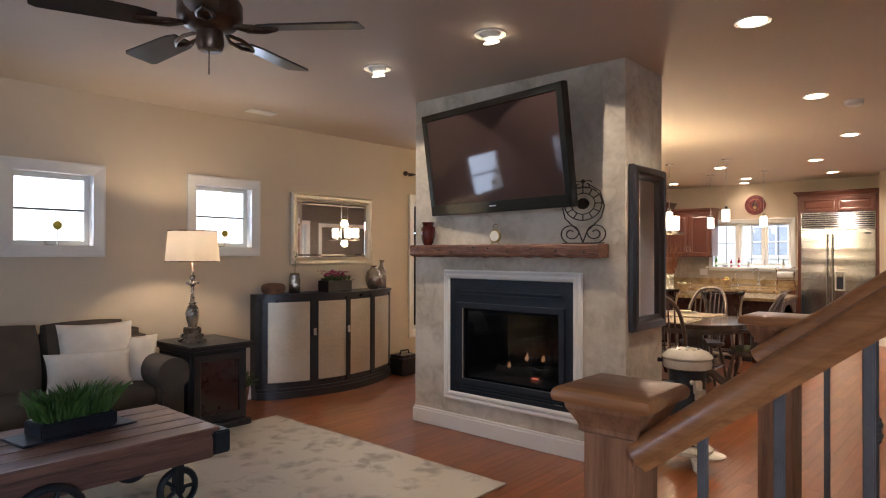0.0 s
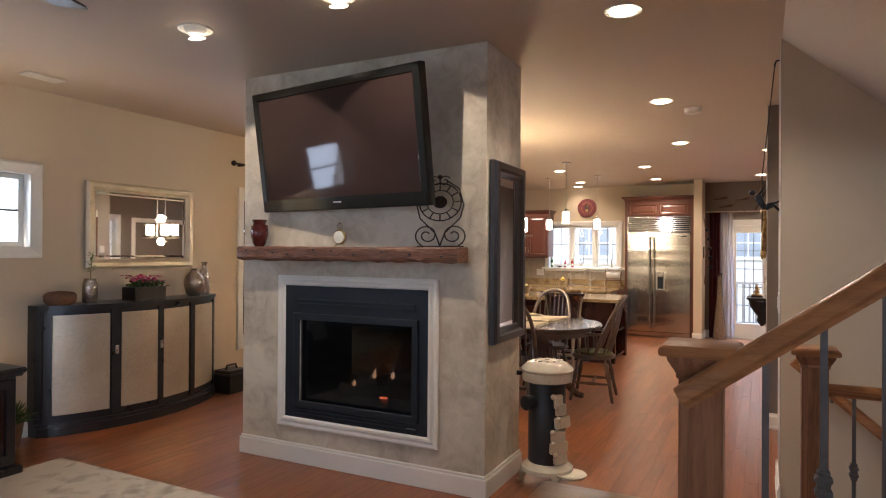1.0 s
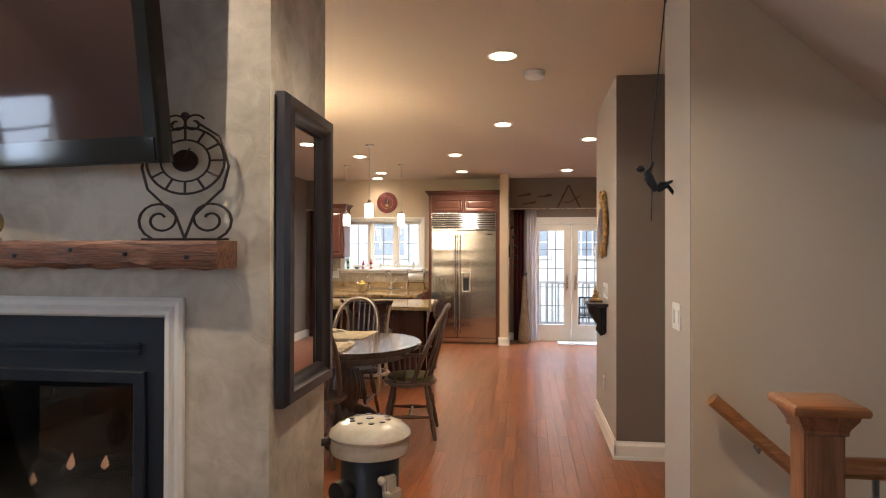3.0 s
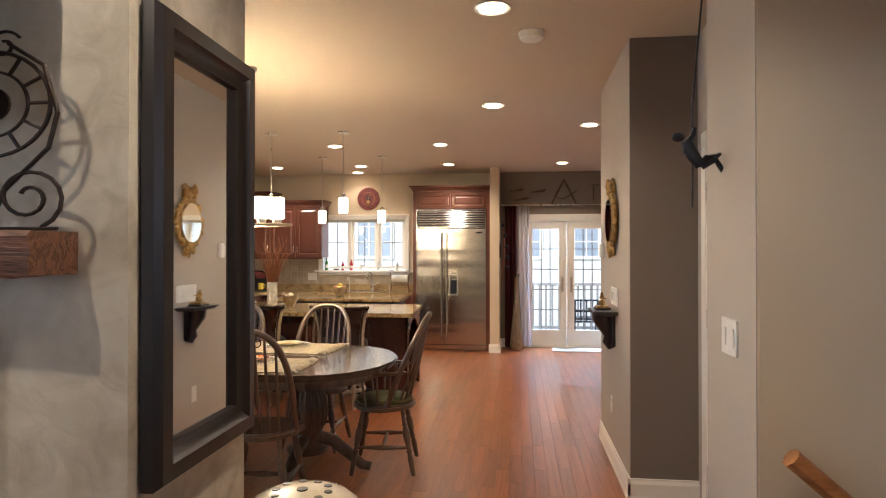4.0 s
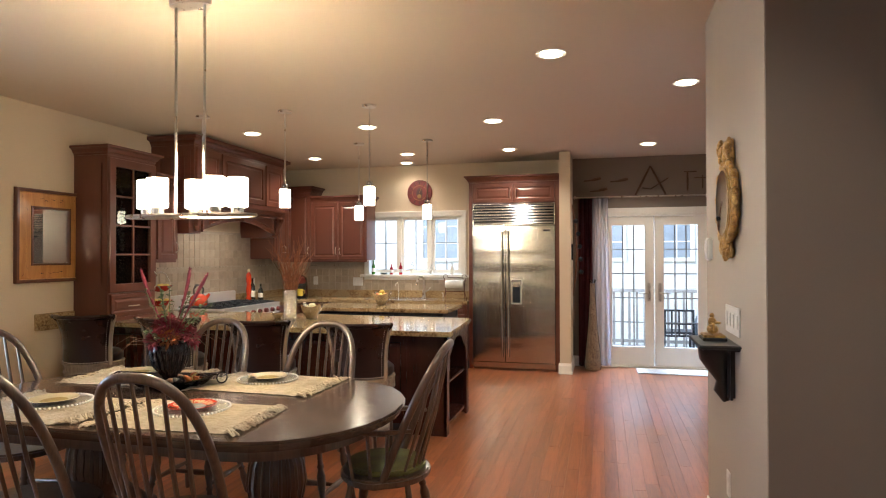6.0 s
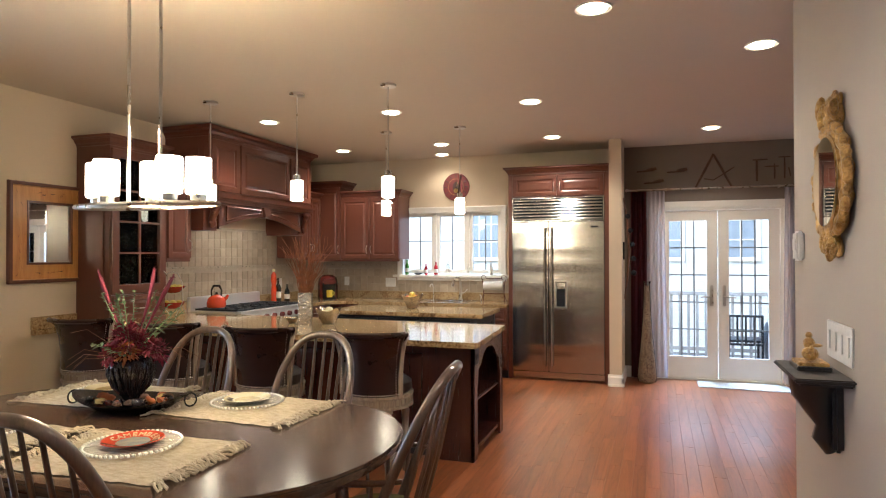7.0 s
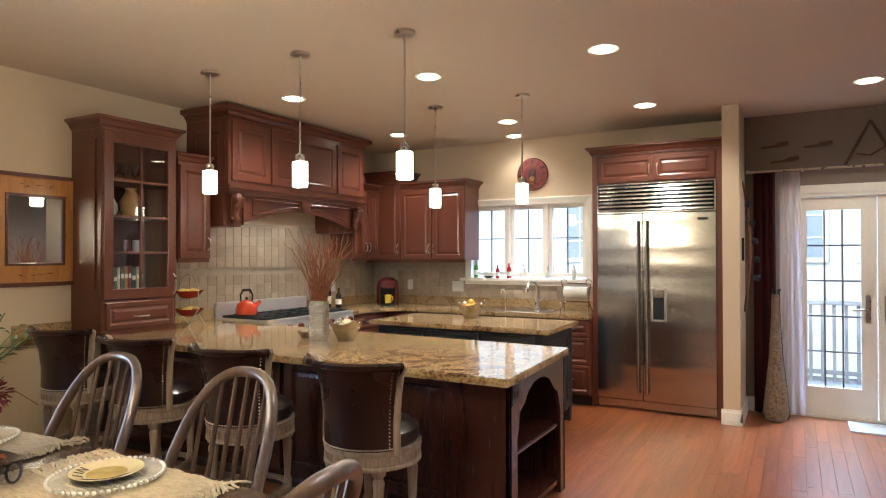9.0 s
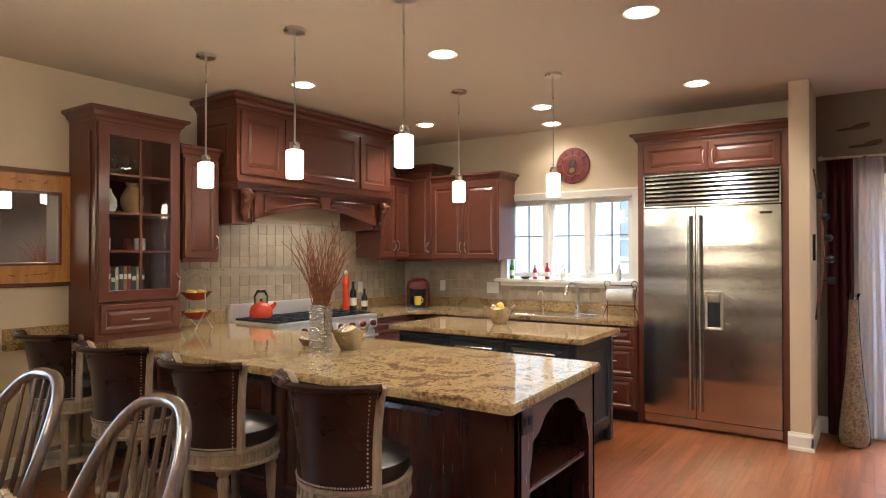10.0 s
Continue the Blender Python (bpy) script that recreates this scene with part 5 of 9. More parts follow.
# gilt cartouche mirror
M_GILT = surf("old_gilt", (0.68, 0.44, 0.16), (0.20, 0.10, 0.03), rough=0.36, metal=0.7, scale=22, fine=80, bump=0.9, dist=0.012)
gm = thing("gilt_mirror", "slim oval mirror in a carved antique gilt frame", "mirror", Matrix.Translation((-0.22, 7.70, 1.685)) @ TO_MX @ Matrix.Diagonal((0.86, 0.9, 0.84, 1)))
n = 36
oval = lambda a, b: [(a * math.cos(2 * math.pi * k / n), 0.0, b * math.sin(2 * math.pi * k / n)) for k in range(n)]
part("frame", T([(x, -0.022, z) for x, y, z in oval(0.200, 0.200)], [0.020 + 0.006 * math.sin(k * 1.9) for k in range(n)], 8, closed=True), M_GILT, gm, smooth=60)
bm = bmesh.new()
rng = random.Random(4)
for cz, spread_, cnt in ((0.245, 0.105, 44), (-0.215, 0.085, 26)):
    for i in range(cnt):
        scroll = ball(rng.uniform(0.014, 0.028), pose(rng.uniform(-spread_, spread_), -rng.uniform(0.012, 0.04), cz + rng.uniform(-0.06, 0.06), 0, rng.uniform(-60, 60), 0) @ Matrix.Diagonal((0.7, 0.7, 1.9, 1)), 8, 6)
        part("scroll", scroll, M_GILT, gm, smooth=60)
for i in range(40):
    a = rng.uniform(0, 6.283)
    leaf = ball(rng.uniform(0.012, 0.022), pose(0.235 * math.cos(a), -0.03, 0.215 * math.sin(a), 0, 90 - math.degrees(a), 0) @ Matrix.Diagonal((1.7, 0.9, 1.0, 1)), 7, 5)
    part("carved_leaf", leaf, M_GILT, gm, smooth=60)
part("mirror_glass", X([(0.170 * math.cos(2 * math.pi * k / n), 0.172 * math.sin(2 * math.pi * k / n)) for k in range(n)], 0, 0.004, m=pose(0, -0.046, 0, 90, 0, 0)), M_MIRROR, gm, "old mirror glass")

part("backing", X([(0.180 * math.cos(2 * math.pi * k / n), 0.182 * math.sin(2 * math.pi * k / n)) for k in range(n)], 0, 0.044, m=pose(0, 0, 0, 90, 0, 0)), M_GILT, gm, "gilt backing board")

# bracket shelf with small figurine
bs = thing("bracket_shelf", "small black carved wall bracket shelf", "shelf", Matrix.Translation((-0.22, 7.71, 1.045)) @ TO_MX)
part("top", B((-0.185, 0.185, -0.165, 0, 0.012, 0.026), (-0.165, 0.165, -0.15, 0, 0.0, 0.012), bevel=0.004), M_BLACK, bs)
bm = T([(0, -0.075, -0.01), (0, -0.08, -0.05), (0, -0.06, -0.10), (0, -0.045, -0.15), (0, -0.05, -0.19), (0, -0.03, -0.24)], [0.075, 0.062, 0.045, 0.028, 0.034, 0.016], 10)
J(bm, B((-0.05, 0.05, -0.03, 0, -0.23, 0.0), bevel=0.01))
part("corbel", bm, M_BLACK, bs, smooth=50)
bk = thing("small_books", "small dark books on the bracket shelf", "book", Matrix.Translation((-0.30, 7.74, 1.0715)))
part("book", B((-0.05, 0.05, -0.07, 0.06, 0, 0.014), bevel=0.002), M_BLACK, bk)
part("book", B((-0.045, 0.045, -0.06, 0.05, 0.0142, 0.026), bevel=0.002), M_GILT, bk)
fg = bmesh.new()
for r, x, y, z, sx, sz in ((0.026, 0, 0, 0.022, 1, 0.9), (0.018, 0.0, 0.012, 0.055, 1, 1.2), (0.011, 0.0, 0.014, 0.082, 1, 1), (0.009, 0.0, -0.025, 0.035, 1, 2.0), (0.008, 0.02, 0.0, 0.05, 2.2, 0.8)):
    J(fg, ball(r, pose(x, y, z) @ Matrix.Diagonal((sx, 1, sz, 1)), 10, 7))
ob = tagged(part("figurine", fg, M_GILT, None, "", 60), "small bronze figurine on the bracket shelf", "figurine")
ob.location = (-0.30, 7.74, 1.0975)

# climbing figure on a cord, one plain shape
cf = bmesh.new()
for pts, r in (([(0.0, -0.02, 0.02), (0.02, -0.035, -0.05), (0.05, -0.03, -0.10)], [0.034, 0.036, 0.03]),
               ([(0.05, -0.03, -0.10), (0.10, -0.045, -0.07), (0.13, -0.02, -0.11), (0.14, 0.0, -0.12)], [0.026, 0.022, 0.016, 0.012]),
               ([(0.05, -0.03, -0.10), (0.07, -0.05, -0.06), (0.11, -0.02, -0.05), (0.13, 0.0, -0.035)], [0.026, 0.022, 0.016, 0.012]),
               ([(0.0, -0.02, 0.02), (0.02, -0.03, 0.05), (0.03, -0.02, 0.09)], [0.018, 0.014, 0.012]),
               ([(0.0, -0.02, 0.02), (-0.01, -0.03, -0.03), (0.03, -0.03, -0.02)], [0.018, 0.014, 0.012])):
    J(cf, T(pts, [q * 0.72 for q in r], 10))
J(cf, ball(0.025, pose(-0.035, -0.03, 0.045), 12, 8))
ob = tagged(part("climber_figure", cf, M_BLACKMETAL, None, "", 60), "small dark bronze climbing statue hanging on a cord", "statue")
ob.matrix_world = Matrix.Translation((-0.285, 5.60, 1.835)) @ Matrix.Diagonal((0.9, 0.9, 0.72, 1))
cd = thing("hanging_cord", "dark twisted cord hanging from a wall hook", "cord", pose(-0.262, 5.60, 1.62))
part("cord", T([(0, 0, 0), (0.003, 0.002, 0.15), (0, 0, 0.35), (0.07, 0.03, 1.06)], 0.0035, 6), M_BLACKMETAL, cd)
part("hook", T([(0.112, 0.03, 1.09), (0.08, 0.03, 1.09), (0.07, 0.03, 1.07), (0.072, 0.03, 1.055)], 0.006, 6), M_BLACKMETAL, cd)

# ---- parlour stove ----
M_CREAM = surf("cream_enamel", (0.66, 0.60, 0.48), (0.52, 0.45, 0.33), rough=0.22, scale=9, fine=50, bump=0.05, coat=0.4)
M_STOVE = surf("stove_blue_black", (0.022, 0.027, 0.032), (0.014, 0.017, 0.02), rough=0.4, scale=9, fine=90, bump=0.08)
sv = thing("parlour_stove", "small antique cylindrical stove with cream enamel lid and base", "stove", pose(-1.48, 4.98, 0))
part("barrel", L([(0.115, 0.15), (0.118, 0.16), (0.118, 0.655), (0.115, 0.66)], 32), M_STOVE, sv, smooth=40)
lid = part("lid", L([(0.13, 0.655), (0.155, 0.665), (0.16, 0.69), (0.155, 0.72), (0.165, 0.735), (0.160, 0.75), (0.13, 0.775), (0.09, 0.79), (0.04, 0.795)], 32), M_CREAM, sv, "cream enamel pierced lid", smooth=40)
for k in range(10):
    a = 2 * math.pi * k / 10
    part("lid_hole", L([(0.012, 0), (0.012, 0.004)], 10, m=pose(0.075 * math.cos(a), 0.075 * math.sin(a), 0.790)), M_BLACK, lid)
part("lid_hole", L([(0.016, 0), (0.016, 0.004)], 10, m=pose(0, 0, 0.794)), M_BLACK, lid)
part("base_ring", L([(0.14, 0.09), (0.165, 0.10), (0.165, 0.125), (0.13, 0.15), (0.12, 0.155)], 32), M_CREAM, sv, "cream enamel base", smooth=40)
for k in range(3):
    a = 2 * math.pi * k / 3 - 0.9
    part("foot", T([(0.12 * math.cos(a), 0.12 * math.sin(a), 0.10), (0.16 * math.cos(a), 0.16 * math.sin(a), 0.06), (0.16 * math.cos(a), 0.16 * math.sin(a), 0.015), (0.19 * math.cos(a), 0.19 * math.sin(a), 0.012)], [0.028, 0.024, 0.018, 0.012], 8), M_CREAM, sv, smooth=50)
part("ash_plate", L([(0.03, 0.095), (0.09, 0.10), (0.10, 0.115), (0.08, 0.108), (0.02, 0.105)], 24, m=pose(0.17, -0.06, 0)), M_CREAM, sv, smooth=50)
bm = bmesh.new()
rng = random.Random(9)
for z, ln in ((0.20, 0.10), (0.27, 0.13), (0.34, 0.10), (0.42, 0.13), (0.50, 0.08), (0.56, 0.06)):
    a = -0.55 + rng.uniform(-0.15, 0.15)
    part("hinge_plate", J(bmesh.new(), B((-0.012, 0.016, -ln / 2, ln / 2, -0.036, 0.036), bevel=0.007), pose(0.125 * math.cos(a), 0.125 * math.sin(a), z, 0, rng.uniform(-8, 8), math.degrees(a))), M_CREAM, sv, smooth=40)
    part("latch_knob", J(bmesh.new(), ball(0.018, pose(0.138 * math.cos(a - 0.3), 0.138 * math.sin(a - 0.3), z + 0.025), 8, 6)), M_CREAM, sv, smooth=40)
part("flue_collar", L([(0.045, 0), (0.045, 0.07), (0.038, 0.072)], 20, m=pose(-0.06, -0.085, 0.535, 90, 0, -30)), M_STOVE, sv, smooth=40)
part("side_knob", T([(-0.10, -0.02, 0.70), (-0.19, -0.04, 0.70)], [0.008, 0.016], 8), M_BLACKMETAL, sv)

# ---- dining table ----
TX, TY, TZ = -2.82, 7.415, 0.75
tbl = thing("dining_table", "dark brown oval pedestal dining table with glossy top", "table", pose(TX, TY, 0))


def oval_end(hx, hy, n=14):
    """A long table outline: straight sides and half-round ends."""
    r = hy
    pts = []
    for k in range(n + 1):
        a = -math.pi / 2 + math.pi * k / n
        pts.append((hx - r * 0.80 + r * 0.80 * math.cos(a), r * math.sin(a)))
    for k in range(n + 1):
        a = math.pi / 2 + math.pi * k / n
        pts.append((-hx + r * 0.80 + r * 0.80 * math.cos(a), r * math.sin(a)))
    return pts


part("tabletop", X(oval_end(1.13, 0.63), 0.722, TZ, bevel=0.010), M_TABLE, tbl, "dark polished oval top")
part("edge_mould", X(oval_end(1.115, 0.615), 0.708, 0.722), M_TABLE, tbl)
part("apron", X(oval_end(1.02, 0.54), 0.645, 0.708), M_CHAIR, tbl)
for s in (-1, 1):
    px = s * 0.52
    bm = L([(0.13, 0.12), (0.14, 0.15), (0.10, 0.18), (0.085, 0.22), (0.12, 0.30), (0.135, 0.38), (0.125, 0.47), (0.09, 0.55), (0.085, 0.60), (0.16, 0.62), (0.17, 0.645)], 24, m=Matrix.Translation((px, 0, 0)))
    pd = part("pedestal", bm, M_CHAIR, tbl, "turned dark pedestal", smooth=45)
    for k in range(20):
        a = 2 * math.pi * k / 20
        part("reed", T([(px + 0.118 * math.cos(a), 0.118 * math.sin(a), 0.30), (px + 0.134 * math.cos(a), 0.134 * math.sin(a), 0.38), (px + 0.124 * math.cos(a), 0.124 * math.sin(a), 0.47), (px + 0.095 * math.cos(a), 0.095 * math.sin(a), 0.54)], 0.010, 5), M_CHAIR, pd)
    for a in (90, 270, 0 if s > 0 else 180):
        c, d = math.cos(radians(a)), math.sin(radians(a))
        pts = [(px + c * r, d * r, z) for r, z in ((0.08, 0.22), (0.18, 0.20), (0.30, 0.11), (0.38, 0.045), (0.44, 0.035))]
        part("foot", T(pts, [0.045, 0.045, 0.04, 0.035, 0.028], 8), M_CHAIR, tbl, smooth=50)

# ---- Windsor chairs ----
def leg_profile(h):
    return [(0.012, 0.0), (0.015, 0.02), (0.019, h * 0.25), (0.014, h * 0.34), (0.021, h * 0.37), (0.014, h * 0.40), (0.024, h * 0.58), (0.024, h * 0.66), (0.014, h * 0.74), (0.020, h * 0.77), (0.015, h * 0.80), (0.013, h)]


def bar(a, b, prof, n=10):
    """A turned bar from a to b; prof of (radius, share of the length)."""
    a, b = Vector(a), Vector(b)
    d = b - a
    m = Matrix.Translation(a) @ d.to_track_quat("Z", "Y").to_matrix().to_4x4()
    return L([(r, t * d.length) for r, t in prof], n, m=m)


def windsor(m, arms=False, label="dark bow-back Windsor dining chair with spindles"):
    """The sitter faces -y; the bow stands at +y."""
    t = thing("dining_chair", label, "chair", m, "chairs round the dining table")
    sz = 0.455
    out = []
    for k in range(28):
        a = 2 * math.pi * k / 28
        r = 0.235 * (1 + 0.05 * math.cos(2 * a))
        x, y = r * math.cos(a), r * 0.95 * math.sin(a)
        if y > 0:
            x *= 0.92
        out.append((x, y))
    seat = X(out, sz - 0.038, sz, bevel=0.010)
    part("seat", seat, M_CHAIR, t, "saddle-shaped seat")
    feet = {}
    for sx in (-1, 1):
        for sy, fy in ((-1, -0.20), (1, 0.21)):
            top = Vector((sx * 0.14, sy * 0.13, sz - 0.035))
            ft = Vector((sx * 0.205, fy, 0.0))
            h = (top - ft).length
            prof = [(r, z / h) for r, z in leg_profile(h)]
            part("leg", bar(ft, top, prof), M_CHAIR, t, smooth=50)
            feet[sx, sy] = ft.lerp(top, 0.42)
    st_ = [(0.009, 0), (0.013, 0.3), (0.018, 0.5), (0.013, 0.7), (0.009, 1)]
    mids = []
    for sx in (-1, 1):
        part("stretcher", bar(feet[sx, -1], feet[sx, 1], st_), M_CHAIR, t, smooth=50)
        mids.append(feet[sx, -1].lerp(feet[sx, 1], 0.5))
    part("stretcher", bar(mids[0], mids[1], st_), M_CHAIR, t, smooth=50)
    lean = 0.24
    H = 0.595
    bow_pts = []
    for k in range(33):
        a = math.pi * k / 32
        x = 0.232 * math.copysign(abs(math.cos(a)) ** 0.75, math.cos(a))
        z = H * math.sin(a) ** 0.62
        bow_pts.append((x * (1.0 - 0.12 * (1 - z / H)), 0.165 + lean * z - 0.10 * (x / 0.2) ** 2 * (1 - 0.6 * z / H), sz - 0.01 + z))
    part("bow", T(bow_pts, 0.019, 10), M_CHAIR, t, "steam-bent bow", smooth=50)
    for k in range(7):
        u = -0.150 + 0.050 * k
        z = H * (1 - (abs(u) / 0.232) ** (1 / 0.75 * 2)) ** 0.31
        ztop = max(0.4, z - 0.012)
        yb, yt = 0.165 - 0.10 * (u / 0.2) ** 2, 0.165 + lean * ztop - 0.10 * (u * 1.1 / 0.2) ** 2 * (1 - 0.6 * ztop / H)
        part("spindle", T([(u * 0.9, yb, sz - 0.01), (u * 0.98, (yb + yt) / 2 + 0.004, sz + ztop * 0.45), (u * 1.06, yt, sz + ztop - 0.01)], [0.007, 0.0095, 0.007], 7), M_CHAIR, t, smooth=50)
    if arms:
        for sx in (-1, 1):
            part("arm", T([(sx * 0.200, 0.16, sz + 0.22), (sx * 0.235, 0.05, sz + 0.215), (sx * 0.245, -0.08, sz + 0.215), (sx * 0.235, -0.16, sz + 0.212)], [0.013, 0.018, 0.02, 0.018], 8, flat=0.6), M_CHAIR, t, smooth=50)
            for y in (-0.13, -0.03, 0.06):
                part("arm_spindle", T([(sx * 0.205, y * 0.8, sz - 0.01), (sx * 0.24, y, sz + 0.21)], [0.008, 0.008], 7), M_CHAIR, t, smooth=50)
    return t


c1 = windsor(pose(-2.41, 7.95, 0))
copy_thing(c1, pose(-3.11, 7.95, 0, 0, 0, 3))
copy_thing(c1, pose(-2.36, 6.80, 0, 0, 0, 184))
copy_thing(c1, pose(-3.04, 6.80, 0, 0, 0, 178))
copy_thing(c1, pose(-3.80, 7.44, 0, 0, 0, 90))
windsor(pose(-1.79, 7.54, 0, 0, 0, -84), True, "dark bow-back Windsor armchair with green seat pad")
M_GREENPAD = surf("olive_cushion", (0.16, 0.16, 0.05), (0.07, 0.06, 0.025), rough=0.85, scale=9, fine=120, bump=0.4)
pad = thing("seat_pad", "olive green patterned seat pad on the armchair", "cushion", pose(-1.79, 7.54, 0.457))
part("pad", X([(0.19 * math.cos(2 * math.pi * k / 24), 0.19 * math.sin(2 * math.pi * k / 24)) for k in range(24)], 0, 0.025, bevel=0.008), M_GREENPAD, pad)

# ---- place settings ----
M_MAT = surf("cream_cotton_weave", (0.62, 0.54, 0.41), (0.40, 0.33, 0.22), rough=0.95, scale=30, fine=160, bump=0.8, stretch=(1, 6, 1), dist=0.004)
M_CHARGER = surf("clear_charger", (0.78, 0.77, 0.72), (0.70, 0.69, 0.64), rough=0.12, scale=20, fine=60, bump=0.0)
M_CHARGER.node_tree.nodes["Principled BSDF"].inputs["Alpha"].default_value = 0.38
M_BEAD = surf("clear_glass_bead", (0.74, 0.72, 0.66), (0.60, 0.58, 0.52), rough=0.08, scale=20, fine=60, bump=0.0)
M_PLATEY = surf("ochre_plate_glaze", (0.50, 0.40, 0.16), (0.36, 0.27, 0.10), rough=0.15, scale=14, fine=40, bump=0.0)
M_PLATER = surf("red_plate_glaze", (0.42, 0.06, 0.025), (0.34, 0.045, 0.02), rough=0.15, scale=14, fine=40, bump=0.0)
M_PLATEB = surf("slate_plate_art", (0.14, 0.17, 0.20), (0.30, 0.28, 0.20), rough=0.18, scale=26, fine=60, bump=0.0)
M_PLATEW = surf("cream_plate_glaze", (0.66, 0.58, 0.38), (0.58, 0.50, 0.30), rough=0.15, scale=9, fine=40, bump=0.0)
M_INK = surf("dark_lettering", (0.05, 0.03, 0.02), rough=0.4)


def letters(text, size, depth=0.0008):
    """Letter meshes with their widths, from the built-in font."""
    out = []
    for ch in text:
        cu = bpy.data.curves.new("letter", "FONT")
        cu.body, cu.size, cu.extrude, cu.align_x = ch, size, depth, "CENTER"
        tmp = bpy.data.objects.new("letter", cu)
        scene.collection.objects.link(tmp)
        dg = bpy.context.evaluated_depsgraph_get()
        me = bpy.data.meshes.new_from_object(tmp.evaluated_get(dg))
        bpy.data.objects.remove(tmp)
        bm = bmesh.new()
        bm.from_mesh(me)
        bpy.data.meshes.remove(me)
        out.append(bm)
    return out


def arc_text(text, size, r, z, start, step):
    bm = bmesh.new()
    for k, lt in enumerate(letters(text, size)):
        a = start - step * k
        J(bm, lt, pose(r * math.cos(radians(a)), r * math.sin(radians(a)), z, 0, 0, a - 90) @ Matrix.Rotation(radians(16.7), 4, "X"))
    return bm


def placemat(x, y, yaw, seed):
    rng = random.Random(seed)
    t = thing("placemat", "fringed cream woven cotton placemat on the table", "placemat", pose(x, y, TZ + 0.001, 0, 0, yaw), "placemats")
    bm = bmesh.new()
    nx, ny = 46, 36
    vs = [[bm.verts.new((-0.29 + 0.58 * i / nx + 0.008 * math.sin(j * 0.9), -0.225 + 0.45 * j / ny + 0.003 * math.sin(i * 0.7), 0.001 + 0.0105 * (j % 2) + rng.uniform(0, 0.0018))) for j in range(ny + 1)] for i in range(nx + 1)]
    for i in range(nx):
        for j in range(ny):
            bm.faces.new((vs[i][j], vs[i + 1][j], vs[i + 1][j + 1], vs[i][j + 1]))
    part("weave", bm, M_MAT, t)
    bm = bmesh.new()
    for k in range(150):
        s = 1 if k % 2 else -1
        yy = -0.225 + 0.45 * (k // 2) / 74
        p = [(s * 0.283, yy, 0.005)]
        ang = 0.6 * math.sin(yy * 31 + seed) + rng.uniform(-0.4, 0.4)
        for q in range(4):
            p.append((p[-1][0] + s * rng.uniform(0.012, 0.021), p[-1][1] + 0.018 * math.sin(ang + rng.uniform(-0.6, 0.6)), 0.005 + rng.uniform(0, 0.014) * (q < 3)))
        T(p, [0.0038, 0.0045, 0.005, 0.0045, 0.003], 5, bm)
    part("fringe", bm, M_MAT, t, "knotted cotton fringe")["kind"] = "stuff"
    return t


def plates(x, y, yaw, ring_mat, face_mat, text, ink, size, r, start, step):
    c = thing("glass_charger", "clear glass charger plate with beaded rim", "plate", pose(x, y, TZ + 0.0105, 0, 0, yaw), "charger plates")
    part("disc", L([(0.10, 0.0), (0.155, 0.006), (0.163, 0.010), (0.150, 0.010), (0.10, 0.005)], 48), M_CHARGER, c, smooth=40)
    bm = bmesh.new()
    for k in range(56):
        a = 2 * math.pi * k / 56
        J(bm, ball(0.0065, pose(0.163 * math.cos(a), 0.163 * math.sin(a), 0.011), 6, 5))
    part("beaded_rim", bm, M_BEAD, c)
    p = thing("salad_plate", "small printed cheese-label plate on a glass charger", "plate", pose(x, y, TZ + 0.0215, 0, 0, yaw), "printed plates")
    part("plate", L([(0.05, 0.0), (0.06, 0.001), (0.095, 0.012), (0.106, 0.016), (0.104, 0.018), (0.092, 0.0145), (0.062, 0.0055), (0.001, 0.005)], 40), ring_mat, p, "printed rim", smooth=40)
    part("printed_centre", L([(0.058, 0.0056), (0.058, 0.0062)], 36), face_mat, p, "printed picture in the middle")
    if text:
        part("lettering", arc_text(text, size, r, 0.0078, start, step), ink, p, "lettering reading " + text)
    return p


for i, (x, y, yw) in enumerate(((-2.53, 7.09, 3), (-2.55, 7.80, -2), (-3.38, 7.80, 3), (-3.28, 7.07, -3))):
    placemat(x, y, yw, 30 + i)
plates(-2.58, 7.16, 20, M_PLATER, M_PLATEB, "CAMEMBERT", M_PLATEW, 0.036, 0.065, 170, 20)
plates(-2.60, 7.86, 200, M_PLATEW, M_PLATEY, "EXTRA-FIN", M_INK, 0.040, 0.066, 165, 20)
plates(-3.42, 7.84, 200, M_PLATEW, M_PLATEY, "", M_INK, 0.03, 0.07, 165, 20)
plates(-3.30, 7.12, 20, M_PLATEW, M_PLATEY, "", M_INK, 0.03, 0.07, 165, 20)

# ---- centrepiece ----
M_DARKBOWL = surf("black_ironstone", (0.018, 0.018, 0.022), rough=0.2, scale=8, fine=60, bump=0.1)
M_URN = surf("dark_wine_glaze", (0.016, 0.010, 0.011), rough=0.15, scale=8, fine=60, bump=0.05)
M_BURG = surf("burgundy_bloom", (0.20, 0.012, 0.035), (0.09, 0.006, 0.016), rough=0.8, scale=25, fine=80, bump=0.3)
M_PLUME = surf("crimson_plume", (0.20, 0.025, 0.05), (0.11, 0.012, 0.03), rough=0.9, scale=30, fine=120, bump=0.5)
M_ORANGE = surf("dried_orange_leaf", (0.35, 0.11, 0.025), (0.20, 0.05, 0.012), rough=0.8, scale=20, fine=60, bump=0.2)
M_SAGE = surf("sage_leaf", (0.12, 0.17, 0.075), (0.05, 0.085, 0.035), rough=0.6, scale=18, fine=60, bump=0.1)
CX, CY = -3.05, 7.62
bo = thing("centre_bowl", "long black shallow bowl with potpourri on the table", "bowl", pose(CX, CY, TZ + 0.0005, 0, 0, 12))
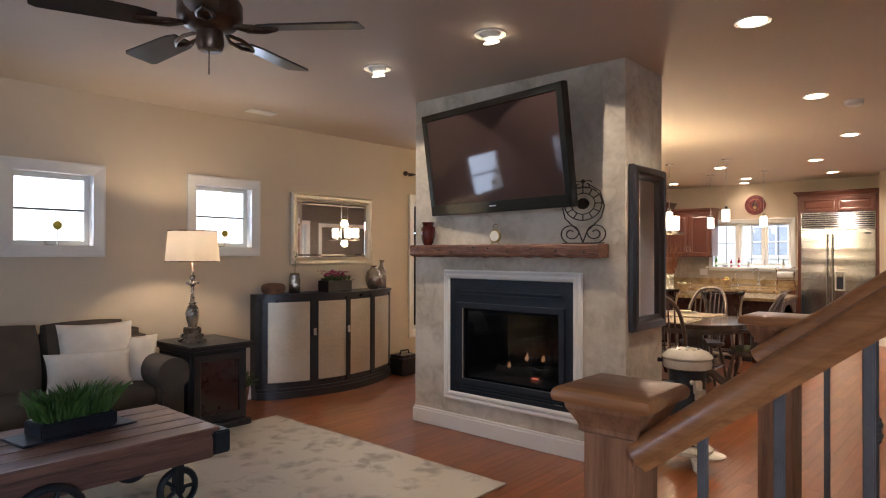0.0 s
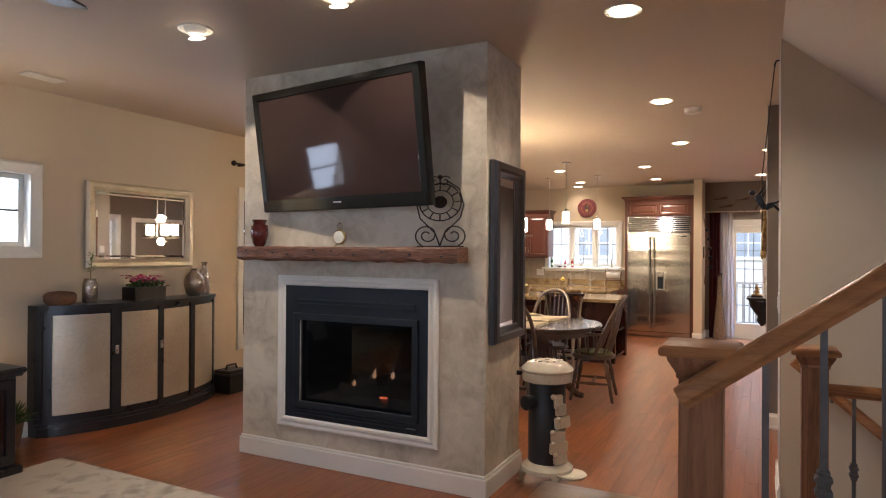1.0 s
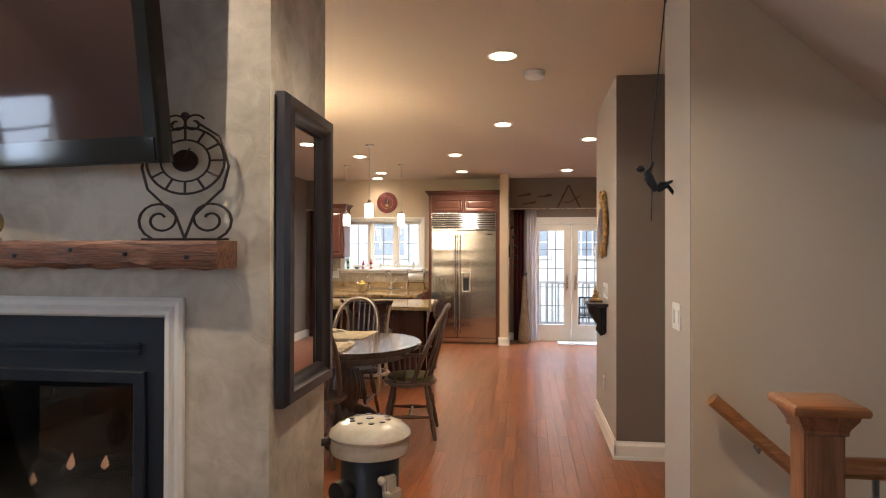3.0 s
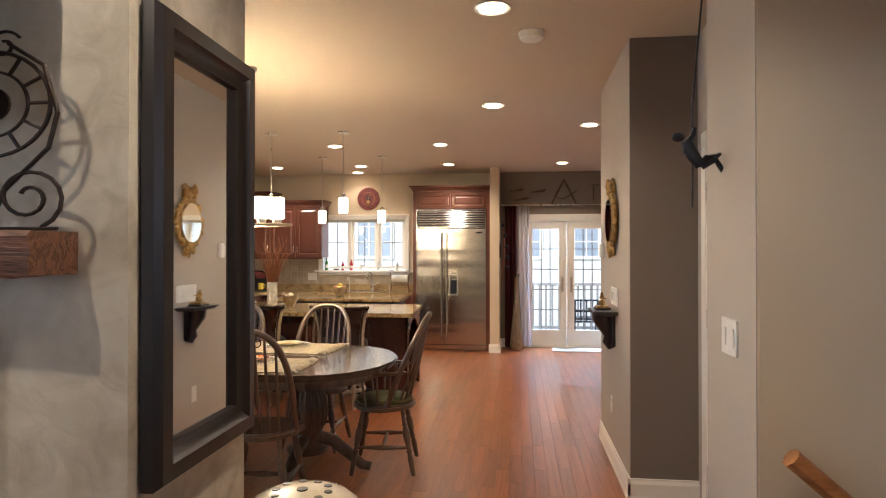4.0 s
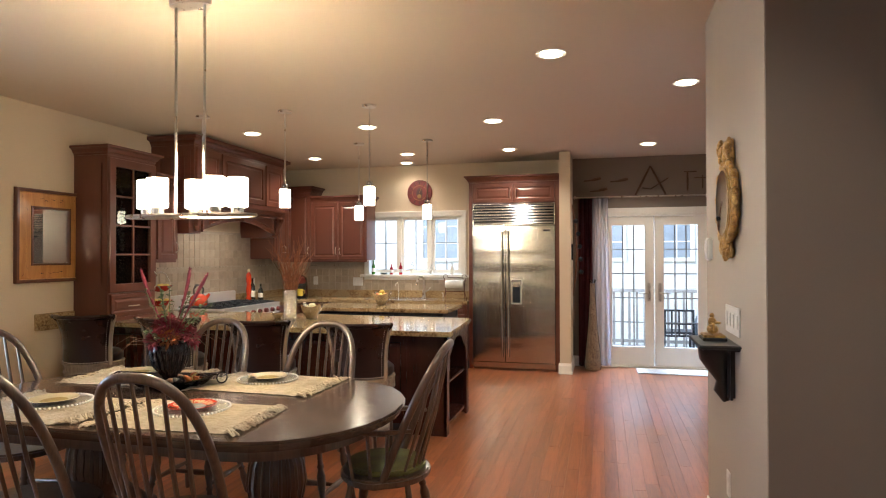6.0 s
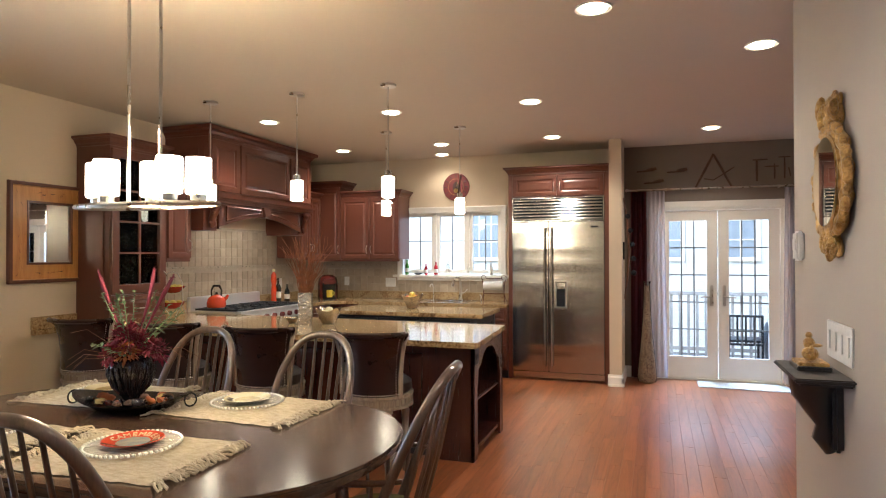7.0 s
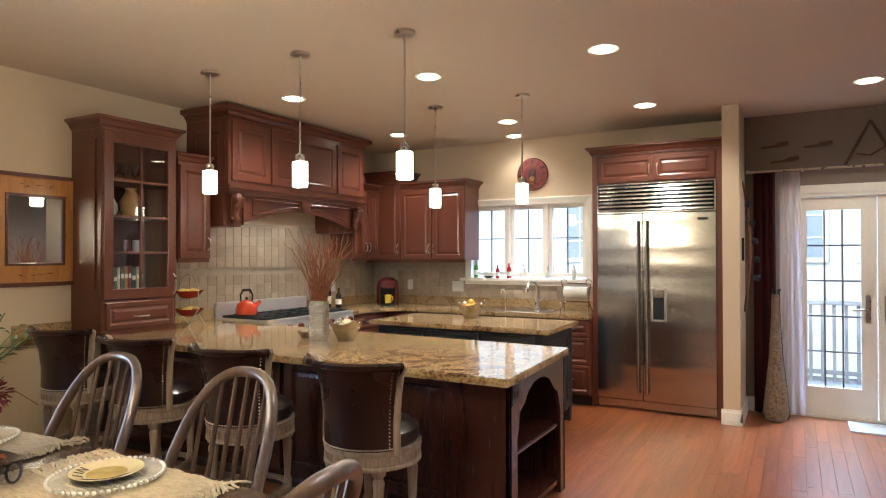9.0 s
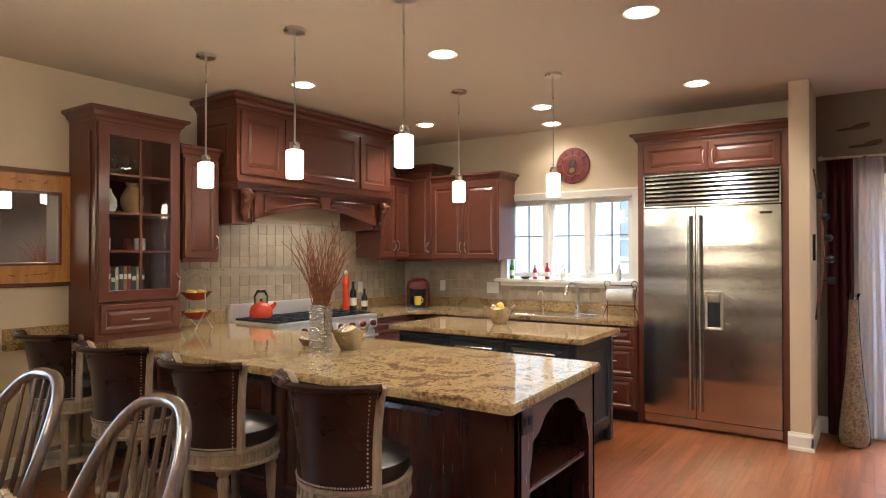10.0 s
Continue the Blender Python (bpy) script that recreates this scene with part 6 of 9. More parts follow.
bm = bmesh.new()
rows_ = []
for r, z in ((0.10, 0.004), (0.16, 0.008), (0.24, 0.045), (0.25, 0.047), (0.23, 0.037), (0.15, 0.016), (0.001, 0.014)):
    rows_.append([bm.verts.new((r * 1.12 * math.cos(2 * math.pi * k / 32), r * 0.66 * math.sin(2 * math.pi * k / 32) * (0.62 + 0.38 * abs(math.sin(2 * math.pi * k / 32))), z * (1.0 + 0.75 * abs(math.cos(2 * math.pi * k / 32)) ** 3 * (r > 0.2)))) for k in range(32)])
for a, b in zip(rows_, rows_[1:]):
    for i in range(32):
        bm.faces.new((a[i], a[(i + 1) % 32], b[(i + 1) % 32], b[i]))
bm.faces.new(rows_[0][::-1])
part("bowl", bm, M_DARKBOWL, bo, smooth=50)
for s in (-1, 1):
    part("ring_handle", T([(s * (0.285 + 0.028 * math.cos(2 * math.pi * k / 16)), 0.008 * math.sin(2 * math.pi * k / 16), 0.052 + 0.028 * math.sin(2 * math.pi * k / 16)) for k in range(16)], 0.004, 6, closed=True), M_DARKBOWL, bo)
rng = random.Random(14)
for i in range(26):
    a, rr = rng.uniform(0, 6.28), rng.uniform(0.10, 0.19)
    bm = ball(rng.uniform(0.014, 0.026), pose(rr * 1.1 * math.cos(a), rr * 0.6 * math.sin(a), 0.045, rng.uniform(0, 90), 0, rng.uniform(0, 180)) @ Matrix.Diagonal((1.5, 1, 0.5, 1)), 8, 6)
    for v_ in bm.verts:
        v_.co += Vector((rng.uniform(-1, 1), rng.uniform(-1, 1), rng.uniform(-1, 1))) * 0.005
    part("potpourri", bm, rng.choice((M_ORANGE, M_BASKET, M_URN, M_REDGLAZE, M_BASKET, M_PLATEY)), bo, smooth=60)
ur = thing("flower_arrangement", "dark urn of burgundy blooms with crimson plumes and sage leaves", "flower arrangement", pose(CX, CY, TZ + 0.0155) @ Matrix.Diagonal((1.08, 1.08, 1.22, 1)))
urn = part("urn", L([(0.045, 0), (0.05, 0.01), (0.032, 0.028), (0.040, 0.045), (0.068, 0.08), (0.086, 0.125), (0.088, 0.16), (0.078, 0.185), (0.084, 0.196), (0.066, 0.19)], 28), M_URN, ur, smooth=50)
for k in range(18):
    a = 2 * math.pi * k / 18
    part("gadroon", T([(r * math.cos(a), r * math.sin(a), z) for r, z in ((0.040, 0.045), (0.068, 0.08), (0.086, 0.125), (0.088, 0.155))], [0.004, 0.010, 0.012, 0.006], 6), M_URN, urn, smooth=60)
for k in range(14):
    a, r = 2 * math.pi * k / 7 + rng.uniform(-0.2, 0.2), rng.uniform(0.07, 0.12) if k < 7 else rng.uniform(0.0, 0.07)
    c = Vector((r * math.cos(a), r * math.sin(a), 0.205 + rng.uniform(-0.01, 0.035) + (0.03 if k > 6 else 0)))
    bm = bmesh.new()
    for q in range(130):
        d = Vector((rng.gauss(0, 1), rng.gauss(0, 1), rng.gauss(0.3, 1))).normalized()
        leaf_patch(bm, c + d * rng.uniform(0.012, 0.036), d, rng.uniform(0.016, 0.028), 0.015, rng, 0.2)
    part("bloom", bm, M_ORANGE if k == 6 else M_BURG, ur)
bm = bmesh.new()
for k in range(13):
    a, el = rng.uniform(0, 6.28), rng.uniform(0.3, 1.2)
    d = Vector((math.cos(a) * math.cos(el), math.sin(a) * math.cos(el), math.sin(el)))
    b0 = Vector((0, 0, 0.18))
    T([b0, b0 + d * 0.15, b0 + d * 0.27], 0.0018, 4, bm)
    for q in range(16):
        at = b0 + d * (0.07 + 0.0125 * q)
        leaf_patch(bm, at, d * 0.5 + Vector((rng.uniform(-1, 1), rng.uniform(-1, 1), rng.uniform(-0.4, 0.6))), rng.uniform(0.018, 0.032), 0.02, rng)
part("foliage", bm, M_SAGE, ur)
for dx, dy, dz in ((-0.13, -0.05, 0.36), (0.09, 0.03, 0.37), (0.20, 0.02, 0.34)):
    pts = [Vector((0, 0, 0.18)).lerp(Vector((dx, dy, 0.18 + dz * 0.9)), t) + Vector((0.03 * math.sin(t * 3.1) * (1 if dx > 0 else -1), 0, 0.045 * math.sin(t * 3.1))) for t in (0, 0.25, 0.5, 0.7, 0.85, 1)]
    fz_ = bmesh.new()
    for q in range(240):
        f = rng.uniform(0.42, 1.0)
        i_ = min(4, sum(f > t for t in (0.25, 0.5, 0.7, 0.85)))
        t0, t1 = (0, 0.25, 0.5, 0.7, 0.85, 1)[i_:i_ + 2]
        at = pts[i_].lerp(pts[i_ + 1], (f - t0) / (t1 - t0))
        leaf_patch(fz_, at, Vector((rng.gauss(0, 1), rng.gauss(0, 1), rng.gauss(0.7, 1))), rng.uniform(0.008, 0.016), 0.003, rng, 0.0)
    part("plume_fuzz", fz_, M_PLUME, ur)["kind"] = "stuff"
    part("plume", T(pts, [0.002, 0.003, 0.007, 0.009, 0.008, 0.003], 8), M_PLUME, ur, "crimson plume", smooth=60)
bm = bmesh.new()
for k in range(26):
    a, el = rng.uniform(0, 6.28), rng.uniform(-0.1, 1.3)
    d = Vector((math.cos(a) * math.cos(el), math.sin(a) * math.cos(el), math.sin(el)))
    b0 = Vector((0, 0, 0.18))
    T([b0, b0 + d * 0.2, b0 + d * 0.27 + Vector((0, 0, -0.05))], 0.0012, 3, bm)
part("dry_grass", bm, M_BASKET, ur)

# ---- chandelier and pendants ----
ch = thing("chandelier", "brushed nickel chandelier with lit opal glass shades on an oval ring", "chandelier", pose(-2.775, 7.41, 0))
part("canopy", X([(0.115 * math.cos(2 * math.pi * k / 28), 0.06 * math.sin(2 * math.pi * k / 28)) for k in range(28)], 2.705, CEIL, bevel=0.004), M_NICKEL, ch)
for x in (-0.082, 0.082):
    part("rod", T([(x, 0, 1.66), (x, 0, 2.71)], 0.007, 8), M_NICKEL, ch)
part("ring", T([(0.36 * math.cos(2 * math.pi * k / 48), 0.10 * math.sin(2 * math.pi * k / 48), 1.655) for k in range(48)], 0.010, 6, closed=True), M_NICKEL, ch)
part("cross_bar", J(T([(-0.355, 0, 1.655), (0.355, 0, 1.655)], 0.008, 6), T([(0, -0.10, 1.655), (0, 0.10, 1.655)], 0.008, 6)), M_NICKEL, ch)
for k in range(5):
    a = 2 * math.pi * (k + 0.3) / 5
    m = Matrix.Translation((0.27 * math.cos(a), 0.065 * math.sin(a), 0))
    part("cup", L([(0.02, 1.655), (0.03, 1.67), (0.032, 1.70)], 16, m=m), M_NICKEL, ch)
    part("shade", L([(0.040, 1.695), (0.050, 1.70), (0.050, 1.838), (0.046, 1.842)], 24, m=m), M_SHADEGLOW, ch, "lit opal glass shade", smooth=40)

# the bulbs: light out of the open tops of the shades and down on the table
for z_, e_ in ((1.93, 52), (1.60, 14)):
    lamp("chandelier_lamp", "POINT", pose(-2.775, 7.41, z_), e_, (1.0, 0.74, 0.38))[1].shadow_soft_size = 0.05


def pendant(x, y, zb, zt):
    t = thing("pendant_light", "lit opal glass pendant light on a thin nickel rod", "pendant light", pose(x, y, 0), "pendant lights")
    part("canopy", L([(0.058, 2.722), (0.062, 2.726), (0.062, CEIL)], 24), M_NICKEL, t)
    part("rod", T([(0, 0, zt + 0.05), (0, 0, 2.725)], 0.0055, 8), M_NICKEL, t)
    part("socket", L([(0.028, zt), (0.028, zt + 0.045), (0.012, zt + 0.05)], 18), M_NICKEL, t)
    part("shade", L([(0.040, zb), (0.048, zb + 0.004), (0.048, zt - 0.004), (0.042, zt)], 24), M_SHADEGLOW, t, "lit opal glass shade", smooth=40)
    return t


for x in (-4.32, -3.49, -2.70):
    pendant(x, 9.716, 1.885, 2.045)
for x in (-3.46, -2.655):
    pendant(x, 11.39, 1.865, 2.025)

# ---- kitchen cabinets ----
def raised_door(t, x0, x1, z0, z1, y, material, handle=None, rail=0.055, name="door"):
    """A raised-panel door on the plane y, facing -y. handle: (x, z, 'v' or 'h')."""
    w, h = x1 - x0, z1 - z0
    cx, cz = (x0 + x1) / 2, (z0 + z1) / 2
    bm = moulded(w, h, [(0, 0.0), (0, 0.018), (0.004, 0.021), (rail - 0.008, 0.021), (rail, 0.012), (rail + 0.008, 0.009), (rail + 0.03, 0.017), (rail + 0.031, 0.017)])
    bm.transform(Matrix.Translation((cx, y, cz)))
    q = rail + 0.03
    if w > 2 * q + 0.01 and h > 2 * q + 0.01:
        J(bm, B((x0 + q, x1 - q, y - 0.017, y, z0 + q, z1 - q)))
    else:
        J(bm, B((x0 + 0.03, x1 - 0.03, y - 0.015, y, z0 + 0.03, z1 - 0.03)))
    d = part(name, bm, material, t)
    if handle:
        hx, hz, o = handle
        ln = 0.055 if o == "v" else 0.065
        pts = [(hx, y - 0.018, hz - ln), (hx, y - 0.048, hz - ln * 0.6), (hx, y - 0.052, hz), (hx, y - 0.048, hz + ln * 0.6), (hx, y - 0.018, hz + ln)]
        if o == "h":
            pts = [(hx + (p[2] - hz), p[1], hz) for p in pts]
        part("handle", T(pts, 0.005, 7), M_NICKEL, d, "curved nickel pull", smooth=50)
    return d


def crown(t, x0, x1, y0, y1, z, material, out=0.055, h=0.085, left=True, right=True):
    """A crown moulding round the front and sides of a cabinet top, front towards -y."""
    prof = [(0.0, 0.0), (0.006, 0.0), (0.006, 0.016), (0.018, 0.026), (0.03, 0.05), (out - 0.008, 0.062), (out, 0.066), (out, h), (0, h)]
    bm = bmesh.new()
    rows_ = []
    for o, dz in prof:
        a, b = (o if left else 0), (o if right else 0)
        rows_.append([bm.verts.new(p) for p in ((x0 - a, y1, z + dz), (x0 - a, y0 - o, z + dz), (x1 + b, y0 - o, z + dz), (x1 + b, y1, z + dz))])
    for a, b in zip(rows_, rows_[1:]):
        for i in range(3):
            bm.faces.new((a[i], a[i + 1], b[i + 1], b[i]))
    bm.faces.new(rows_[-1])
    bmesh.ops.recalc_face_normals(bm, faces=bm.faces[:])
    return part("crown", bm, material, t)


CHZ, CHX = M_CHERRYZ, M_CHERRYX
CT = 0.87

# refrigerator in its cabinet surround
fs = thing("fridge_cabinet", "cherry cabinet surround over the refrigerator", "cabinet", pose(0, 0, 0))
part("side_panel", B((-2.455, -2.408, 12.69, BW, 0, 2.40), bevel=0.002), CHZ, fs)
part("side_panel", B((-1.348, -1.292, 12.69, BW, 0, 2.40), bevel=0.002), CHZ, fs)
part("box", B((-2.408, -1.348, 12.70, BW, 2.13, 2.40)), CHX, fs)
raised_door(fs, -2.40, -1.885, 2.14, 2.375, 12.70, CHX, (-1.915, 2.25, "v"), 0.05)
raised_door(fs, -1.875, -1.355, 2.14, 2.375, 12.70, CHX, (-1.845, 2.25, "v"), 0.05)
crown(fs, -2.455, -1.292, 12.69, BW, 2.40, CHX, right=False)
fr = thing("refrigerator", "wide stainless steel built-in refrigerator with louvred top grille", "refrigerator", pose(0, 0, 0))
part("body", B((-2.405, -1.350, 12.72, BW - 0.01, 0.02, 2.125)), M_BLACKMETAL, fr)
part("door", B((-2.402, -1.983, 12.672, 12.72, 0.10, 1.835), bevel=0.006), M_STEEL, fr, "brushed steel freezer door")
rd = part("door", B((-1.975, -1.353, 12.672, 12.72, 0.10, 1.835), bevel=0.006), M_STEEL, fr, "brushed steel refrigerator door")
part("kick_plate", B((-2.402, -1.353, 12.70, 12.72, 0.02, 0.09), bevel=0.003), M_STEEL, fr)
part("grille_frame", ring(1.05, 0.28, 0.014, 0.05, Matrix.Translation((-1.8775, 12.72, 1.983)), 0.003), M_STEEL, fr)
for k in range(7):
    z = 1.868 + 0.036 * k
    bm = B((-2.385, -1.37, -0.016, 0.016, -0.0105, 0.0105), bevel=0.004)
    bm.transform(Matrix.Translation((0, 12.688, z)) @ Matrix.Rotation(radians(-28), 4, "X"))
    part("louvre", bm, M_STEEL, fr)
for x in (-2.018, -1.940):
    bm = T([(x, 12.625, 0.16), (x, 12.625, 1.77)], 0.013, 12)
    for z in (0.20, 1.73):
        J(bm, T([(x, 12.672, z), (x, 12.625, z)], 0.009, 8))
    part("handle", bm, M_STEEL, fr, "long steel bar handle", smooth=40)
part("dispenser_frame", ring(0.135, 0.31, 0.018, 0.012, Matrix.Translation((-1.838, 12.672, 0.995)), 0.003), M_NICKEL, rd)
part("dispenser_recess", B((-1.888, -1.788, 12.668, 12.674, 0.858, 1.132)), M_BLACKMETAL, rd)
part("dispenser_panel", B((-1.885, -1.791, 12.663, 12.668, 1.06, 1.13), bevel=0.002), M_STEEL, rd)
part("maker_badge", B((-1.50, -1.415, 12.669, 12.672, 1.765, 1.785), bevel=0.001), M_BLACKMETAL, rd)

# wall cabinets
def upper(x0, x1, y0, z0, z1, doors, label, m=None, crown_on=True, depth=0.35, left=True, right=True):
    t = thing("wall_cabinet", label, "cabinet", m if m is not None else pose(0, 0, 0), "wall cabinets")
    part("body", B((x0, x1, y0, y0 + depth, z0, z1), bevel=0.002), CHZ, t)
    w = (x1 - x0) / doors
    for k in range(doors):
        a, b = x0 + w * k + 0.006, x0 + w * (k + 1) - 0.006
        hx = (b - 0.025) if (doors == 1 or k == 0) else (a + 0.025)
        raised_door(t, a, b, z0 + 0.008, z1 - 0.01, y0, CHZ, (hx, z0 + 0.13, "v"))
    part("light_rail", B((x0, x1, y0, y0 + 0.02, z0 - 0.025, z0), bevel=0.003), CHX, t)
    if crown_on:
        crown(t, x0, x1, y0, y0 + depth, z1, CHX, left=left, right=right)
    return t


upper(-5.28, -4.775, 12.87, 1.40, 2.36, 1, "tall single-door cherry wall cabinet in the corner", left=False)
upper(-4.77, -3.935, 12.87, 1.40, 2.215, 2, "double-door cherry wall cabinet beside the window", left=False)
LWM = lambda y: Matrix.Translation((LW, y, 0)) @ TO_X      # local x runs along +y, local -y towards the room
upper(0.0, 0.31, -0.34, 1.42, 2.20, 1, "narrow cherry wall cabinet beside the range hood", LWM(10.05), depth=0.34, right=False)
upper(0.0, 0.50, -0.34, 1.42, 2.20, 2, "short cherry wall cabinet beyond the range hood", LWM(12.34), depth=0.34, left=False)

# glass-front tower
gt = thing("glass_cabinet", "tall cherry display cabinet with glass door standing on the counter", "cabinet", LWM(9.39))
W_, D_ = 0.62, 0.36
part("side", B((0, 0.02, -D_, 0, CT, 2.37)), CHZ, gt)
part("side", B((W_ - 0.02, W_, -D_, 0, CT, 2.37)), CHZ, gt)
part("back", B((0.02, W_ - 0.02, -0.015, -0.004, CT, 2.37)), CHZ, gt)
part("top", B((0.02, W_ - 0.02, -D_, -0.015, 2.35, 2.37)), CHX, gt)
part("bottom", B((0.02, W_ - 0.02, -D_, -0.015, 1.125, 1.145)), CHX, gt)
part("drawer_box", B((0.02, W_ - 0.02, -D_, -0.015, CT, 1.12)), CHX, gt)
raised_door(gt, 0.03, W_ - 0.03, CT + 0.045, 1.11, -D_, CHX, (W_ / 2, 1.0, "h"), 0.04, "drawer")
part("side_moulding", B((-0.012, 0.0, -D_ + 0.05, -0.05, 1.20, 2.30), bevel=0.006), CHZ, gt)
part("plinth", B((-0.006, W_ + 0.006, -D_ - 0.008, 0, CT, CT + 0.035), bevel=0.003), CHX, gt)
gd = part("glass_door", ring(W_ - 0.02, 1.215, 0.075, 0.022, Matrix.Translation((W_ / 2, -D_, 1.74)), 0.004), CHZ, gt)
part("mullion", B((W_ / 2 - 0.009, W_ / 2 + 0.009, -D_ - 0.016, -D_ - 0.002, 1.21, 2.27)), CHZ, gd)
for z in (1.475, 1.74, 2.005):
    part("mullion", B((0.085, W_ - 0.085, -D_ - 0.015, -D_ - 0.002, z - 0.008, z + 0.008)), CHZ, gd)
    part("shelf", B((0.02, W_ - 0.02, -D_ + 0.02, -0.015, z - 0.007, z + 0.007)), CHX, gt)
g = part("pane", B((0.08, W_ - 0.08, -D_ - 0.001, -D_ + 0.003, 1.205, 2.275)), M_GLASS, gd)
g.visible_shadow = False
part("handle", T([(W_ - 0.035, -D_ - 0.02, 1.15), (W_ - 0.035, -D_ - 0.05, 1.18), (W_ - 0.035, -D_ - 0.05, 1.28), (W_ - 0.035, -D_ - 0.02, 1.31)], 0.006, 7), M_NICKEL, gd, smooth=50)
crown(gt, 0, W_, -D_, 0, 2.37, CHX)
M_POT = surf("stoneware_tan", (0.42, 0.26, 0.12), (0.28, 0.16, 0.07), rough=0.35, scale=9, fine=60, bump=0.1)
M_WHITECHINA = surf("white_china", (0.72, 0.70, 0.66), rough=0.2)
M_BOOKS = [surf("book_cloth", c, rough=0.6) for c in ((0.25, 0.04, 0.03), (0.04, 0.10, 0.09), (0.50, 0.42, 0.28), (0.05, 0.05, 0.06), (0.30, 0.16, 0.05))]


def in_tower(name, label, cat, x, z, prof, material, y=-0.17):
    t = thing(name, label, cat, LWM(9.39) @ Matrix.Translation((x, y, z)))
    part("body", L(prof, 20), material, t, smooth=50)
    return t


in_tower("pottery_vase", "tan stoneware vase on a cabinet shelf", "vase", 0.36, 1.748, [(0.04, 0), (0.075, 0.06), (0.08, 0.12), (0.05, 0.18), (0.035, 0.20), (0.045, 0.225), (0.03, 0.22)], M_POT)
in_tower("white_pitcher", "white china vase on a cabinet shelf", "vase", 0.19, 1.748, [(0.035, 0), (0.055, 0.05), (0.05, 0.10), (0.02, 0.15), (0.018, 0.175), (0.01, 0.17)], M_WHITECHINA)
for x in (0.15, 0.23, 0.31, 0.40):
    in_tower("stem_glass", "clear drinking glass on a cabinet shelf", "glass", x, 2.013, [(0.025, 0), (0.004, 0.006), (0.004, 0.05), (0.028, 0.07), (0.033, 0.12), (0.029, 0.15), (0.026, 0.148), (0.028, 0.10), (0.004, 0.068)], M_CLEAR)
for x, mt in ((0.16, M_WHITECHINA), (0.33, M_REDGLAZE), (0.42, M_WHITECHINA)):
    in_tower("mug", "mug on a cabinet shelf", "mug", x, 1.483, [(0.035, 0), (0.038, 0.01), (0.038, 0.09), (0.034, 0.09), (0.033, 0.01)], mt)
rng = random.Random(6)
x = 0.11
for k in range(9):
    w = rng.uniform(0.022, 0.04)
    h = rng.uniform(0.18, 0.24)
    t = thing("book", "cookbook standing on the cabinet's lowest shelf", "book", LWM(9.39) @ Matrix.Translation((x + w / 2, -0.20, 1.146)), "cookbooks")
    part("cover", B((-w / 2, w / 2, -0.08, 0.08, 0, h), bevel=0.003), M_BOOKS[k % 5], t)
    part("spine_band", B((-w / 2 + 0.003, w / 2 - 0.003, -0.0815, -0.08, h * 0.6, h * 0.75)), M_PAPER, t)
    x += w + 0.002

# range hood
hd = thing("range_hood", "large carved cherry range hood with panels and corbels", "range hood", LWM(10.40))
HW, HD = 1.90, 0.52
part("body", B((0, HW, -HD, 0, 2.05, 2.62)), CHX, hd)
for a, b in ((0.03, 0.47), (0.49, 1.41), (1.43, HW - 0.03)):
    raised_door(hd, a, b, 2.09, 2.60, -HD, CHX, None, 0.07, "panel")
raised = moulded(HD - 0.08, 0.46, [(0, 0), (0, 0.008), (0.06, 0.010), (0.075, 0.004), (0.10, 0.008), (0.101, 0.008)])
raised.transform(Matrix.Translation((0, -HD / 2, 2.335)) @ Matrix.Rotation(radians(-90), 4, "Z"))
part("side_panel", raised, CHX, hd)
crown(hd, 0, HW, -HD, 0, 2.62, CHX, 0.07, 0.10)
bm = B((-0.03, HW + 0.03, -HD - 0.05, 0, 2.02, 2.05), (-0.018, HW + 0.018, -HD - 0.035, 0, 2.0, 2.02), (-0.008, HW + 0.008, -HD - 0.02, 0, 1.975, 2.0), bevel=0.006)
part("mantel_mould", bm, CHX, hd)
arch = [(0.20, 1.975), (HW - 0.20, 1.975), (HW - 0.20, 1.72)]
for k in range(21):
    u = k / 20
    arch.append((HW - 0.20 - (HW - 0.40) * u, 1.74 + 0.13 * math.sin(math.pi * u)))
arch.append((0.20, 1.72))
part("arched_valance", X(arch, -0.03, 0.0, m=Matrix.Translation((0, -HD + 0.03, 0)) @ Matrix.Rotation(radians(90), 4, "X")), CHX, hd, "arched cherry valance")
for a, b in ((0.27, 0.86), (1.04, HW - 0.27)):
    bm = bmesh.new()
    pts = []
    for k in range(13):
        x = a + (b - a) * k / 12
        u = (x - 0.2) / (HW - 0.4)
        pts.append((x, -HD - 0.034 + 0.03, 1.78 + 0.13 * math.sin(math.pi * u)))
    pts += [(b, -HD - 0.004, 1.945), (a, -HD - 0.004, 1.945)]
    part("valance_mould", T(pts, 0.009, 6, closed=True), CHX, hd, smooth=40)
part("keystone", X([(-0.05, 1.87), (0.05, 1.87), (0.075, 1.975), (-0.075, 1.975)], 0, 0.03, m=Matrix.Translation((HW / 2, -HD, 0)) @ Matrix.Rotation(radians(90), 4, "X"), bevel=0.004), CHX, hd)
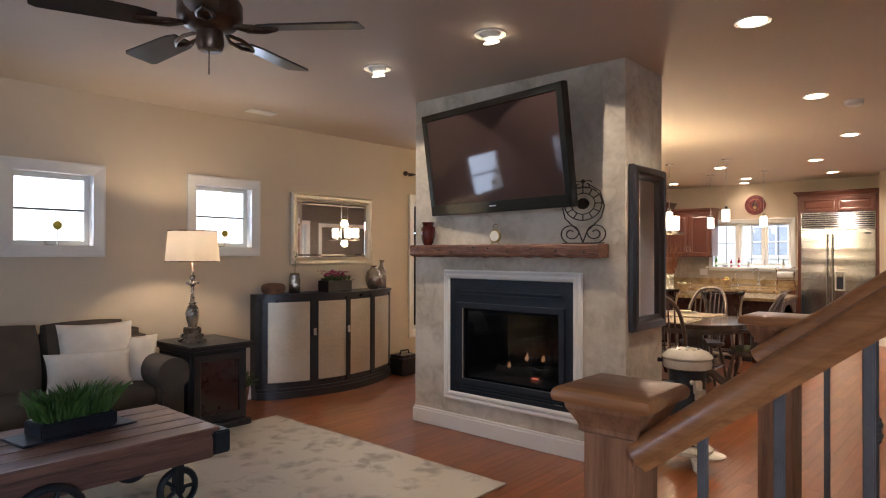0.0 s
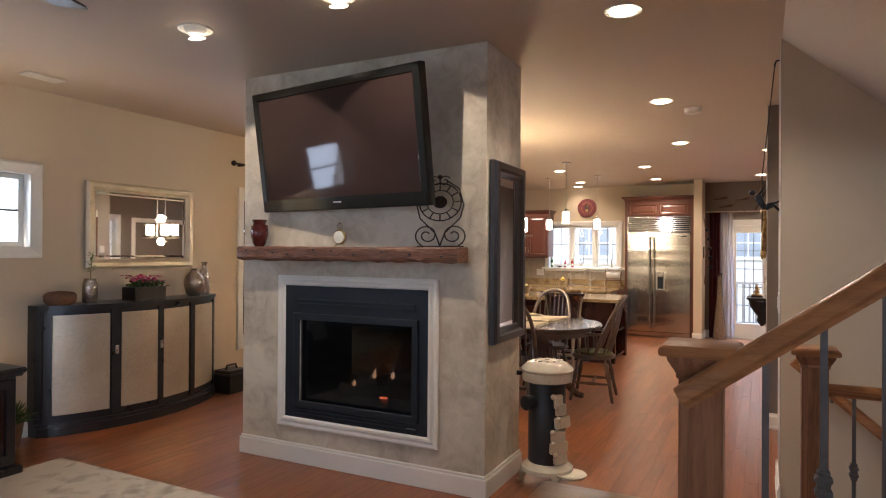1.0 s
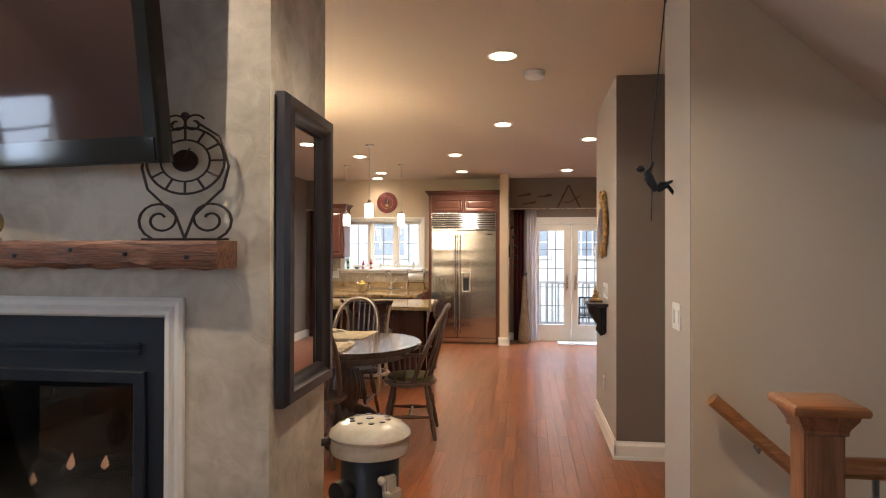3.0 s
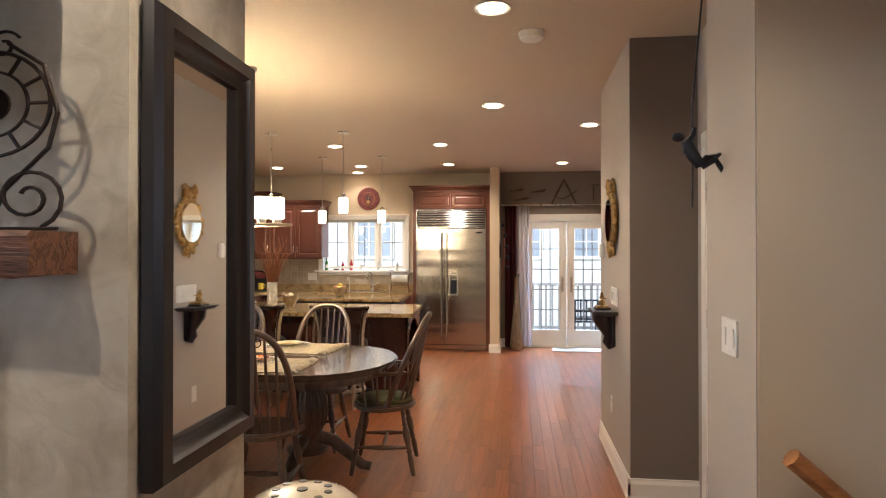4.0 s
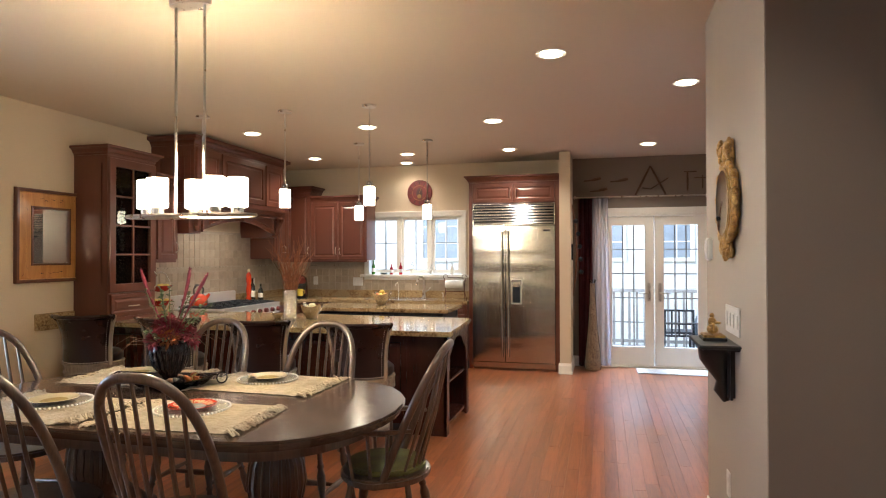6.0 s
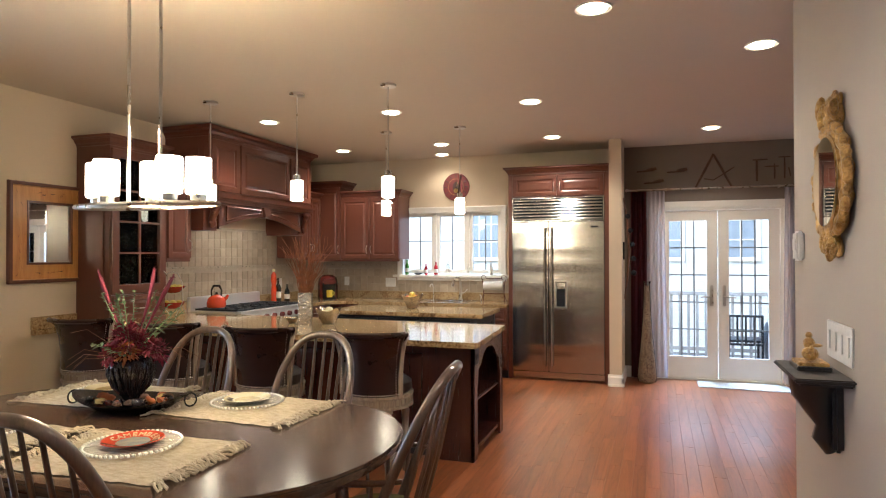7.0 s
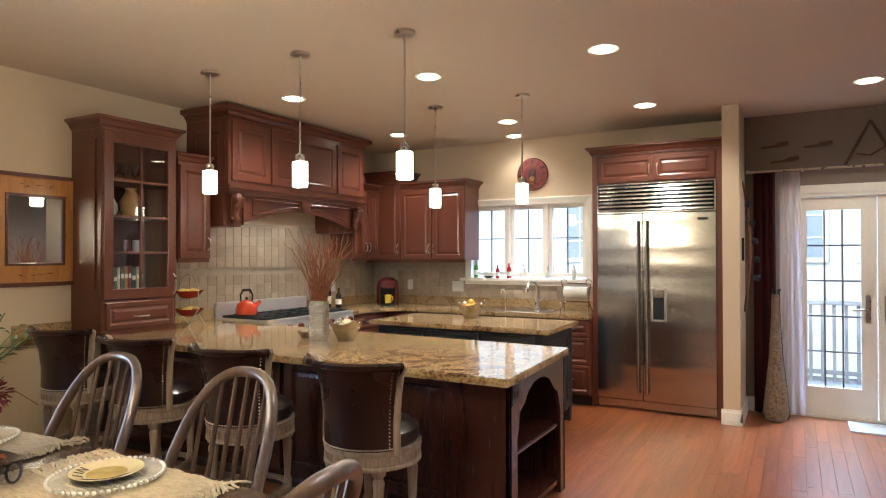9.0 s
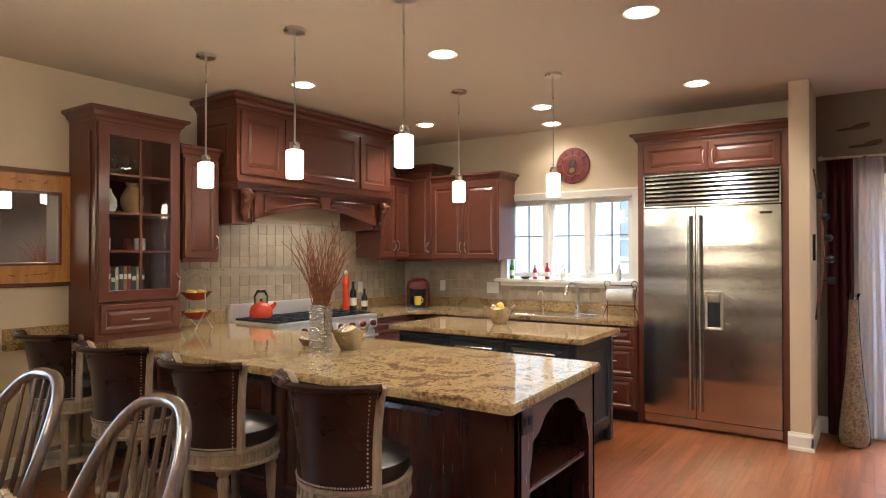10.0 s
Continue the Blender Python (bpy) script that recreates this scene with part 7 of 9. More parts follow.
for x in (0.0, HW - 0.20):
    part("corbel_block", B((x, x + 0.20, -HD + 0.06, 0, 1.70, 1.975), bevel=0.003), CHX, hd)
    bm = bmesh.new()
    cx = x + 0.10
    J(bm, T([(cx, -HD + 0.02, 1.955), (cx, -HD - 0.01, 1.93), (cx, -HD + 0.01, 1.87), (cx, -HD + 0.04, 1.81), (cx, -HD + 0.03, 1.76), (cx, -HD + 0.05, 1.73)], [0.05, 0.055, 0.042, 0.035, 0.038, 0.02], 10))
    for z, r in ((1.93, 0.028), (1.88, 0.022), (1.77, 0.022)):
        for s in (-1, 1):
            J(bm, ball(r, Matrix.Translation((cx + s * 0.028, -HD - 0.025 + (1.93 - z) * 0.35, z)), 10, 7))
    part("corbel", bm, CHX, hd, "carved scroll corbel", smooth=60)

lamp_hood = lamp("hood_light", "AREA", pose(LW + 0.30, 11.35, 1.80, 0, 0, 90), 4, WARM)[1]
lamp_hood.shape, lamp_hood.size, lamp_hood.size_y = "RECTANGLE", 0.9, 0.15

# base runs
def base_unit(m, w, rows_, label, d=0.60, toe=True, material=None, handle="h"):
    """A base cabinet; local x along the front, face towards -y at y=0, body behind. rows_: heights of drawers from the top, then a door."""
    mt = material or CHX
    t = thing("base_cabinet", label, "cabinet", m, "base cabinets")
    part("body", B((0, w, 0.0, d, 0.10, 0.828)), mt, t)
    part("toe_kick", B((0, w, 0.06, d, 0, 0.10)), M_BLACK, t)
    z = 0.815
    for h in rows_:
        raised_door(t, 0.008, w - 0.008, z - h, z, 0.0, mt, (w / 2, z - h / 2, "h"), 0.035, "drawer")
        z -= h + 0.012
    if z > 0.3:
        raised_door(t, 0.008, w - 0.008, 0.115, z, 0.0, CHZ if material is None else material, (w - 0.04, z - 0.12, "v"))
    return t


base_unit(pose(-4.80, 12.62, 0), 0.40, (0.15, 0.25, 0.27), "cherry three-drawer base cabinet in the corner")
base_unit(pose(-3.78, 12.62, 0), 0.86, (0.16,), "cherry sink base cabinet under the window")
base_unit(pose(-2.91, 12.62, 0), 0.45, (0.15, 0.25, 0.27), "cherry three-drawer base cabinet beside the refrigerator")
dw = thing("dishwasher", "stainless steel dishwasher under the counter", "dishwasher", pose(-4.39, 12.62, 0))
part("body", B((0.0, 0.60, 0.02, 0.58, 0.10, 0.826)), M_BLACKMETAL, dw)
part("front", B((0.004, 0.596, -0.02, 0.02, 0.12, 0.822), bevel=0.006), M_STEEL, dw)
part("handle", J(T([(0.05, -0.055, 0.76), (0.55, -0.055, 0.76)], 0.010, 10), J(T([(0.08, -0.02, 0.76), (0.08, -0.055, 0.76)], 0.007, 8), T([(0.52, -0.02, 0.76), (0.52, -0.055, 0.76)], 0.007, 8))), M_STEEL, dw, smooth=40)
part("toe_kick", B((0.0, 0.60, 0.06, 0.58, 0.0, 0.10)), M_BLACK, dw)
# left run, face towards +x
base_unit(Matrix.Translation((-4.80, 10.47, 0)) @ TO_X, 0.20, (0.15, 0.25, 0.27), "narrow cherry drawer cabinet beside the range")
base_unit(Matrix.Translation((-4.80, 11.90, 0)) @ TO_X, 0.70, (0.15, 0.25, 0.27), "cherry drawer cabinet between range and corner")

# counters
SLAB = lambda pts: X(pts, 0.83, CT, bevel=0.006)
kc = thing("kitchen_counter", "polished brown granite counter along the kitchen walls", "counter", pose(0, 0, 0))
part("slab", SLAB([(LW, 11.895), (-4.76, 11.895), (-4.76, 12.42), (-4.56, 12.585), (-2.46, 12.585), (-2.46, BW), (LW, BW)]), M_GRANITE, kc)
part("splash", B((LW + 0.02, -2.46, BW - 0.02, BW, CT, CT + 0.10), (LW, LW + 0.02, 11.895, BW, CT, CT + 0.10), bevel=0.003), M_GRANITE, kc, "granite upstand")
pc = thing("peninsula_counter", "long polished gold-brown granite peninsula counter with bar overhang", "counter", pose(0, 0, 0))
part("slab", SLAB([(LW, 9.42), (-5.05, 9.40), (-3.6, 9.385), (-1.925, 9.36), (-1.905, 9.38), (-1.975, 10.48), (-1.99, 10.50), (-4.60, 10.60), (-4.76, 10.675), (LW, 10.675)]), M_GRANITE, pc)
for y0, y1 in ((8.98, 9.385), (10.02, 10.675)):
    part("splash", B((LW, LW + 0.02, y0, y1, CT, CT + 0.10), bevel=0.003), M_GRANITE, pc, "granite upstand")
part("wall_ledge", B((LW, LW + 0.05, 8.98, 9.42, 0.83, CT), bevel=0.004), M_GRANITE, pc)

# peninsula base
pb = thing("peninsula_cabinet", "dark cherry peninsula cabinet with arched open end shelves", "cabinet", pose(0, 0, 0))
EX = -2.0
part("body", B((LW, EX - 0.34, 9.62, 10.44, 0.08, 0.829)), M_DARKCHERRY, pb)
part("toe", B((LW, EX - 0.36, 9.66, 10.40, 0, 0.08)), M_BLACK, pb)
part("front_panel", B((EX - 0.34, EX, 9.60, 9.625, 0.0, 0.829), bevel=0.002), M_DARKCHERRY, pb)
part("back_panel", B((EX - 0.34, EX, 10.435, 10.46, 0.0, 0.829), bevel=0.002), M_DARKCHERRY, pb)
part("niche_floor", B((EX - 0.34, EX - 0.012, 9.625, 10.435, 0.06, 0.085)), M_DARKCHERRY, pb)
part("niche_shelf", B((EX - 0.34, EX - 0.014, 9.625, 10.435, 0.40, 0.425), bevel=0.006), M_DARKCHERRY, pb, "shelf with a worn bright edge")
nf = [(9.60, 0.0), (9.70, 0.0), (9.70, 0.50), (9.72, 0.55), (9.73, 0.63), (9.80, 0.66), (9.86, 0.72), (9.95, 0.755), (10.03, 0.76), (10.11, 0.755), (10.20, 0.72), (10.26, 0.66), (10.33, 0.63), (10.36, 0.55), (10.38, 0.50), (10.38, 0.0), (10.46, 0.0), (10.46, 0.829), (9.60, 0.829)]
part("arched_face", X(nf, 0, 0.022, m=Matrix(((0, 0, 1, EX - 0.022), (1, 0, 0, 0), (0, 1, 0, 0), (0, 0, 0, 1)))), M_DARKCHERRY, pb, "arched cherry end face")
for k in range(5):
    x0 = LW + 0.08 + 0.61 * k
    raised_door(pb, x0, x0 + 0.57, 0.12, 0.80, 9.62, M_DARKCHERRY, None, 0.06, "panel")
t = thing("counter_outlet", "dark outlet on the peninsula end", "outlet", Matrix.Translation((EX, 9.665, 0.735)) @ TO_X)
part("plate", B((-0.05, 0.05, -0.008, 0, -0.055, 0.055), bevel=0.003), M_BLACK, t)
for dx in (-0.02, 0.02):
    part("socket", B((dx - 0.014, dx + 0.014, -0.012, -0.008, -0.02, 0.02), bevel=0.003), M_BLACKMETAL, t)

# island
il = thing("kitchen_island", "blue-black painted island with steel bar pulls", "kitchen island", pose(0, 0, 0))
part("body", B((-4.04, -2.49, 11.37, 12.07, 0.10, 0.829)), M_NAVY, il)
part("toe", B((-4.0, -2.53, 11.42, 12.03, 0, 0.10)), M_BLACK, il)
part("end_panel", moulded(0.66, 0.68, [(0, 0), (0, 0.014), (0.06, 0.016), (0.07, 0.006), (0.071, 0.006)], Matrix.Translation((-2.49, 11.72, 0.47)) @ TO_X), M_NAVY, il)
for y_ in (11.35, 12.03):
    part("corner_post", B((-2.53, -2.47, y_, y_ + 0.06, 0.0, 0.829), bevel=0.006), M_NAVY, il)
for k in range(3):
    x0 = -4.03 + 0.505 * k
    dr = raised_door(il, x0, x0 + 0.485, 0.66, 0.805, 11.37, M_NAVY, None, 0.03, "drawer")
    part("bar_pull", J(T([(x0 + 0.08, 11.315, 0.745), (x0 + 0.405, 11.315, 0.745)], 0.008, 8), J(T([(x0 + 0.11, 11.35, 0.745), (x0 + 0.11, 11.315, 0.745)], 0.006, 6), T([(x0 + 0.375, 11.35, 0.745), (x0 + 0.375, 11.315, 0.745)], 0.006, 6))), M_STEEL, dr, "steel bar pull", smooth=40)
    raised_door(il, x0, x0 + 0.485, 0.12, 0.645, 11.37, M_NAVY, None, 0.06)
ic_ = thing("island_counter", "polished brown granite island counter", "counter", pose(0, 0, 0))
part("slab", SLAB([(-4.11, 11.31), (-2.40, 11.30), (-2.42, 12.12), (-4.11, 12.12)]), M_GRANITE, ic_)

# range
M_RANGESTEEL = surf("satin_steel", (0.78, 0.78, 0.78), (0.70, 0.70, 0.70), rough=0.38, metal=0.85, scale=3, fine=120, bump=0.03, stretch=(0.05, 1, 1), spread=0.04)
M_REDKNOB = surf("red_knob", (0.11, 0.014, 0.012), rough=0.25, coat=0.3)
rg_ = thing("range", "wide stainless steel gas range with dark red knobs", "range", Matrix.Translation((-4.76, 10.68, 0)) @ TO_X)
RW = 1.21
part("body", B((0.002, RW - 0.002, 0.02, 0.64, 0.10, 0.86)), M_RANGESTEEL, rg_)
part("cooktop", B((0.0, RW, -0.04, 0.60, 0.86, 0.885), bevel=0.006), M_RANGESTEEL, rg_)
part("control_panel", B((0.0, RW, -0.045, 0.02, 0.755, 0.86), bevel=0.012), M_RANGESTEEL, rg_)
part("back_guard", B((0.0, RW, 0.59, 0.64, 0.86, 1.02), bevel=0.008), M_RANGESTEEL, rg_)
for a, b in ((0.01, 0.75), (0.77, RW - 0.01)):
    dd = part("oven_door", B((a, b, -0.02, 0.02, 0.16, 0.74), bevel=0.008), M_RANGESTEEL, rg_)
    part("oven_window", B((a + 0.12, b - 0.12, -0.024, -0.02, 0.30, 0.56), bevel=0.003), M_GLOSSBLACK, dd)
    part("handle", T([(a + 0.03, -0.075, 0.69), (b - 0.03, -0.075, 0.69)], 0.013, 10), M_RANGESTEEL, dd)
for k in range(8):
    x = 0.10 + 0.145 * k
    part("knob_ring", L([(0.034, 0), (0.034, 0.006)], 18, m=pose(x, -0.045, 0.808, 90, 0, 0)), M_RANGESTEEL, rg_)
    part("knob", L([(0.027, 0), (0.027, 0.03), (0.022, 0.036)], 18, m=pose(x, -0.050, 0.808, 90, 0, 0)), M_REDKNOB, rg_, "dark red knob", smooth=40)
for k in range(4):
    gx = 0.16 + 0.295 * k
    gr_ = part("grate", B((gx - 0.135, gx + 0.135, 0.03, 0.05, 0.886, 0.905), (gx - 0.135, gx + 0.135, 0.53, 0.55, 0.886, 0.905), (gx - 0.135, gx - 0.118, 0.03, 0.55, 0.886, 0.905), (gx + 0.118, gx + 0.135, 0.03, 0.55, 0.886, 0.905),
                         (gx - 0.008, gx + 0.008, 0.03, 0.55, 0.888, 0.908), (gx - 0.135, gx + 0.135, 0.16, 0.175, 0.888, 0.908), (gx - 0.135, gx + 0.135, 0.40, 0.415, 0.888, 0.908), (gx - 0.135, gx + 0.135, 0.28, 0.295, 0.888, 0.908)), M_BLACKMETAL, rg_, "black iron grate")
    for yy in (0.17, 0.41):
        part("burner", L([(0.045, 0.884), (0.045, 0.892), (0.03, 0.897)], 18, m=Matrix.Translation((gx, yy, 0))), M_BLACKMETAL, rg_)
part("toe_kick", B((0.01, RW - 0.01, 0.05, 0.6, 0, 0.10)), M_BLACK, rg_)

# ---- bar stools ----
M_LEATHER = surf("brown_leather", (0.017, 0.006, 0.005), (0.010, 0.004, 0.0035), rough=0.28, scale=5, fine=130, bump=0.12, dist=0.002, coat=0.2)
M_SEATLEATHER = surf("black_leather", (0.022, 0.016, 0.015), (0.013, 0.010, 0.010), rough=0.3, scale=5, fine=130, bump=0.25, dist=0.002)
M_GREYWASH = wood("greywashed_wood", (0.30, 0.235, 0.17), (0.17, 0.125, 0.085), axis=2, rough=0.45, grain=16, coat=0.0, bump=0.2)
M_NAIL = surf("antique_nailhead", (0.66, 0.60, 0.52), rough=0.3, metal=0.9)


def bar_stool(m):
    """The sitter faces +y; the curved back stands at -y."""
    t = thing("bar_stool", "brown leather barrel-back bar stool with nailheads and greywashed carved frame", "bar stool", m, "stools at the peninsula")
    R = 0.235
    n = 22
    a0, a1 = radians(208), radians(332)
    bm = bmesh.new()
    cols = []
    prof = [(0.0, 0.56), (0.0, 0.70), (0.012, 0.80), (0.035, 0.90), (0.062, 0.955), (0.085, 0.972), (0.098, 0.962), (0.095, 0.945)]
    inner = [(0.05, 0.93), (0.0, 0.86), (-0.03, 0.75), (-0.035, 0.56)]
    for k in range(n + 1):
        a = a0 + (a1 - a0) * k / n
        c, s = math.cos(a), math.sin(a)
        cols.append([bm.verts.new(((R + o) * c, (R + o) * s, z)) for o, z in prof + inner])
    q = len(prof + inner)
    for A, Bc in zip(cols, cols[1:]):
        for i in range(q):
            bm.faces.new((A[i], Bc[i], Bc[(i + 1) % q], A[(i + 1) % q]))
    bm.faces.new(cols[0])
    bm.faces.new(cols[-1][::-1])
    bmesh.ops.recalc_face_normals(bm, faces=bm.faces[:])
    part("backrest", bm, M_LEATHER, t, "brown leather curved back", smooth=50)
    for a in (a0 - radians(3), a1 + radians(3)):
        c, s = math.cos(a), math.sin(a)
        pts = [((R + o - 0.005) * c, (R + o - 0.005) * s, z) for o, z in ((0.0, 0.54), (0.0, 0.70), (0.012, 0.80), (0.033, 0.89), (0.058, 0.945), (0.078, 0.958))]
        part("post", T(pts, [0.021, 0.020, 0.019, 0.019, 0.018, 0.010], 8), M_GREYWASH, t, "greywashed carved post", smooth=45)
    bm = bmesh.new()
    for e in (a0 + radians(6), a1 - radians(6)):
        for k in range(22):
            f = k / 21
            z = 0.575 + 0.36 * f
            o = 0.0 if z < 0.70 else (z - 0.70) ** 2 * 0.85
            J(bm, ball(0.0045, Matrix.Translation(((R + o + 0.001) * math.cos(e), (R + o + 0.001) * math.sin(e), z)), 6, 4))
    for k in range(46):
        a = a0 + (a1 - a0) * k / 45
        J(bm, ball(0.0045, Matrix.Translation(((R + 0.001) * math.cos(a), (R + 0.001) * math.sin(a), 0.568)), 6, 4))
    part("nailheads", bm, M_NAIL, t, "row of brass nailheads")["kind"] = "stuff"
    part("seat", L([(0.215, 0.56), (0.228, 0.58), (0.225, 0.625), (0.19, 0.65), (0.10, 0.662), (0.01, 0.665)], 36), M_SEATLEATHER, t, "dark leather seat", smooth=50)
    ap = part("apron", L([(0.222, 0.465), (0.236, 0.47), (0.236, 0.483), (0.228, 0.488), (0.228, 0.535), (0.236, 0.54), (0.238, 0.556), (0.225, 0.56)], 40), M_GREYWASH, t, "carved greywashed seat ring", smooth=30)
    for k in range(36):
        a = 2 * math.pi * k / 36
        bm = B((0.224, 0.2335, -0.011, 0.011, 0.494, 0.530), bevel=0.003)
        bm.transform(Matrix.Rotation(a, 4, "Z"))
        part("flute", bm, M_GREYWASH, ap)
    for k in range(4):
        a = math.pi / 4 + k * math.pi / 2
        c, s = math.cos(a), math.sin(a)
        prof = [(0.016, 0.0), (0.020, 0.01), (0.016, 0.04), (0.017, 0.10), (0.026, 0.14), (0.026, 0.20), (0.018, 0.22), (0.024, 0.36), (0.028, 0.41), (0.020, 0.43), (0.034, 0.445), (0.034, 0.50)]
        part("leg", L(prof, 12, m=Matrix.Translation((0.195 * c, 0.195 * s, 0))), M_GREYWASH, t, "fluted turned leg", smooth=45)
    part("foot_ring", T([(0.195 * math.cos(2 * math.pi * k / 36), 0.195 * math.sin(2 * math.pi * k / 36), 0.17) for k in range(36)], 0.016, 8, closed=True, flat=1.4), M_GREYWASH, t, smooth=50)
    return t


s1 = bar_stool(pose(-2.54, 9.18, 0, 0, 0, -2))
copy_thing(s1, pose(-3.37, 9.19, 0, 0, 0, 0))
copy_thing(s1, pose(-4.19, 9.20, 0, 0, 0, 6))
copy_thing(s1, pose(-5.06, 9.25, 0, 0, 0, 8))

# ---- window, doors and the far end ----
kw = tagged(new("window_kitchen"), "white three-sash kitchen window over the sink", "window", "", "structure")
kw.matrix_world = Matrix.Translation((-3.35, BW, 1.605))
part("casing", moulded(1.50, 0.97, [(0, 0), (0, 0.022), (0.012, 0.026), (0.05, 0.016), (0.074, 0.012), (0.074, -0.12)]), M_TRIM, kw)
part("sill", B((-0.80, 0.80, -0.075, 0.10, -0.445, -0.412), bevel=0.006), M_TRIM, kw)
for k in range(3):
    cx = -0.453 + 0.453 * k
    sa = part("sash", ring(0.425, 0.80, 0.045, 0.045, Matrix.Translation((cx, 0.10, 0.01)), 0.004), M_TRIM, kw)
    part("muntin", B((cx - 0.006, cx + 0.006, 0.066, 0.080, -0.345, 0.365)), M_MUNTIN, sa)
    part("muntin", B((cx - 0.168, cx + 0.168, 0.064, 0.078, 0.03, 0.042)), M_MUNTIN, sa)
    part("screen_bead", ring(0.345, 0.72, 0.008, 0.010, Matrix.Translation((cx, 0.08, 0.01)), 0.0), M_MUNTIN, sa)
    g = part("pane", B((cx - 0.168, cx + 0.168, 0.084, 0.088, -0.345, 0.365)), M_GLASS, sa)
    g.visible_shadow = False
    if k:
        part("mullion", B((cx - 0.2265 - 0.016, cx - 0.2265 + 0.016, 0.03, 0.10, -0.40, 0.41), bevel=0.003), M_TRIM, kw)

fd = tagged(new("door_patio"), "pair of white glazed patio doors with grilles", "door", "", "structure")
fd.matrix_world = Matrix.Translation((-0.125, BW, 0))
part("casing", B((-0.745, -0.675, -0.02, 0, 0, 2.0), (0.675, 0.745, -0.02, 0, 0, 2.0), (-0.745, 0.745, -0.02, 0, 2.0, 2.075), bevel=0.004), M_TRIM, fd)
part("frame", B((-0.675, -0.645, -0.004, 0.14, 0, 1.97), (0.645, 0.675, -0.004, 0.14, 0, 1.97), (-0.675, 0.675, -0.004, 0.14, 1.97, 2.0), (-0.645, 0.645, 0.0, 0.14, 0.0, 0.02)), M_TRIM, fd)
for s in (-1, 1):
    cx = s * 0.3225
    lf = part("leaf", B((cx - 0.318, cx - 0.205, 0.03, 0.075, 0.022, 1.965), (cx + 0.205, cx + 0.318, 0.03, 0.075, 0.022, 1.965), (cx - 0.205, cx + 0.205, 0.03, 0.075, 1.85, 1.965), (cx - 0.205, cx + 0.205, 0.03, 0.075, 0.022, 0.27)), M_TRIM, fd, "white door leaf")
    for q in range(1, 3):
        x = cx - 0.205 + 0.41 * q / 3
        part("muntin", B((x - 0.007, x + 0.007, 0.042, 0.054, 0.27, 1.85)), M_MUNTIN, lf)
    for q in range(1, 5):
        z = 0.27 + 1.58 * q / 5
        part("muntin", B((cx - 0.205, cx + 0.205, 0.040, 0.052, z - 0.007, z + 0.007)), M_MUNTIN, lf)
    g = part("pane", B((cx - 0.205, cx + 0.205, 0.056, 0.060, 0.27, 1.85)), M_GLASS, lf)
    g.visible_shadow = False
    hx = cx - s * 0.255
    part("handle", J(B((hx - 0.018, hx + 0.018, 0.018, 0.03, 0.86, 1.10), bevel=0.008), T([(hx, 0.0, 0.97), (hx + s * 0.03, -0.012, 0.97), (hx + s * 0.12, -0.012, 0.965)], 0.009, 8)), M_NICKEL, lf, "bronze lever handle", smooth=40)

M_MAROON = surf("maroon_drape", (0.10, 0.010, 0.016), (0.06, 0.006, 0.010), rough=0.75, scale=8, fine=120, bump=0.3)
mm2, sn, sl, sp = nodes_of("sheer_lavender")
tr_, tl_, m1_ = sn.new("ShaderNodeBsdfTransparent"), sn.new("ShaderNodeBsdfTranslucent"), sn.new("ShaderNodeMixShader")
df_, m2_ = sn.new("ShaderNodeBsdfDiffuse"), sn.new("ShaderNodeMixShader")
tl_.inputs[0].default_value = df_.inputs[0].default_value = rgb((0.84, 0.81, 0.90))
m1_.inputs[0].default_value, m2_.inputs[0].default_value = 0.35, 0.4
sl.new(tl_.outputs[0], m1_.inputs[1])
sl.new(df_.outputs[0], m1_.inputs[2])
sl.new(tr_.outputs[0], m2_.inputs[1])
sl.new(m1_.outputs[0], m2_.inputs[2])
sl.new(m2_.outputs[0], sn["Material Output"].inputs[0])
M_SHEER = mm2


def drape(x0, x1, y, z0, z1, folds, depth, material, name, label, flare=0.0, thick=0.002):
    bm = bmesh.new()
    nx, nz = folds * 8, 10
    grid = []
    for i in range(nx + 1):
        u = i / nx
        col = []
        for j in range(nz + 1):
            v = j / nz
            x = x0 + (x1 - x0) * u + flare * (u - 0.5) * (1 - v) ** 1.3
            d = depth * (0.65 + 0.35 * v) * math.sin(u * folds * 2 * math.pi + 0.6 * math.sin(v * 4 + u * 5))
            col.append(bm.verts.new((x, y + d, z0 + (z1 - z0) * v)))
        grid.append(col)
    for i in range(nx):
        for j in range(nz):
            bm.faces.new((grid[i][j], grid[i + 1][j], grid[i + 1][j + 1], grid[i][j + 1]))
    bmesh.ops.solidify(bm, geom=bm.faces[:], thickness=thick)
    t = thing(name, label, "curtain", pose(0, 0, 0), "curtains")
    part("cloth", bm, material, t, smooth=60)
    return t


drape(-1.08, -0.90, BW - 0.075, 0.01, 2.20, 3, 0.028, M_MAROON, "maroon_curtain", "maroon drape gathered beside the patio doors")
drape(-0.90, -0.70, BW - 0.065, 0.02, 2.20, 4, 0.020, M_SHEER, "sheer_curtain", "pale lavender sheer curtain beside the patio doors", 0.06, 0.001)
drape(0.55, 0.72, BW - 0.065, 0.02, 2.20, 4, 0.020, M_SHEER, "sheer_curtain", "pale lavender sheer curtain beside the patio doors", 0.05, 0.001)
drape(0.72, 0.92, BW - 0.075, 0.01, 2.20, 3, 0.028, M_MAROON, "maroon_curtain", "maroon drape gathered beside the patio doors")
cr = thing("patio_curtain_rod", "slim nickel curtain rod above the patio doors", "curtain rod", pose(0, 0, 0))
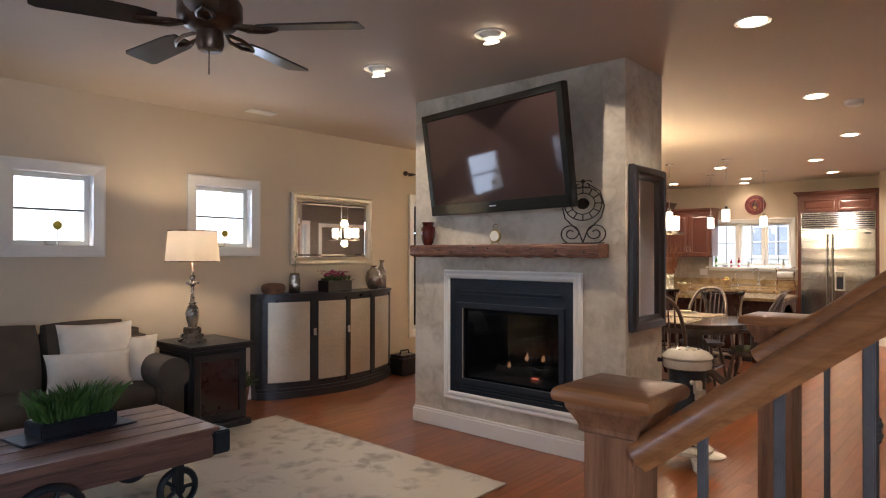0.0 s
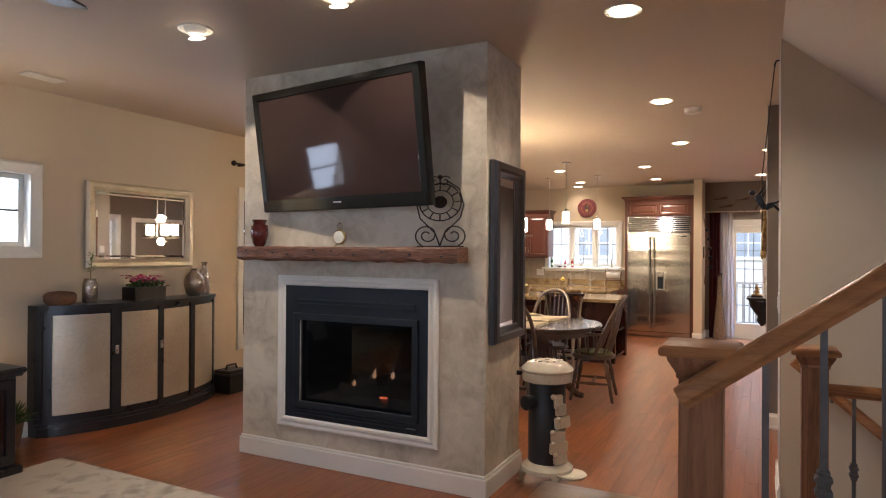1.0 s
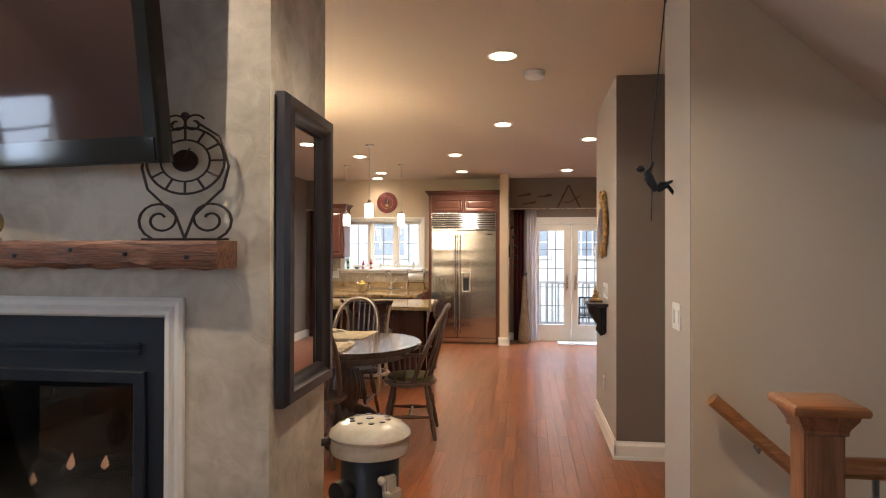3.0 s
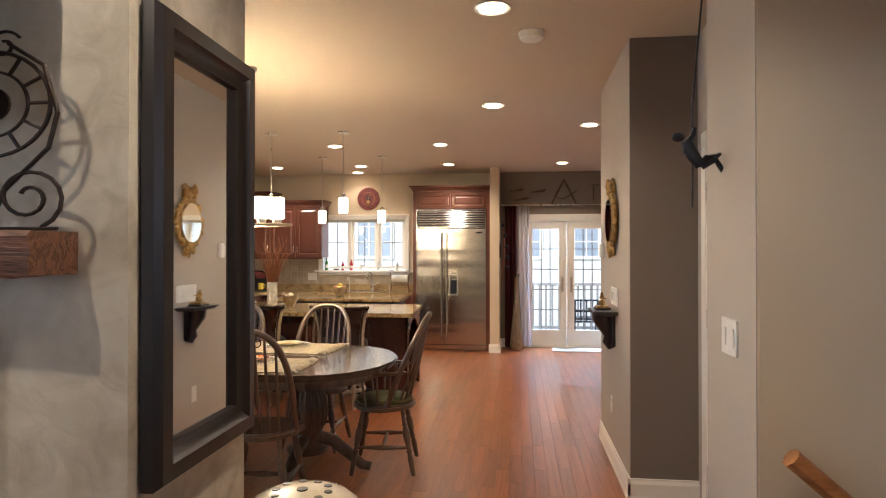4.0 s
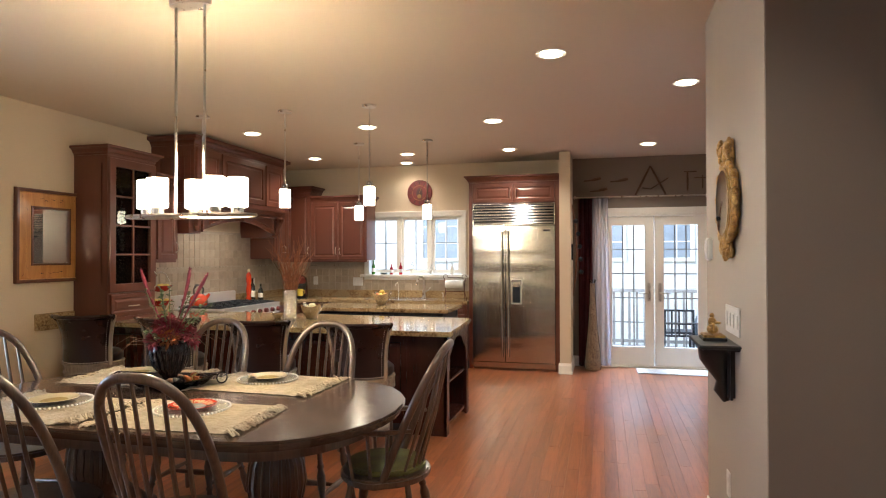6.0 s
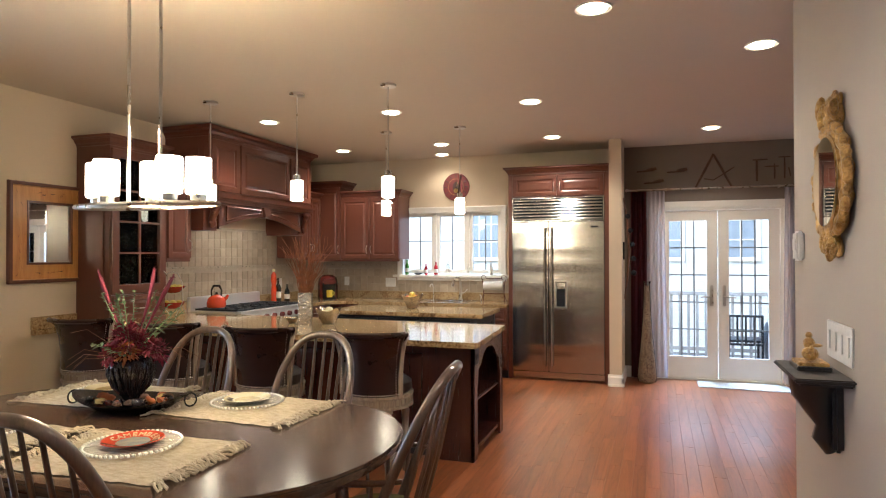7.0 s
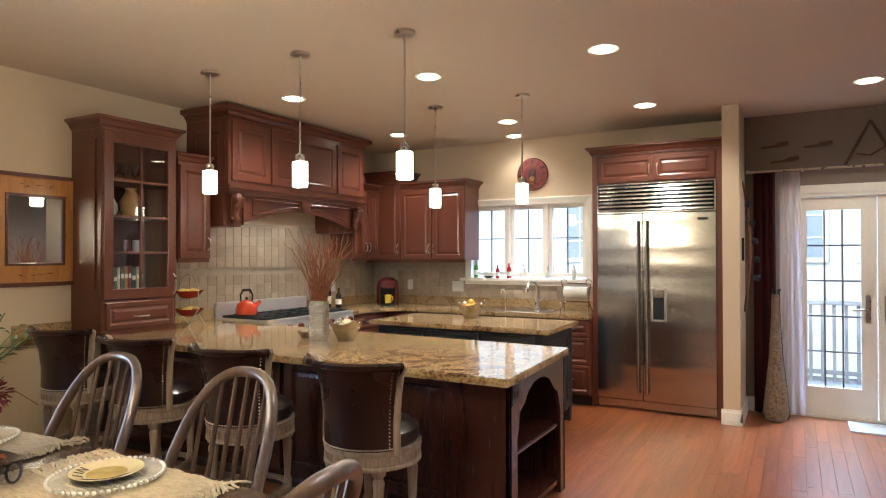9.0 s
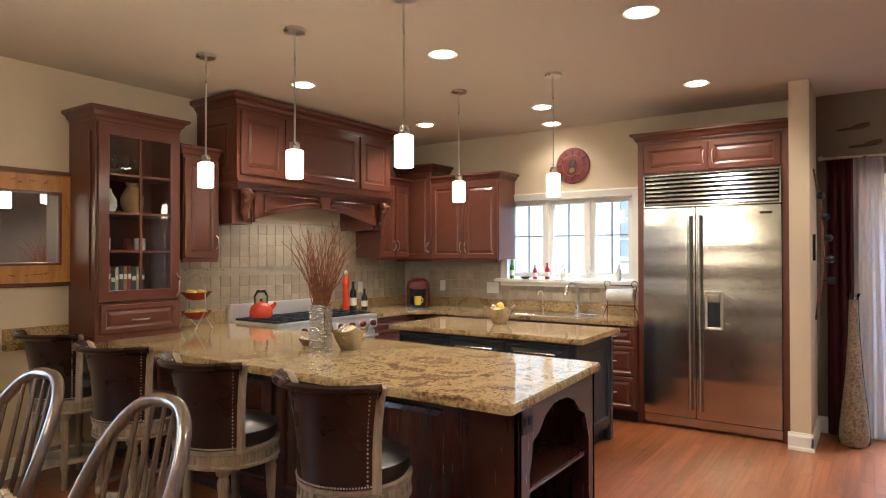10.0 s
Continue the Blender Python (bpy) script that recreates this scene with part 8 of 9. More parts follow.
part("rod", T([(-1.12, BW - 0.07, 2.215), (0.96, BW - 0.07, 2.215)], 0.010, 8), M_NICKEL, cr)
for x in (-1.12, 0.96):
    part("finial", ball(0.022, Matrix.Translation((x, BW - 0.07, 2.215))), M_NICKEL, cr)
for x in (-0.68, 0.50):
    part("bracket", B((x - 0.01, x + 0.01, BW - 0.075, BW, 2.20, 2.23), bevel=0.003), M_NICKEL, cr)
M_DOORMAT = surf("pale_mat", (0.55, 0.53, 0.50), (0.45, 0.43, 0.40), rough=0.95, scale=12, fine=200, bump=0.5)
dm = thing("door_mat", "pale grey door mat before the patio doors", "mat", pose(0.10, 12.99, 0.001))
part("mat_surface", B((-0.46, 0.46, -0.20, 0.17, 0, 0.010), bevel=0.003), M_DOORMAT, dm)

# tall glass floor vase filled with pebbles
M_PEBBLE = surf("pebble_mix", (0.62, 0.42, 0.26), (0.10, 0.03, 0.018), rough=0.5, scale=62, fine=140, bump=1.0, dist=0.02)
fv = thing("floor_vase", "tall narrow glass floor vase filled with shells and pebbles", "vase", pose(-0.90, 12.93, 0))
part("filling", L([(0.085, 0.008), (0.10, 0.05), (0.085, 0.25), (0.055, 0.55), (0.036, 0.85), (0.030, 1.05), (0.028, 1.10)], 24), M_PEBBLE, fv, "pebbles and shells", smooth=50)
g = part("glass", L([(0.095, 0.0), (0.108, 0.05), (0.093, 0.25), (0.062, 0.55), (0.043, 0.85), (0.036, 1.05), (0.036, 1.12), (0.048, 1.15), (0.044, 1.15), (0.031, 1.12), (0.031, 1.105)], 24), glassy("vase_glass", (0.92, 0.96, 0.95), thin=True), fv, "clear glass", smooth=50)
g.visible_shadow = False

# long wall piece with metal balls beside the column
wp = thing("wall_sculpture", "bent wood wall sculpture strung with dark metal balls", "wall art", pose(-1.085, 12.80, 0))
part("bow_stick", T([(-0.05, 0.0, 0.95), (-0.02, -0.02, 1.2), (0.0, -0.03, 1.5), (-0.02, -0.02, 1.85), (-0.06, 0.0, 2.1)], [0.008, 0.012, 0.014, 0.012, 0.006], 8), M_MANTEL, wp, smooth=50)
for k in range(5):
    z = 1.25 + 0.16 * k
    part("metal_ball", ball(0.030, Matrix.Translation((0.05 - 0.004 * k * k, -0.02, z)), 14, 10), M_BLACKMETAL, wp, smooth=60)
    part("pin", T([(-0.01, -0.02, z), (0.05 - 0.004 * k * k, -0.02, z)], 0.003, 5), M_BLACKMETAL, wp)
part("wall_mount", B((-0.07, -0.05, -0.01, 0.01, 1.4, 1.6)), M_BLACKMETAL, wp)

# old tools on the wall above the doors, arranged as letters
M_RUST = surf("old_tool_wood", (0.13, 0.075, 0.045), (0.05, 0.028, 0.018), rough=0.75, scale=14, fine=90, bump=0.5)


def wall_tool(x, z, bars, label):
    t = thing("wall_tool", label, "wall decor", pose(x, BW, z), "old tools on the wall")
    for x0, z0, x1, z1, r in bars:
        part("bar", T([(x0, -0.022, z0), ((x0 + x1) / 2, -0.026, (z0 + z1) / 2), (x1, -0.022, z1)], [r * 0.8, r, r * 0.8], 6, flat=0.7), M_RUST, t, smooth=40)
    return t


wall_tool(-0.17, 2.42, [(-0.19, -0.19, 0.0, 0.19, 0.018), (0.19, -0.19, 0.0, 0.19, 0.018), (-0.10, -0.09, 0.0, -0.11, 0.010), (0.0, -0.11, 0.22, 0.03, 0.010)], "old wooden dividers forming a letter A")
wall_tool(0.34, 2.42, [(-0.10, 0.10, 0.05, 0.10, 0.012), (-0.06, 0.10, -0.06, -0.14, 0.016), (0.02, 0.02, 0.16, 0.02, 0.010), (0.12, 0.05, 0.12, -0.12, 0.012)], "old drill brace and hammer on the wall")
wall_tool(0.56, 2.42, [(-0.06, 0.12, 0.06, 0.12, 0.010), (0.0, 0.12, 0.0, -0.12, 0.012), (0.04, 0.0, 0.06, -0.1, 0.010)], "old awl and pick on the wall")
for x, z in ((-0.90, 2.45), (-0.56, 2.43), (-0.82, 2.31)):
    wall_tool(x, z, [(-0.11, -0.01, 0.08, 0.0, 0.014), (0.0, 0.0, 0.11, 0.02, 0.026)], "old wooden hand plane hung on the wall")

# ---- wall clock over the window ----
M_CLOCKRED = surf("worn_red_clock", (0.20, 0.03, 0.03), (0.09, 0.014, 0.014), rough=0.5, scale=9, fine=50, bump=0.2)
M_CLOCKDARK = surf("clock_dark", (0.035, 0.018, 0.016), rough=0.5)
wc = thing("wall_clock", "round worn red wall clock over the kitchen window", "clock", pose(-3.27, BW, 2.345))
part("disc", L([(0.178, 0), (0.182, 0.01), (0.175, 0.022), (0.001, 0.022)], 40, m=pose(0, 0, 0, 90, 0, 0)), M_CLOCKRED, wc, smooth=35)
part("inner_ring", T([(0.105 * math.cos(2 * math.pi * k / 36), -0.023, 0.105 * math.sin(2 * math.pi * k / 36)) for k in range(36)], 0.003, 5, closed=True), M_BRASS, wc)
for k in range(12):
    a = 2 * math.pi * k / 12
    part("numeral_bar", T([(0.118 * math.cos(a), -0.023, 0.118 * math.sin(a)), (0.158 * math.cos(a), -0.023, 0.158 * math.sin(a))], 0.006, 5), M_CLOCKDARK, wc)
part("centre_motif", L([(0.06, 0), (0.06, 0.004)], 20, m=pose(0, -0.022, -0.01, 90, 0, 0) @ Matrix.Diagonal((0.75, 1.3, 1, 1))), M_CLOCKDARK, wc)
part("gold_motif", L([(0.03, 0), (0.03, 0.003)], 14, m=pose(0, -0.0265, -0.05, 90, 0, 0)), M_BRASS, wc)
part("clock_hand", T([(0, -0.028, 0), (0.03, -0.028, 0.07)], 0.003, 5), M_BRASS, wc)

# ---- framed mirror on the dining wall ----
M_STENCIL = wood("honey_frame", (0.52, 0.25, 0.07), (0.38, 0.16, 0.04), axis=2, rough=0.4, grain=9)
fm = hung_mirror("framed_mirror", "small mirror in a wide honey wood frame with stencilled leaves", Matrix.Translation((LW, 9.13, 1.632)) @ TO_X, 0.68, 0.78,
                 [(0, 0), (0, 0.022), (0.008, 0.03), (0.024, 0.03), (0.03, 0.018), (0.135, 0.022), (0.15, 0.024), (0.155, 0.012)], M_STENCIL, 0.155)
part("outer_edge", moulded(0.69, 0.79, [(0, 0), (0, 0.026), (0.006, 0.034), (0.026, 0.034), (0.034, 0.02)]), M_CHERRYX, fm, "cherry outer moulding")
part("inner_edge", moulded(0.40, 0.50, [(0, 0.022), (0, 0.03), (0.016, 0.03), (0.02, 0.012)]), M_CHERRYX, fm, "cherry inner moulding")
rng = random.Random(31)
bm = bmesh.new()
for side in (-1, 1):
    for k in range(11):
        z = -0.30 + 0.06 * k
        leaf_patch(bm, (side * 0.262 + 0.012 * math.sin(k * 1.7), -0.0235, z), (rng.uniform(-1, 1) * 0.6, 0, rng.choice((-1, 1)) * 0.8), 0.05, 0.018, rng, 0)
for side in (-1, 1):
    for k in range(7):
        x = -0.12 + 0.04 * k
        leaf_patch(bm, (x, -0.0235, side * 0.312), (rng.choice((-1, 1)), 0, rng.uniform(-0.4, 0.4)), 0.05, 0.018, rng, 0)
for vtx in bm.verts:
    vtx.co.y = -0.0262
part("stencil_leaves", bm, M_CLOCKDARK, fm, "dark stencilled leaves")

# ---- neighbouring house, deck and yard seen through the glass ----
M_SIDING = surf("white_lap_siding", (0.66, 0.68, 0.68), (0.60, 0.62, 0.63), rough=0.6, scale=2, fine=60, bump=0.05)
M_YARD = surf("dry_lawn", (0.20, 0.19, 0.11), (0.12, 0.12, 0.06), rough=0.95, scale=1.5, fine=40, bump=0.5)
M_DECK = surf("grey_deck_wood", (0.30, 0.27, 0.24), (0.20, 0.18, 0.16), rough=0.8, scale=4, fine=60, bump=0.3, stretch=(1, 0.1, 1))
M_DARKPANE = surf("pale_blind_pane", (0.30, 0.35, 0.42), rough=0.15)
M_PATIOIRON = surf("patio_iron", (0.02, 0.02, 0.022), rough=0.5, metal=0.5)
structure("ground", B((-150, 150, -150, 150, -2.4, -2.3)), M_YARD, "dry lawn reaching far off", "ground")
nh = thing("neighbour_house", "white lap-sided neighbouring house with multi-pane windows", "house", pose(0, 0, 0))
part("wall", B((-14, 9, 21.2, 21.6, -2.3, 7.0)), M_SIDING, nh)
for k in range(40):
    z = -1.8 + 0.19 * k
    bm = B((-14, 9, -0.008, 0.008, 0, 0.188))
    bm.transform(Matrix.Translation((0, 21.19, z)) @ Matrix.Rotation(radians(4), 4, "X"))
    part("siding_board", bm, M_SIDING, nh)
part("roof", B((-15, 10, 20.8, 22.5, 7.0, 7.3)), M_DECK, nh)
for wx in (-5.0, -0.75, 0.85, 4.2):
    wn_ = part("window", ring(1.15, 1.9, 0.10, 0.06, Matrix.Translation((wx, 21.17, 2.25)), 0.01), M_TRIM, nh)
    part("pane", B((wx - 0.48, wx + 0.48, 21.14, 21.15, 1.38, 3.12)), M_DARKPANE, wn_)
    for q in (-0.16, 0.16):
        part("muntin", B((wx + q - 0.015, wx + q + 0.015, 21.125, 21.14, 1.38, 3.12)), M_TRIM, wn_)
    for z in (1.8, 2.25, 2.7):
        part("muntin", B((wx - 0.48, wx + 0.48, 21.12, 21.135, z - 0.015, z + 0.015)), M_TRIM, wn_)
dk = thing("deck", "grey timber deck outside the patio doors", "deck", pose(0, 0, 0))
for k in range(16):
    part("deck_board", B((-2.2, 2.6, BW + 0.22 + 0.145 * k, BW + 0.36 + 0.145 * k, -0.09, -0.05)), M_DECK, dk)
for x in (-2.1, 0.2, 2.5):
    part("deck_post", B((x - 0.06, x + 0.06, 15.3, 15.42, -2.3, -0.09)), M_DECK, dk)
dr = thing("deck_railing", "dark timber deck railing with square balusters", "railing", pose(0, 0, 0))
part("top_rail", B((-2.2, 2.6, 15.36, 15.46, 0.86, 0.91), bevel=0.006), M_DECK, dr)
part("bottom_rail", B((-2.2, 2.6, 15.39, 15.43, 0.04, 0.09)), M_DECK, dr)
for k in range(40):
    x = -2.15 + 0.12 * k
    part("baluster", B((x - 0.018, x + 0.018, 15.392, 15.428, -0.05, 0.86)), M_DECK, dr)
pt = thing("patio_bench", "black iron patio chair on the deck", "chair", pose(0.30, 14.4, -0.05))
part("back_frame", ring(0.42, 0.40, 0.03, 0.03, Matrix.Translation((0, 0, 0.52)), 0.004), M_PATIOIRON, pt)
for q in (-0.1, 0.0, 0.1):
    part("slat", B((q - 0.012, q + 0.012, -0.025, -0.005, 0.33, 0.71)), M_PATIOIRON, pt)
part("slat", B((-0.2, 0.2, -0.026, -0.006, 0.50, 0.53)), M_PATIOIRON, pt)
part("seat", B((-0.22, 0.22, 0.0, 0.42, 0.36, 0.39), bevel=0.006), M_PATIOIRON, pt)
for sx in (-1, 1):
    for y in (0.01, 0.40):
        part("leg", B((sx * 0.20 - 0.014, sx * 0.20 + 0.014, y - 0.014, y + 0.014, 0.0, 0.37)), M_PATIOIRON, pt)
gr = thing("covered_grill", "blue-grey covered patio furniture on the deck", "grill", pose(0.85, 14.5, -0.05))
part("cover", L([(0.30, 0.0), (0.32, 0.2), (0.34, 0.5), (0.30, 0.62), (0.16, 0.66)], 20), M_NAVY, gr, smooth=50)
bk_ = glow("pale_sky", (0.93, 0.96, 1.0), 3.0)
structure("backdrop", B((-60, 60, 60, 60.1, -10, 40), (-30.1, -30, -30, 45, -10, 30), (-60, 60, -40.1, -40, -10, 30)), bk_, "bright hazy sky far outside the windows", "backdrop")

# ---- counter-top things ----
M_TWIG = surf("dry_twig", (0.30, 0.12, 0.05), (0.12, 0.04, 0.016), rough=0.7, scale=30, fine=90, bump=0.3)
M_HAMMERED = surf("hammered_silver", (0.60, 0.56, 0.48), (0.45, 0.41, 0.35), rough=0.2, metal=1.0, scale=40, fine=60, bump=0.9, dist=0.008)
tv_ = thing("twig_vase", "square hammered silver vase filled with curly dry twigs", "vase", pose(-3.60, 10.03, CT + 0.0005, 0, 0, 20))
part("vase", B((-0.055, 0.055, -0.055, 0.055, 0, 0.27), bevel=0.008), M_HAMMERED, tv_)
rng = random.Random(17)
for k in range(80):
    a = rng.uniform(0, 6.283)
    sp_ = rng.uniform(0.02, 0.20)
    hh = rng.uniform(0.30, 0.56)
    p = []
    for q in range(9):
        f = q / 8
        p.append((0.03 * math.cos(a) + sp_ * f ** 1.5 * math.cos(a) + 0.022 * f * math.sin(11 * f + k) + 0.01 * math.sin(5 * f + k), 0.03 * math.sin(a) + sp_ * f ** 1.5 * math.sin(a) + 0.022 * f * math.cos(12 * f + k * 2) + 0.01 * math.cos(6 * f + k), 0.22 + hh * f))
    part("twig", T(p, [0.0042 * (1 - 0.6 * q / 8) for q in range(9)], 5), M_TWIG, tv_)


def flared_bowl(m, w, h, material, name, label):
    """A square bowl with lifted corners."""
    t = thing(name, label, "bowl", m)
    bm = bmesh.new()
    loops = []
    for r, z in ((0.42, 0.0), (0.45, 0.03), (0.72, 0.5), (1.0, 1.0), (0.985, 1.0), (0.70, 0.53), (0.40, 0.08), (0.01, 0.06)):
        lp_ = []
        for k in range(32):
            a = 2 * math.pi * k / 32
            sq = 1 / max(abs(math.cos(a)), abs(math.sin(a))) ** 0.75
            lift = 1 + 0.28 * (sq - 1) / 0.3 * z
            lp_.append(bm.verts.new((w / 2 * r * sq * math.cos(a), w / 2 * r * sq * math.sin(a), h * z * lift)))
        loops.append(lp_)
    for a, b in zip(loops, loops[1:]):
        for i in range(32):
            bm.faces.new((a[i], a[(i + 1) % 32], b[(i + 1) % 32], b[i]))
    bm.faces.new(loops[0][::-1])
    part("bowl", bm, material, t, smooth=50)
    return t


flared_bowl(pose(-3.42, 10.10, CT + 0.0005, 0, 0, 15), 0.20, 0.115, M_HAMMERED, "silver_bowl", "flared silver bowl of round bread rolls on the counter")
for k, (dx, dy, dz) in enumerate(((0, 0, 0), (0.05, 0.03, 0.005), (-0.05, 0.02, 0.004), (0.01, -0.05, 0.006), (0.0, 0.01, 0.035))):
    t = thing("bread_roll", "pale round roll in the silver bowl", "bread", pose(-3.42 + dx, 10.10 + dy, CT + 0.085 + dz), "rolls in the bowl")
    part("crust", ball(0.036, Matrix.Diagonal((1, 1, 0.75, 1)), 14, 9), M_PLATEW, t, smooth=60)
flared_bowl(pose(-3.75, 10.06, CT + 0.0005, 0, 0, 40), 0.11, 0.045, M_HAMMERED, "small_silver_dish", "small flared silver dish on the counter")
flared_bowl(pose(-3.35, 11.85, CT + 0.0005, 0, 0, 10), 0.22, 0.125, M_HAMMERED, "fruit_bowl", "flared silver bowl of fruit on the island")
M_FRUITS = [surf("fruit_skin", c, rough=0.35, scale=12, fine=60, bump=0.1) for c in ((0.62, 0.42, 0.06), (0.55, 0.12, 0.04), (0.66, 0.52, 0.12), (0.45, 0.05, 0.03))]
for k in range(7):
    a = k * 0.95
    t = thing("fruit", "fresh fruit in the bowl on the island", "fruit", pose(-3.35 + 0.055 * math.cos(a) * (k > 0), 11.85 + 0.055 * math.sin(a) * (k > 0), CT + 0.105 + (0.04 if k == 0 else 0)), "fruit")
    part("skin", ball(0.036, None, 14, 10), M_FRUITS[k % 3], t, smooth=60)

# two-tier fruit basket
M_REDBOWL = surf("red_ceramic", (0.32, 0.02, 0.015), (0.24, 0.014, 0.01), rough=0.2, scale=8, fine=50, bump=0.03)
fb = thing("tiered_basket", "two-tier chrome stand with red bowls of lemons", "fruit stand", pose(-5.16, 10.22, CT + 0.0005))
for z in (0.075, 0.225):
    bw = part("bowl", L([(0.03, z), (0.07, z + 0.012), (0.115, z + 0.06), (0.12, z + 0.064), (0.11, z + 0.058), (0.06, z + 0.02), (0.005, z + 0.016)], 28), M_REDBOWL, fb, "red ceramic bowl", smooth=50)
    for k in range(4):
        a = k * 1.6 + z * 9
        part("lemon", ball(0.030, Matrix.Translation((0.055 * math.cos(a), 0.055 * math.sin(a), z + 0.055)) @ Matrix.Diagonal((1.2, 1, 0.9, 1)), 12, 8), M_FRUITS[2 if k % 2 else 0], fb, smooth=60)
part("stand", J(J(T([(-0.10, -0.08, 0.004), (-0.12, 0.0, 0.15), (-0.11, 0.0, 0.33), (-0.06, 0.0, 0.41), (0.0, 0.0, 0.43), (0.06, 0.0, 0.41), (0.11, 0.0, 0.33), (0.12, 0.0, 0.15), (0.10, -0.08, 0.004)], 0.004, 7), T([(-0.12, 0, 0.10), (-0.10, 0.08, 0.004)], 0.004, 6)), T([(0.12, 0, 0.10), (0.10, 0.08, 0.004)], 0.004, 6)), M_NICKEL, fb, "chrome wire stand", smooth=50)

# kettle on the range
M_KETTLE = surf("red_enamel", (0.50, 0.045, 0.010), (0.42, 0.035, 0.008), rough=0.12, scale=6, fine=40, bump=0.02, coat=0.5)
kt = thing("kettle", "red enamel kettle with black handle on the range", "kettle", pose(-5.17, 10.86, 0.9085, 0, 0, 60))
part("body", L([(0.088, 0), (0.098, 0.012), (0.098, 0.05), (0.085, 0.095), (0.05, 0.125), (0.035, 0.13), (0.015, 0.138)], 28), M_KETTLE, kt, smooth=50)
part("spout", T([(0.075, 0, 0.07), (0.11, 0, 0.10), (0.125, 0, 0.125)], [0.024, 0.018, 0.013], 10), M_KETTLE, kt, smooth=50)
part("handle", T([(-0.05, 0, 0.115), (-0.055, 0, 0.18), (-0.03, 0, 0.225), (0.03, 0, 0.225), (0.055, 0, 0.18), (0.05, 0, 0.115)], [0.008, 0.008, 0.014, 0.014, 0.008, 0.008], 8), M_GLOSSBLACK, kt, "black handle", smooth=50)
part("lid_knob", ball(0.014, Matrix.Translation((0, 0, 0.148))), M_GLOSSBLACK, kt, smooth=60)


def bottle(x, y, z, h, r, material, name, label, cat="bottle", cap=None):
    t = thing(name, label, cat, pose(x, y, z))
    part("body", L([(r * 0.9, 0), (r, 0.008), (r, h * 0.58), (r * 0.8, h * 0.68), (r * 0.36, h * 0.78), (r * 0.34, h * 0.94), (r * 0.4, h * 0.95), (r * 0.4, h)], 18), material, t, smooth=45)
    part("band", L([(r + 0.0008, h * 0.18), (r + 0.0008, h * 0.45)], 18), cap or M_PAPER, t, "plain paper band")
    return t


M_DARKGLASS = surf("dark_bottle_glass", (0.012, 0.014, 0.010), rough=0.06, scale=3, fine=20, bump=0)
M_GREENGLASS = surf("green_bottle_glass", (0.06, 0.20, 0.03), rough=0.08, scale=3, fine=20, bump=0)
M_REDGLASS = surf("red_bottle_glass", (0.35, 0.02, 0.03), rough=0.1, scale=3, fine=20, bump=0)
pm = thing("pepper_mill", "tall red lacquered pepper mill with pale top", "pepper mill", pose(-5.22, 11.98, CT + 0.0005))
part("body", L([(0.036, 0), (0.038, 0.02), (0.028, 0.08), (0.034, 0.16), (0.026, 0.22), (0.036, 0.28), (0.030, 0.35), (0.012, 0.38)], 20), M_KETTLE, pm, smooth=50)
part("top_knob", ball(0.020, Matrix.Translation((0, 0, 0.40))), M_PLATEW, pm, smooth=60)
bottle(-5.25, 12.12, CT + 0.0005, 0.30, 0.036, M_DARKGLASS, "wine_bottle", "dark glass wine bottle on the counter")
bottle(-5.20, 12.24, CT + 0.0005, 0.22, 0.032, M_DARKGLASS, "oil_bottle", "short dark oil bottle on the counter")

cm = thing("coffee_maker", "red and black pod coffee maker in the counter corner", "coffee maker", pose(-5.00, 12.92, CT + 0.0005, 0, 0, 35))
part("body", L([(0.13, 0), (0.135, 0.02), (0.135, 0.20), (0.12, 0.28), (0.07, 0.32), (0.01, 0.325)], 28), M_REDGLAZE, cm, smooth=50)
part("front_recess", B((-0.085, 0.085, -0.16, -0.09, 0.0, 0.22), bevel=0.01), M_GLOSSBLACK, cm, "black brewing bay")
part("drip_tray", B((-0.085, 0.085, -0.22, -0.10, 0.0, 0.03), bevel=0.008), M_GLOSSBLACK, cm)
part("head", B((-0.09, 0.09, -0.19, -0.05, 0.20, 0.27), bevel=0.02), M_REDGLAZE, cm)
M_YELLOW = surf("yellow_mug_glaze", (0.66, 0.50, 0.06), rough=0.2, scale=6, fine=40, bump=0.02)
mg = thing("yellow_mug", "yellow mug on the coffee maker's tray", "mug", pose(-4.885, 12.76, CT + 0.031))
part("cup", L([(0.034, 0), (0.038, 0.01), (0.040, 0.095), (0.036, 0.095), (0.034, 0.012)], 22), M_YELLOW, mg, smooth=45)
part("handle", T([(0.038, 0, 0.08), (0.066, 0, 0.07), (0.064, 0, 0.035), (0.038, 0, 0.025)], 0.006, 7), M_YELLOW, mg, smooth=50)

# sink and taps
sk = thing("kitchen_sink", "undermount steel sink in the granite counter", "sink", pose(-3.30, 12.88, 0))
part("rim", ring(0.72, 0.36, 0.012, 0.006, Matrix.Translation((0, 0, CT + 0.0005)) @ Matrix.Rotation(radians(-90), 4, "X"), 0.001), M_STEEL, sk)
part("basin", B((-0.348, 0.348, -0.168, 0.168, CT + 0.0005, CT + 0.0025)), M_STEEL, sk, "steel basin")
fa = thing("faucet", "arched brushed nickel kitchen faucet", "faucet", pose(-3.18, 13.10, CT + 0.0005, 0, 0, -20))
part("base", L([(0.03, 0), (0.03, 0.01), (0.022, 0.03), (0.02, 0.12)], 18), M_NICKEL, fa, smooth=50)
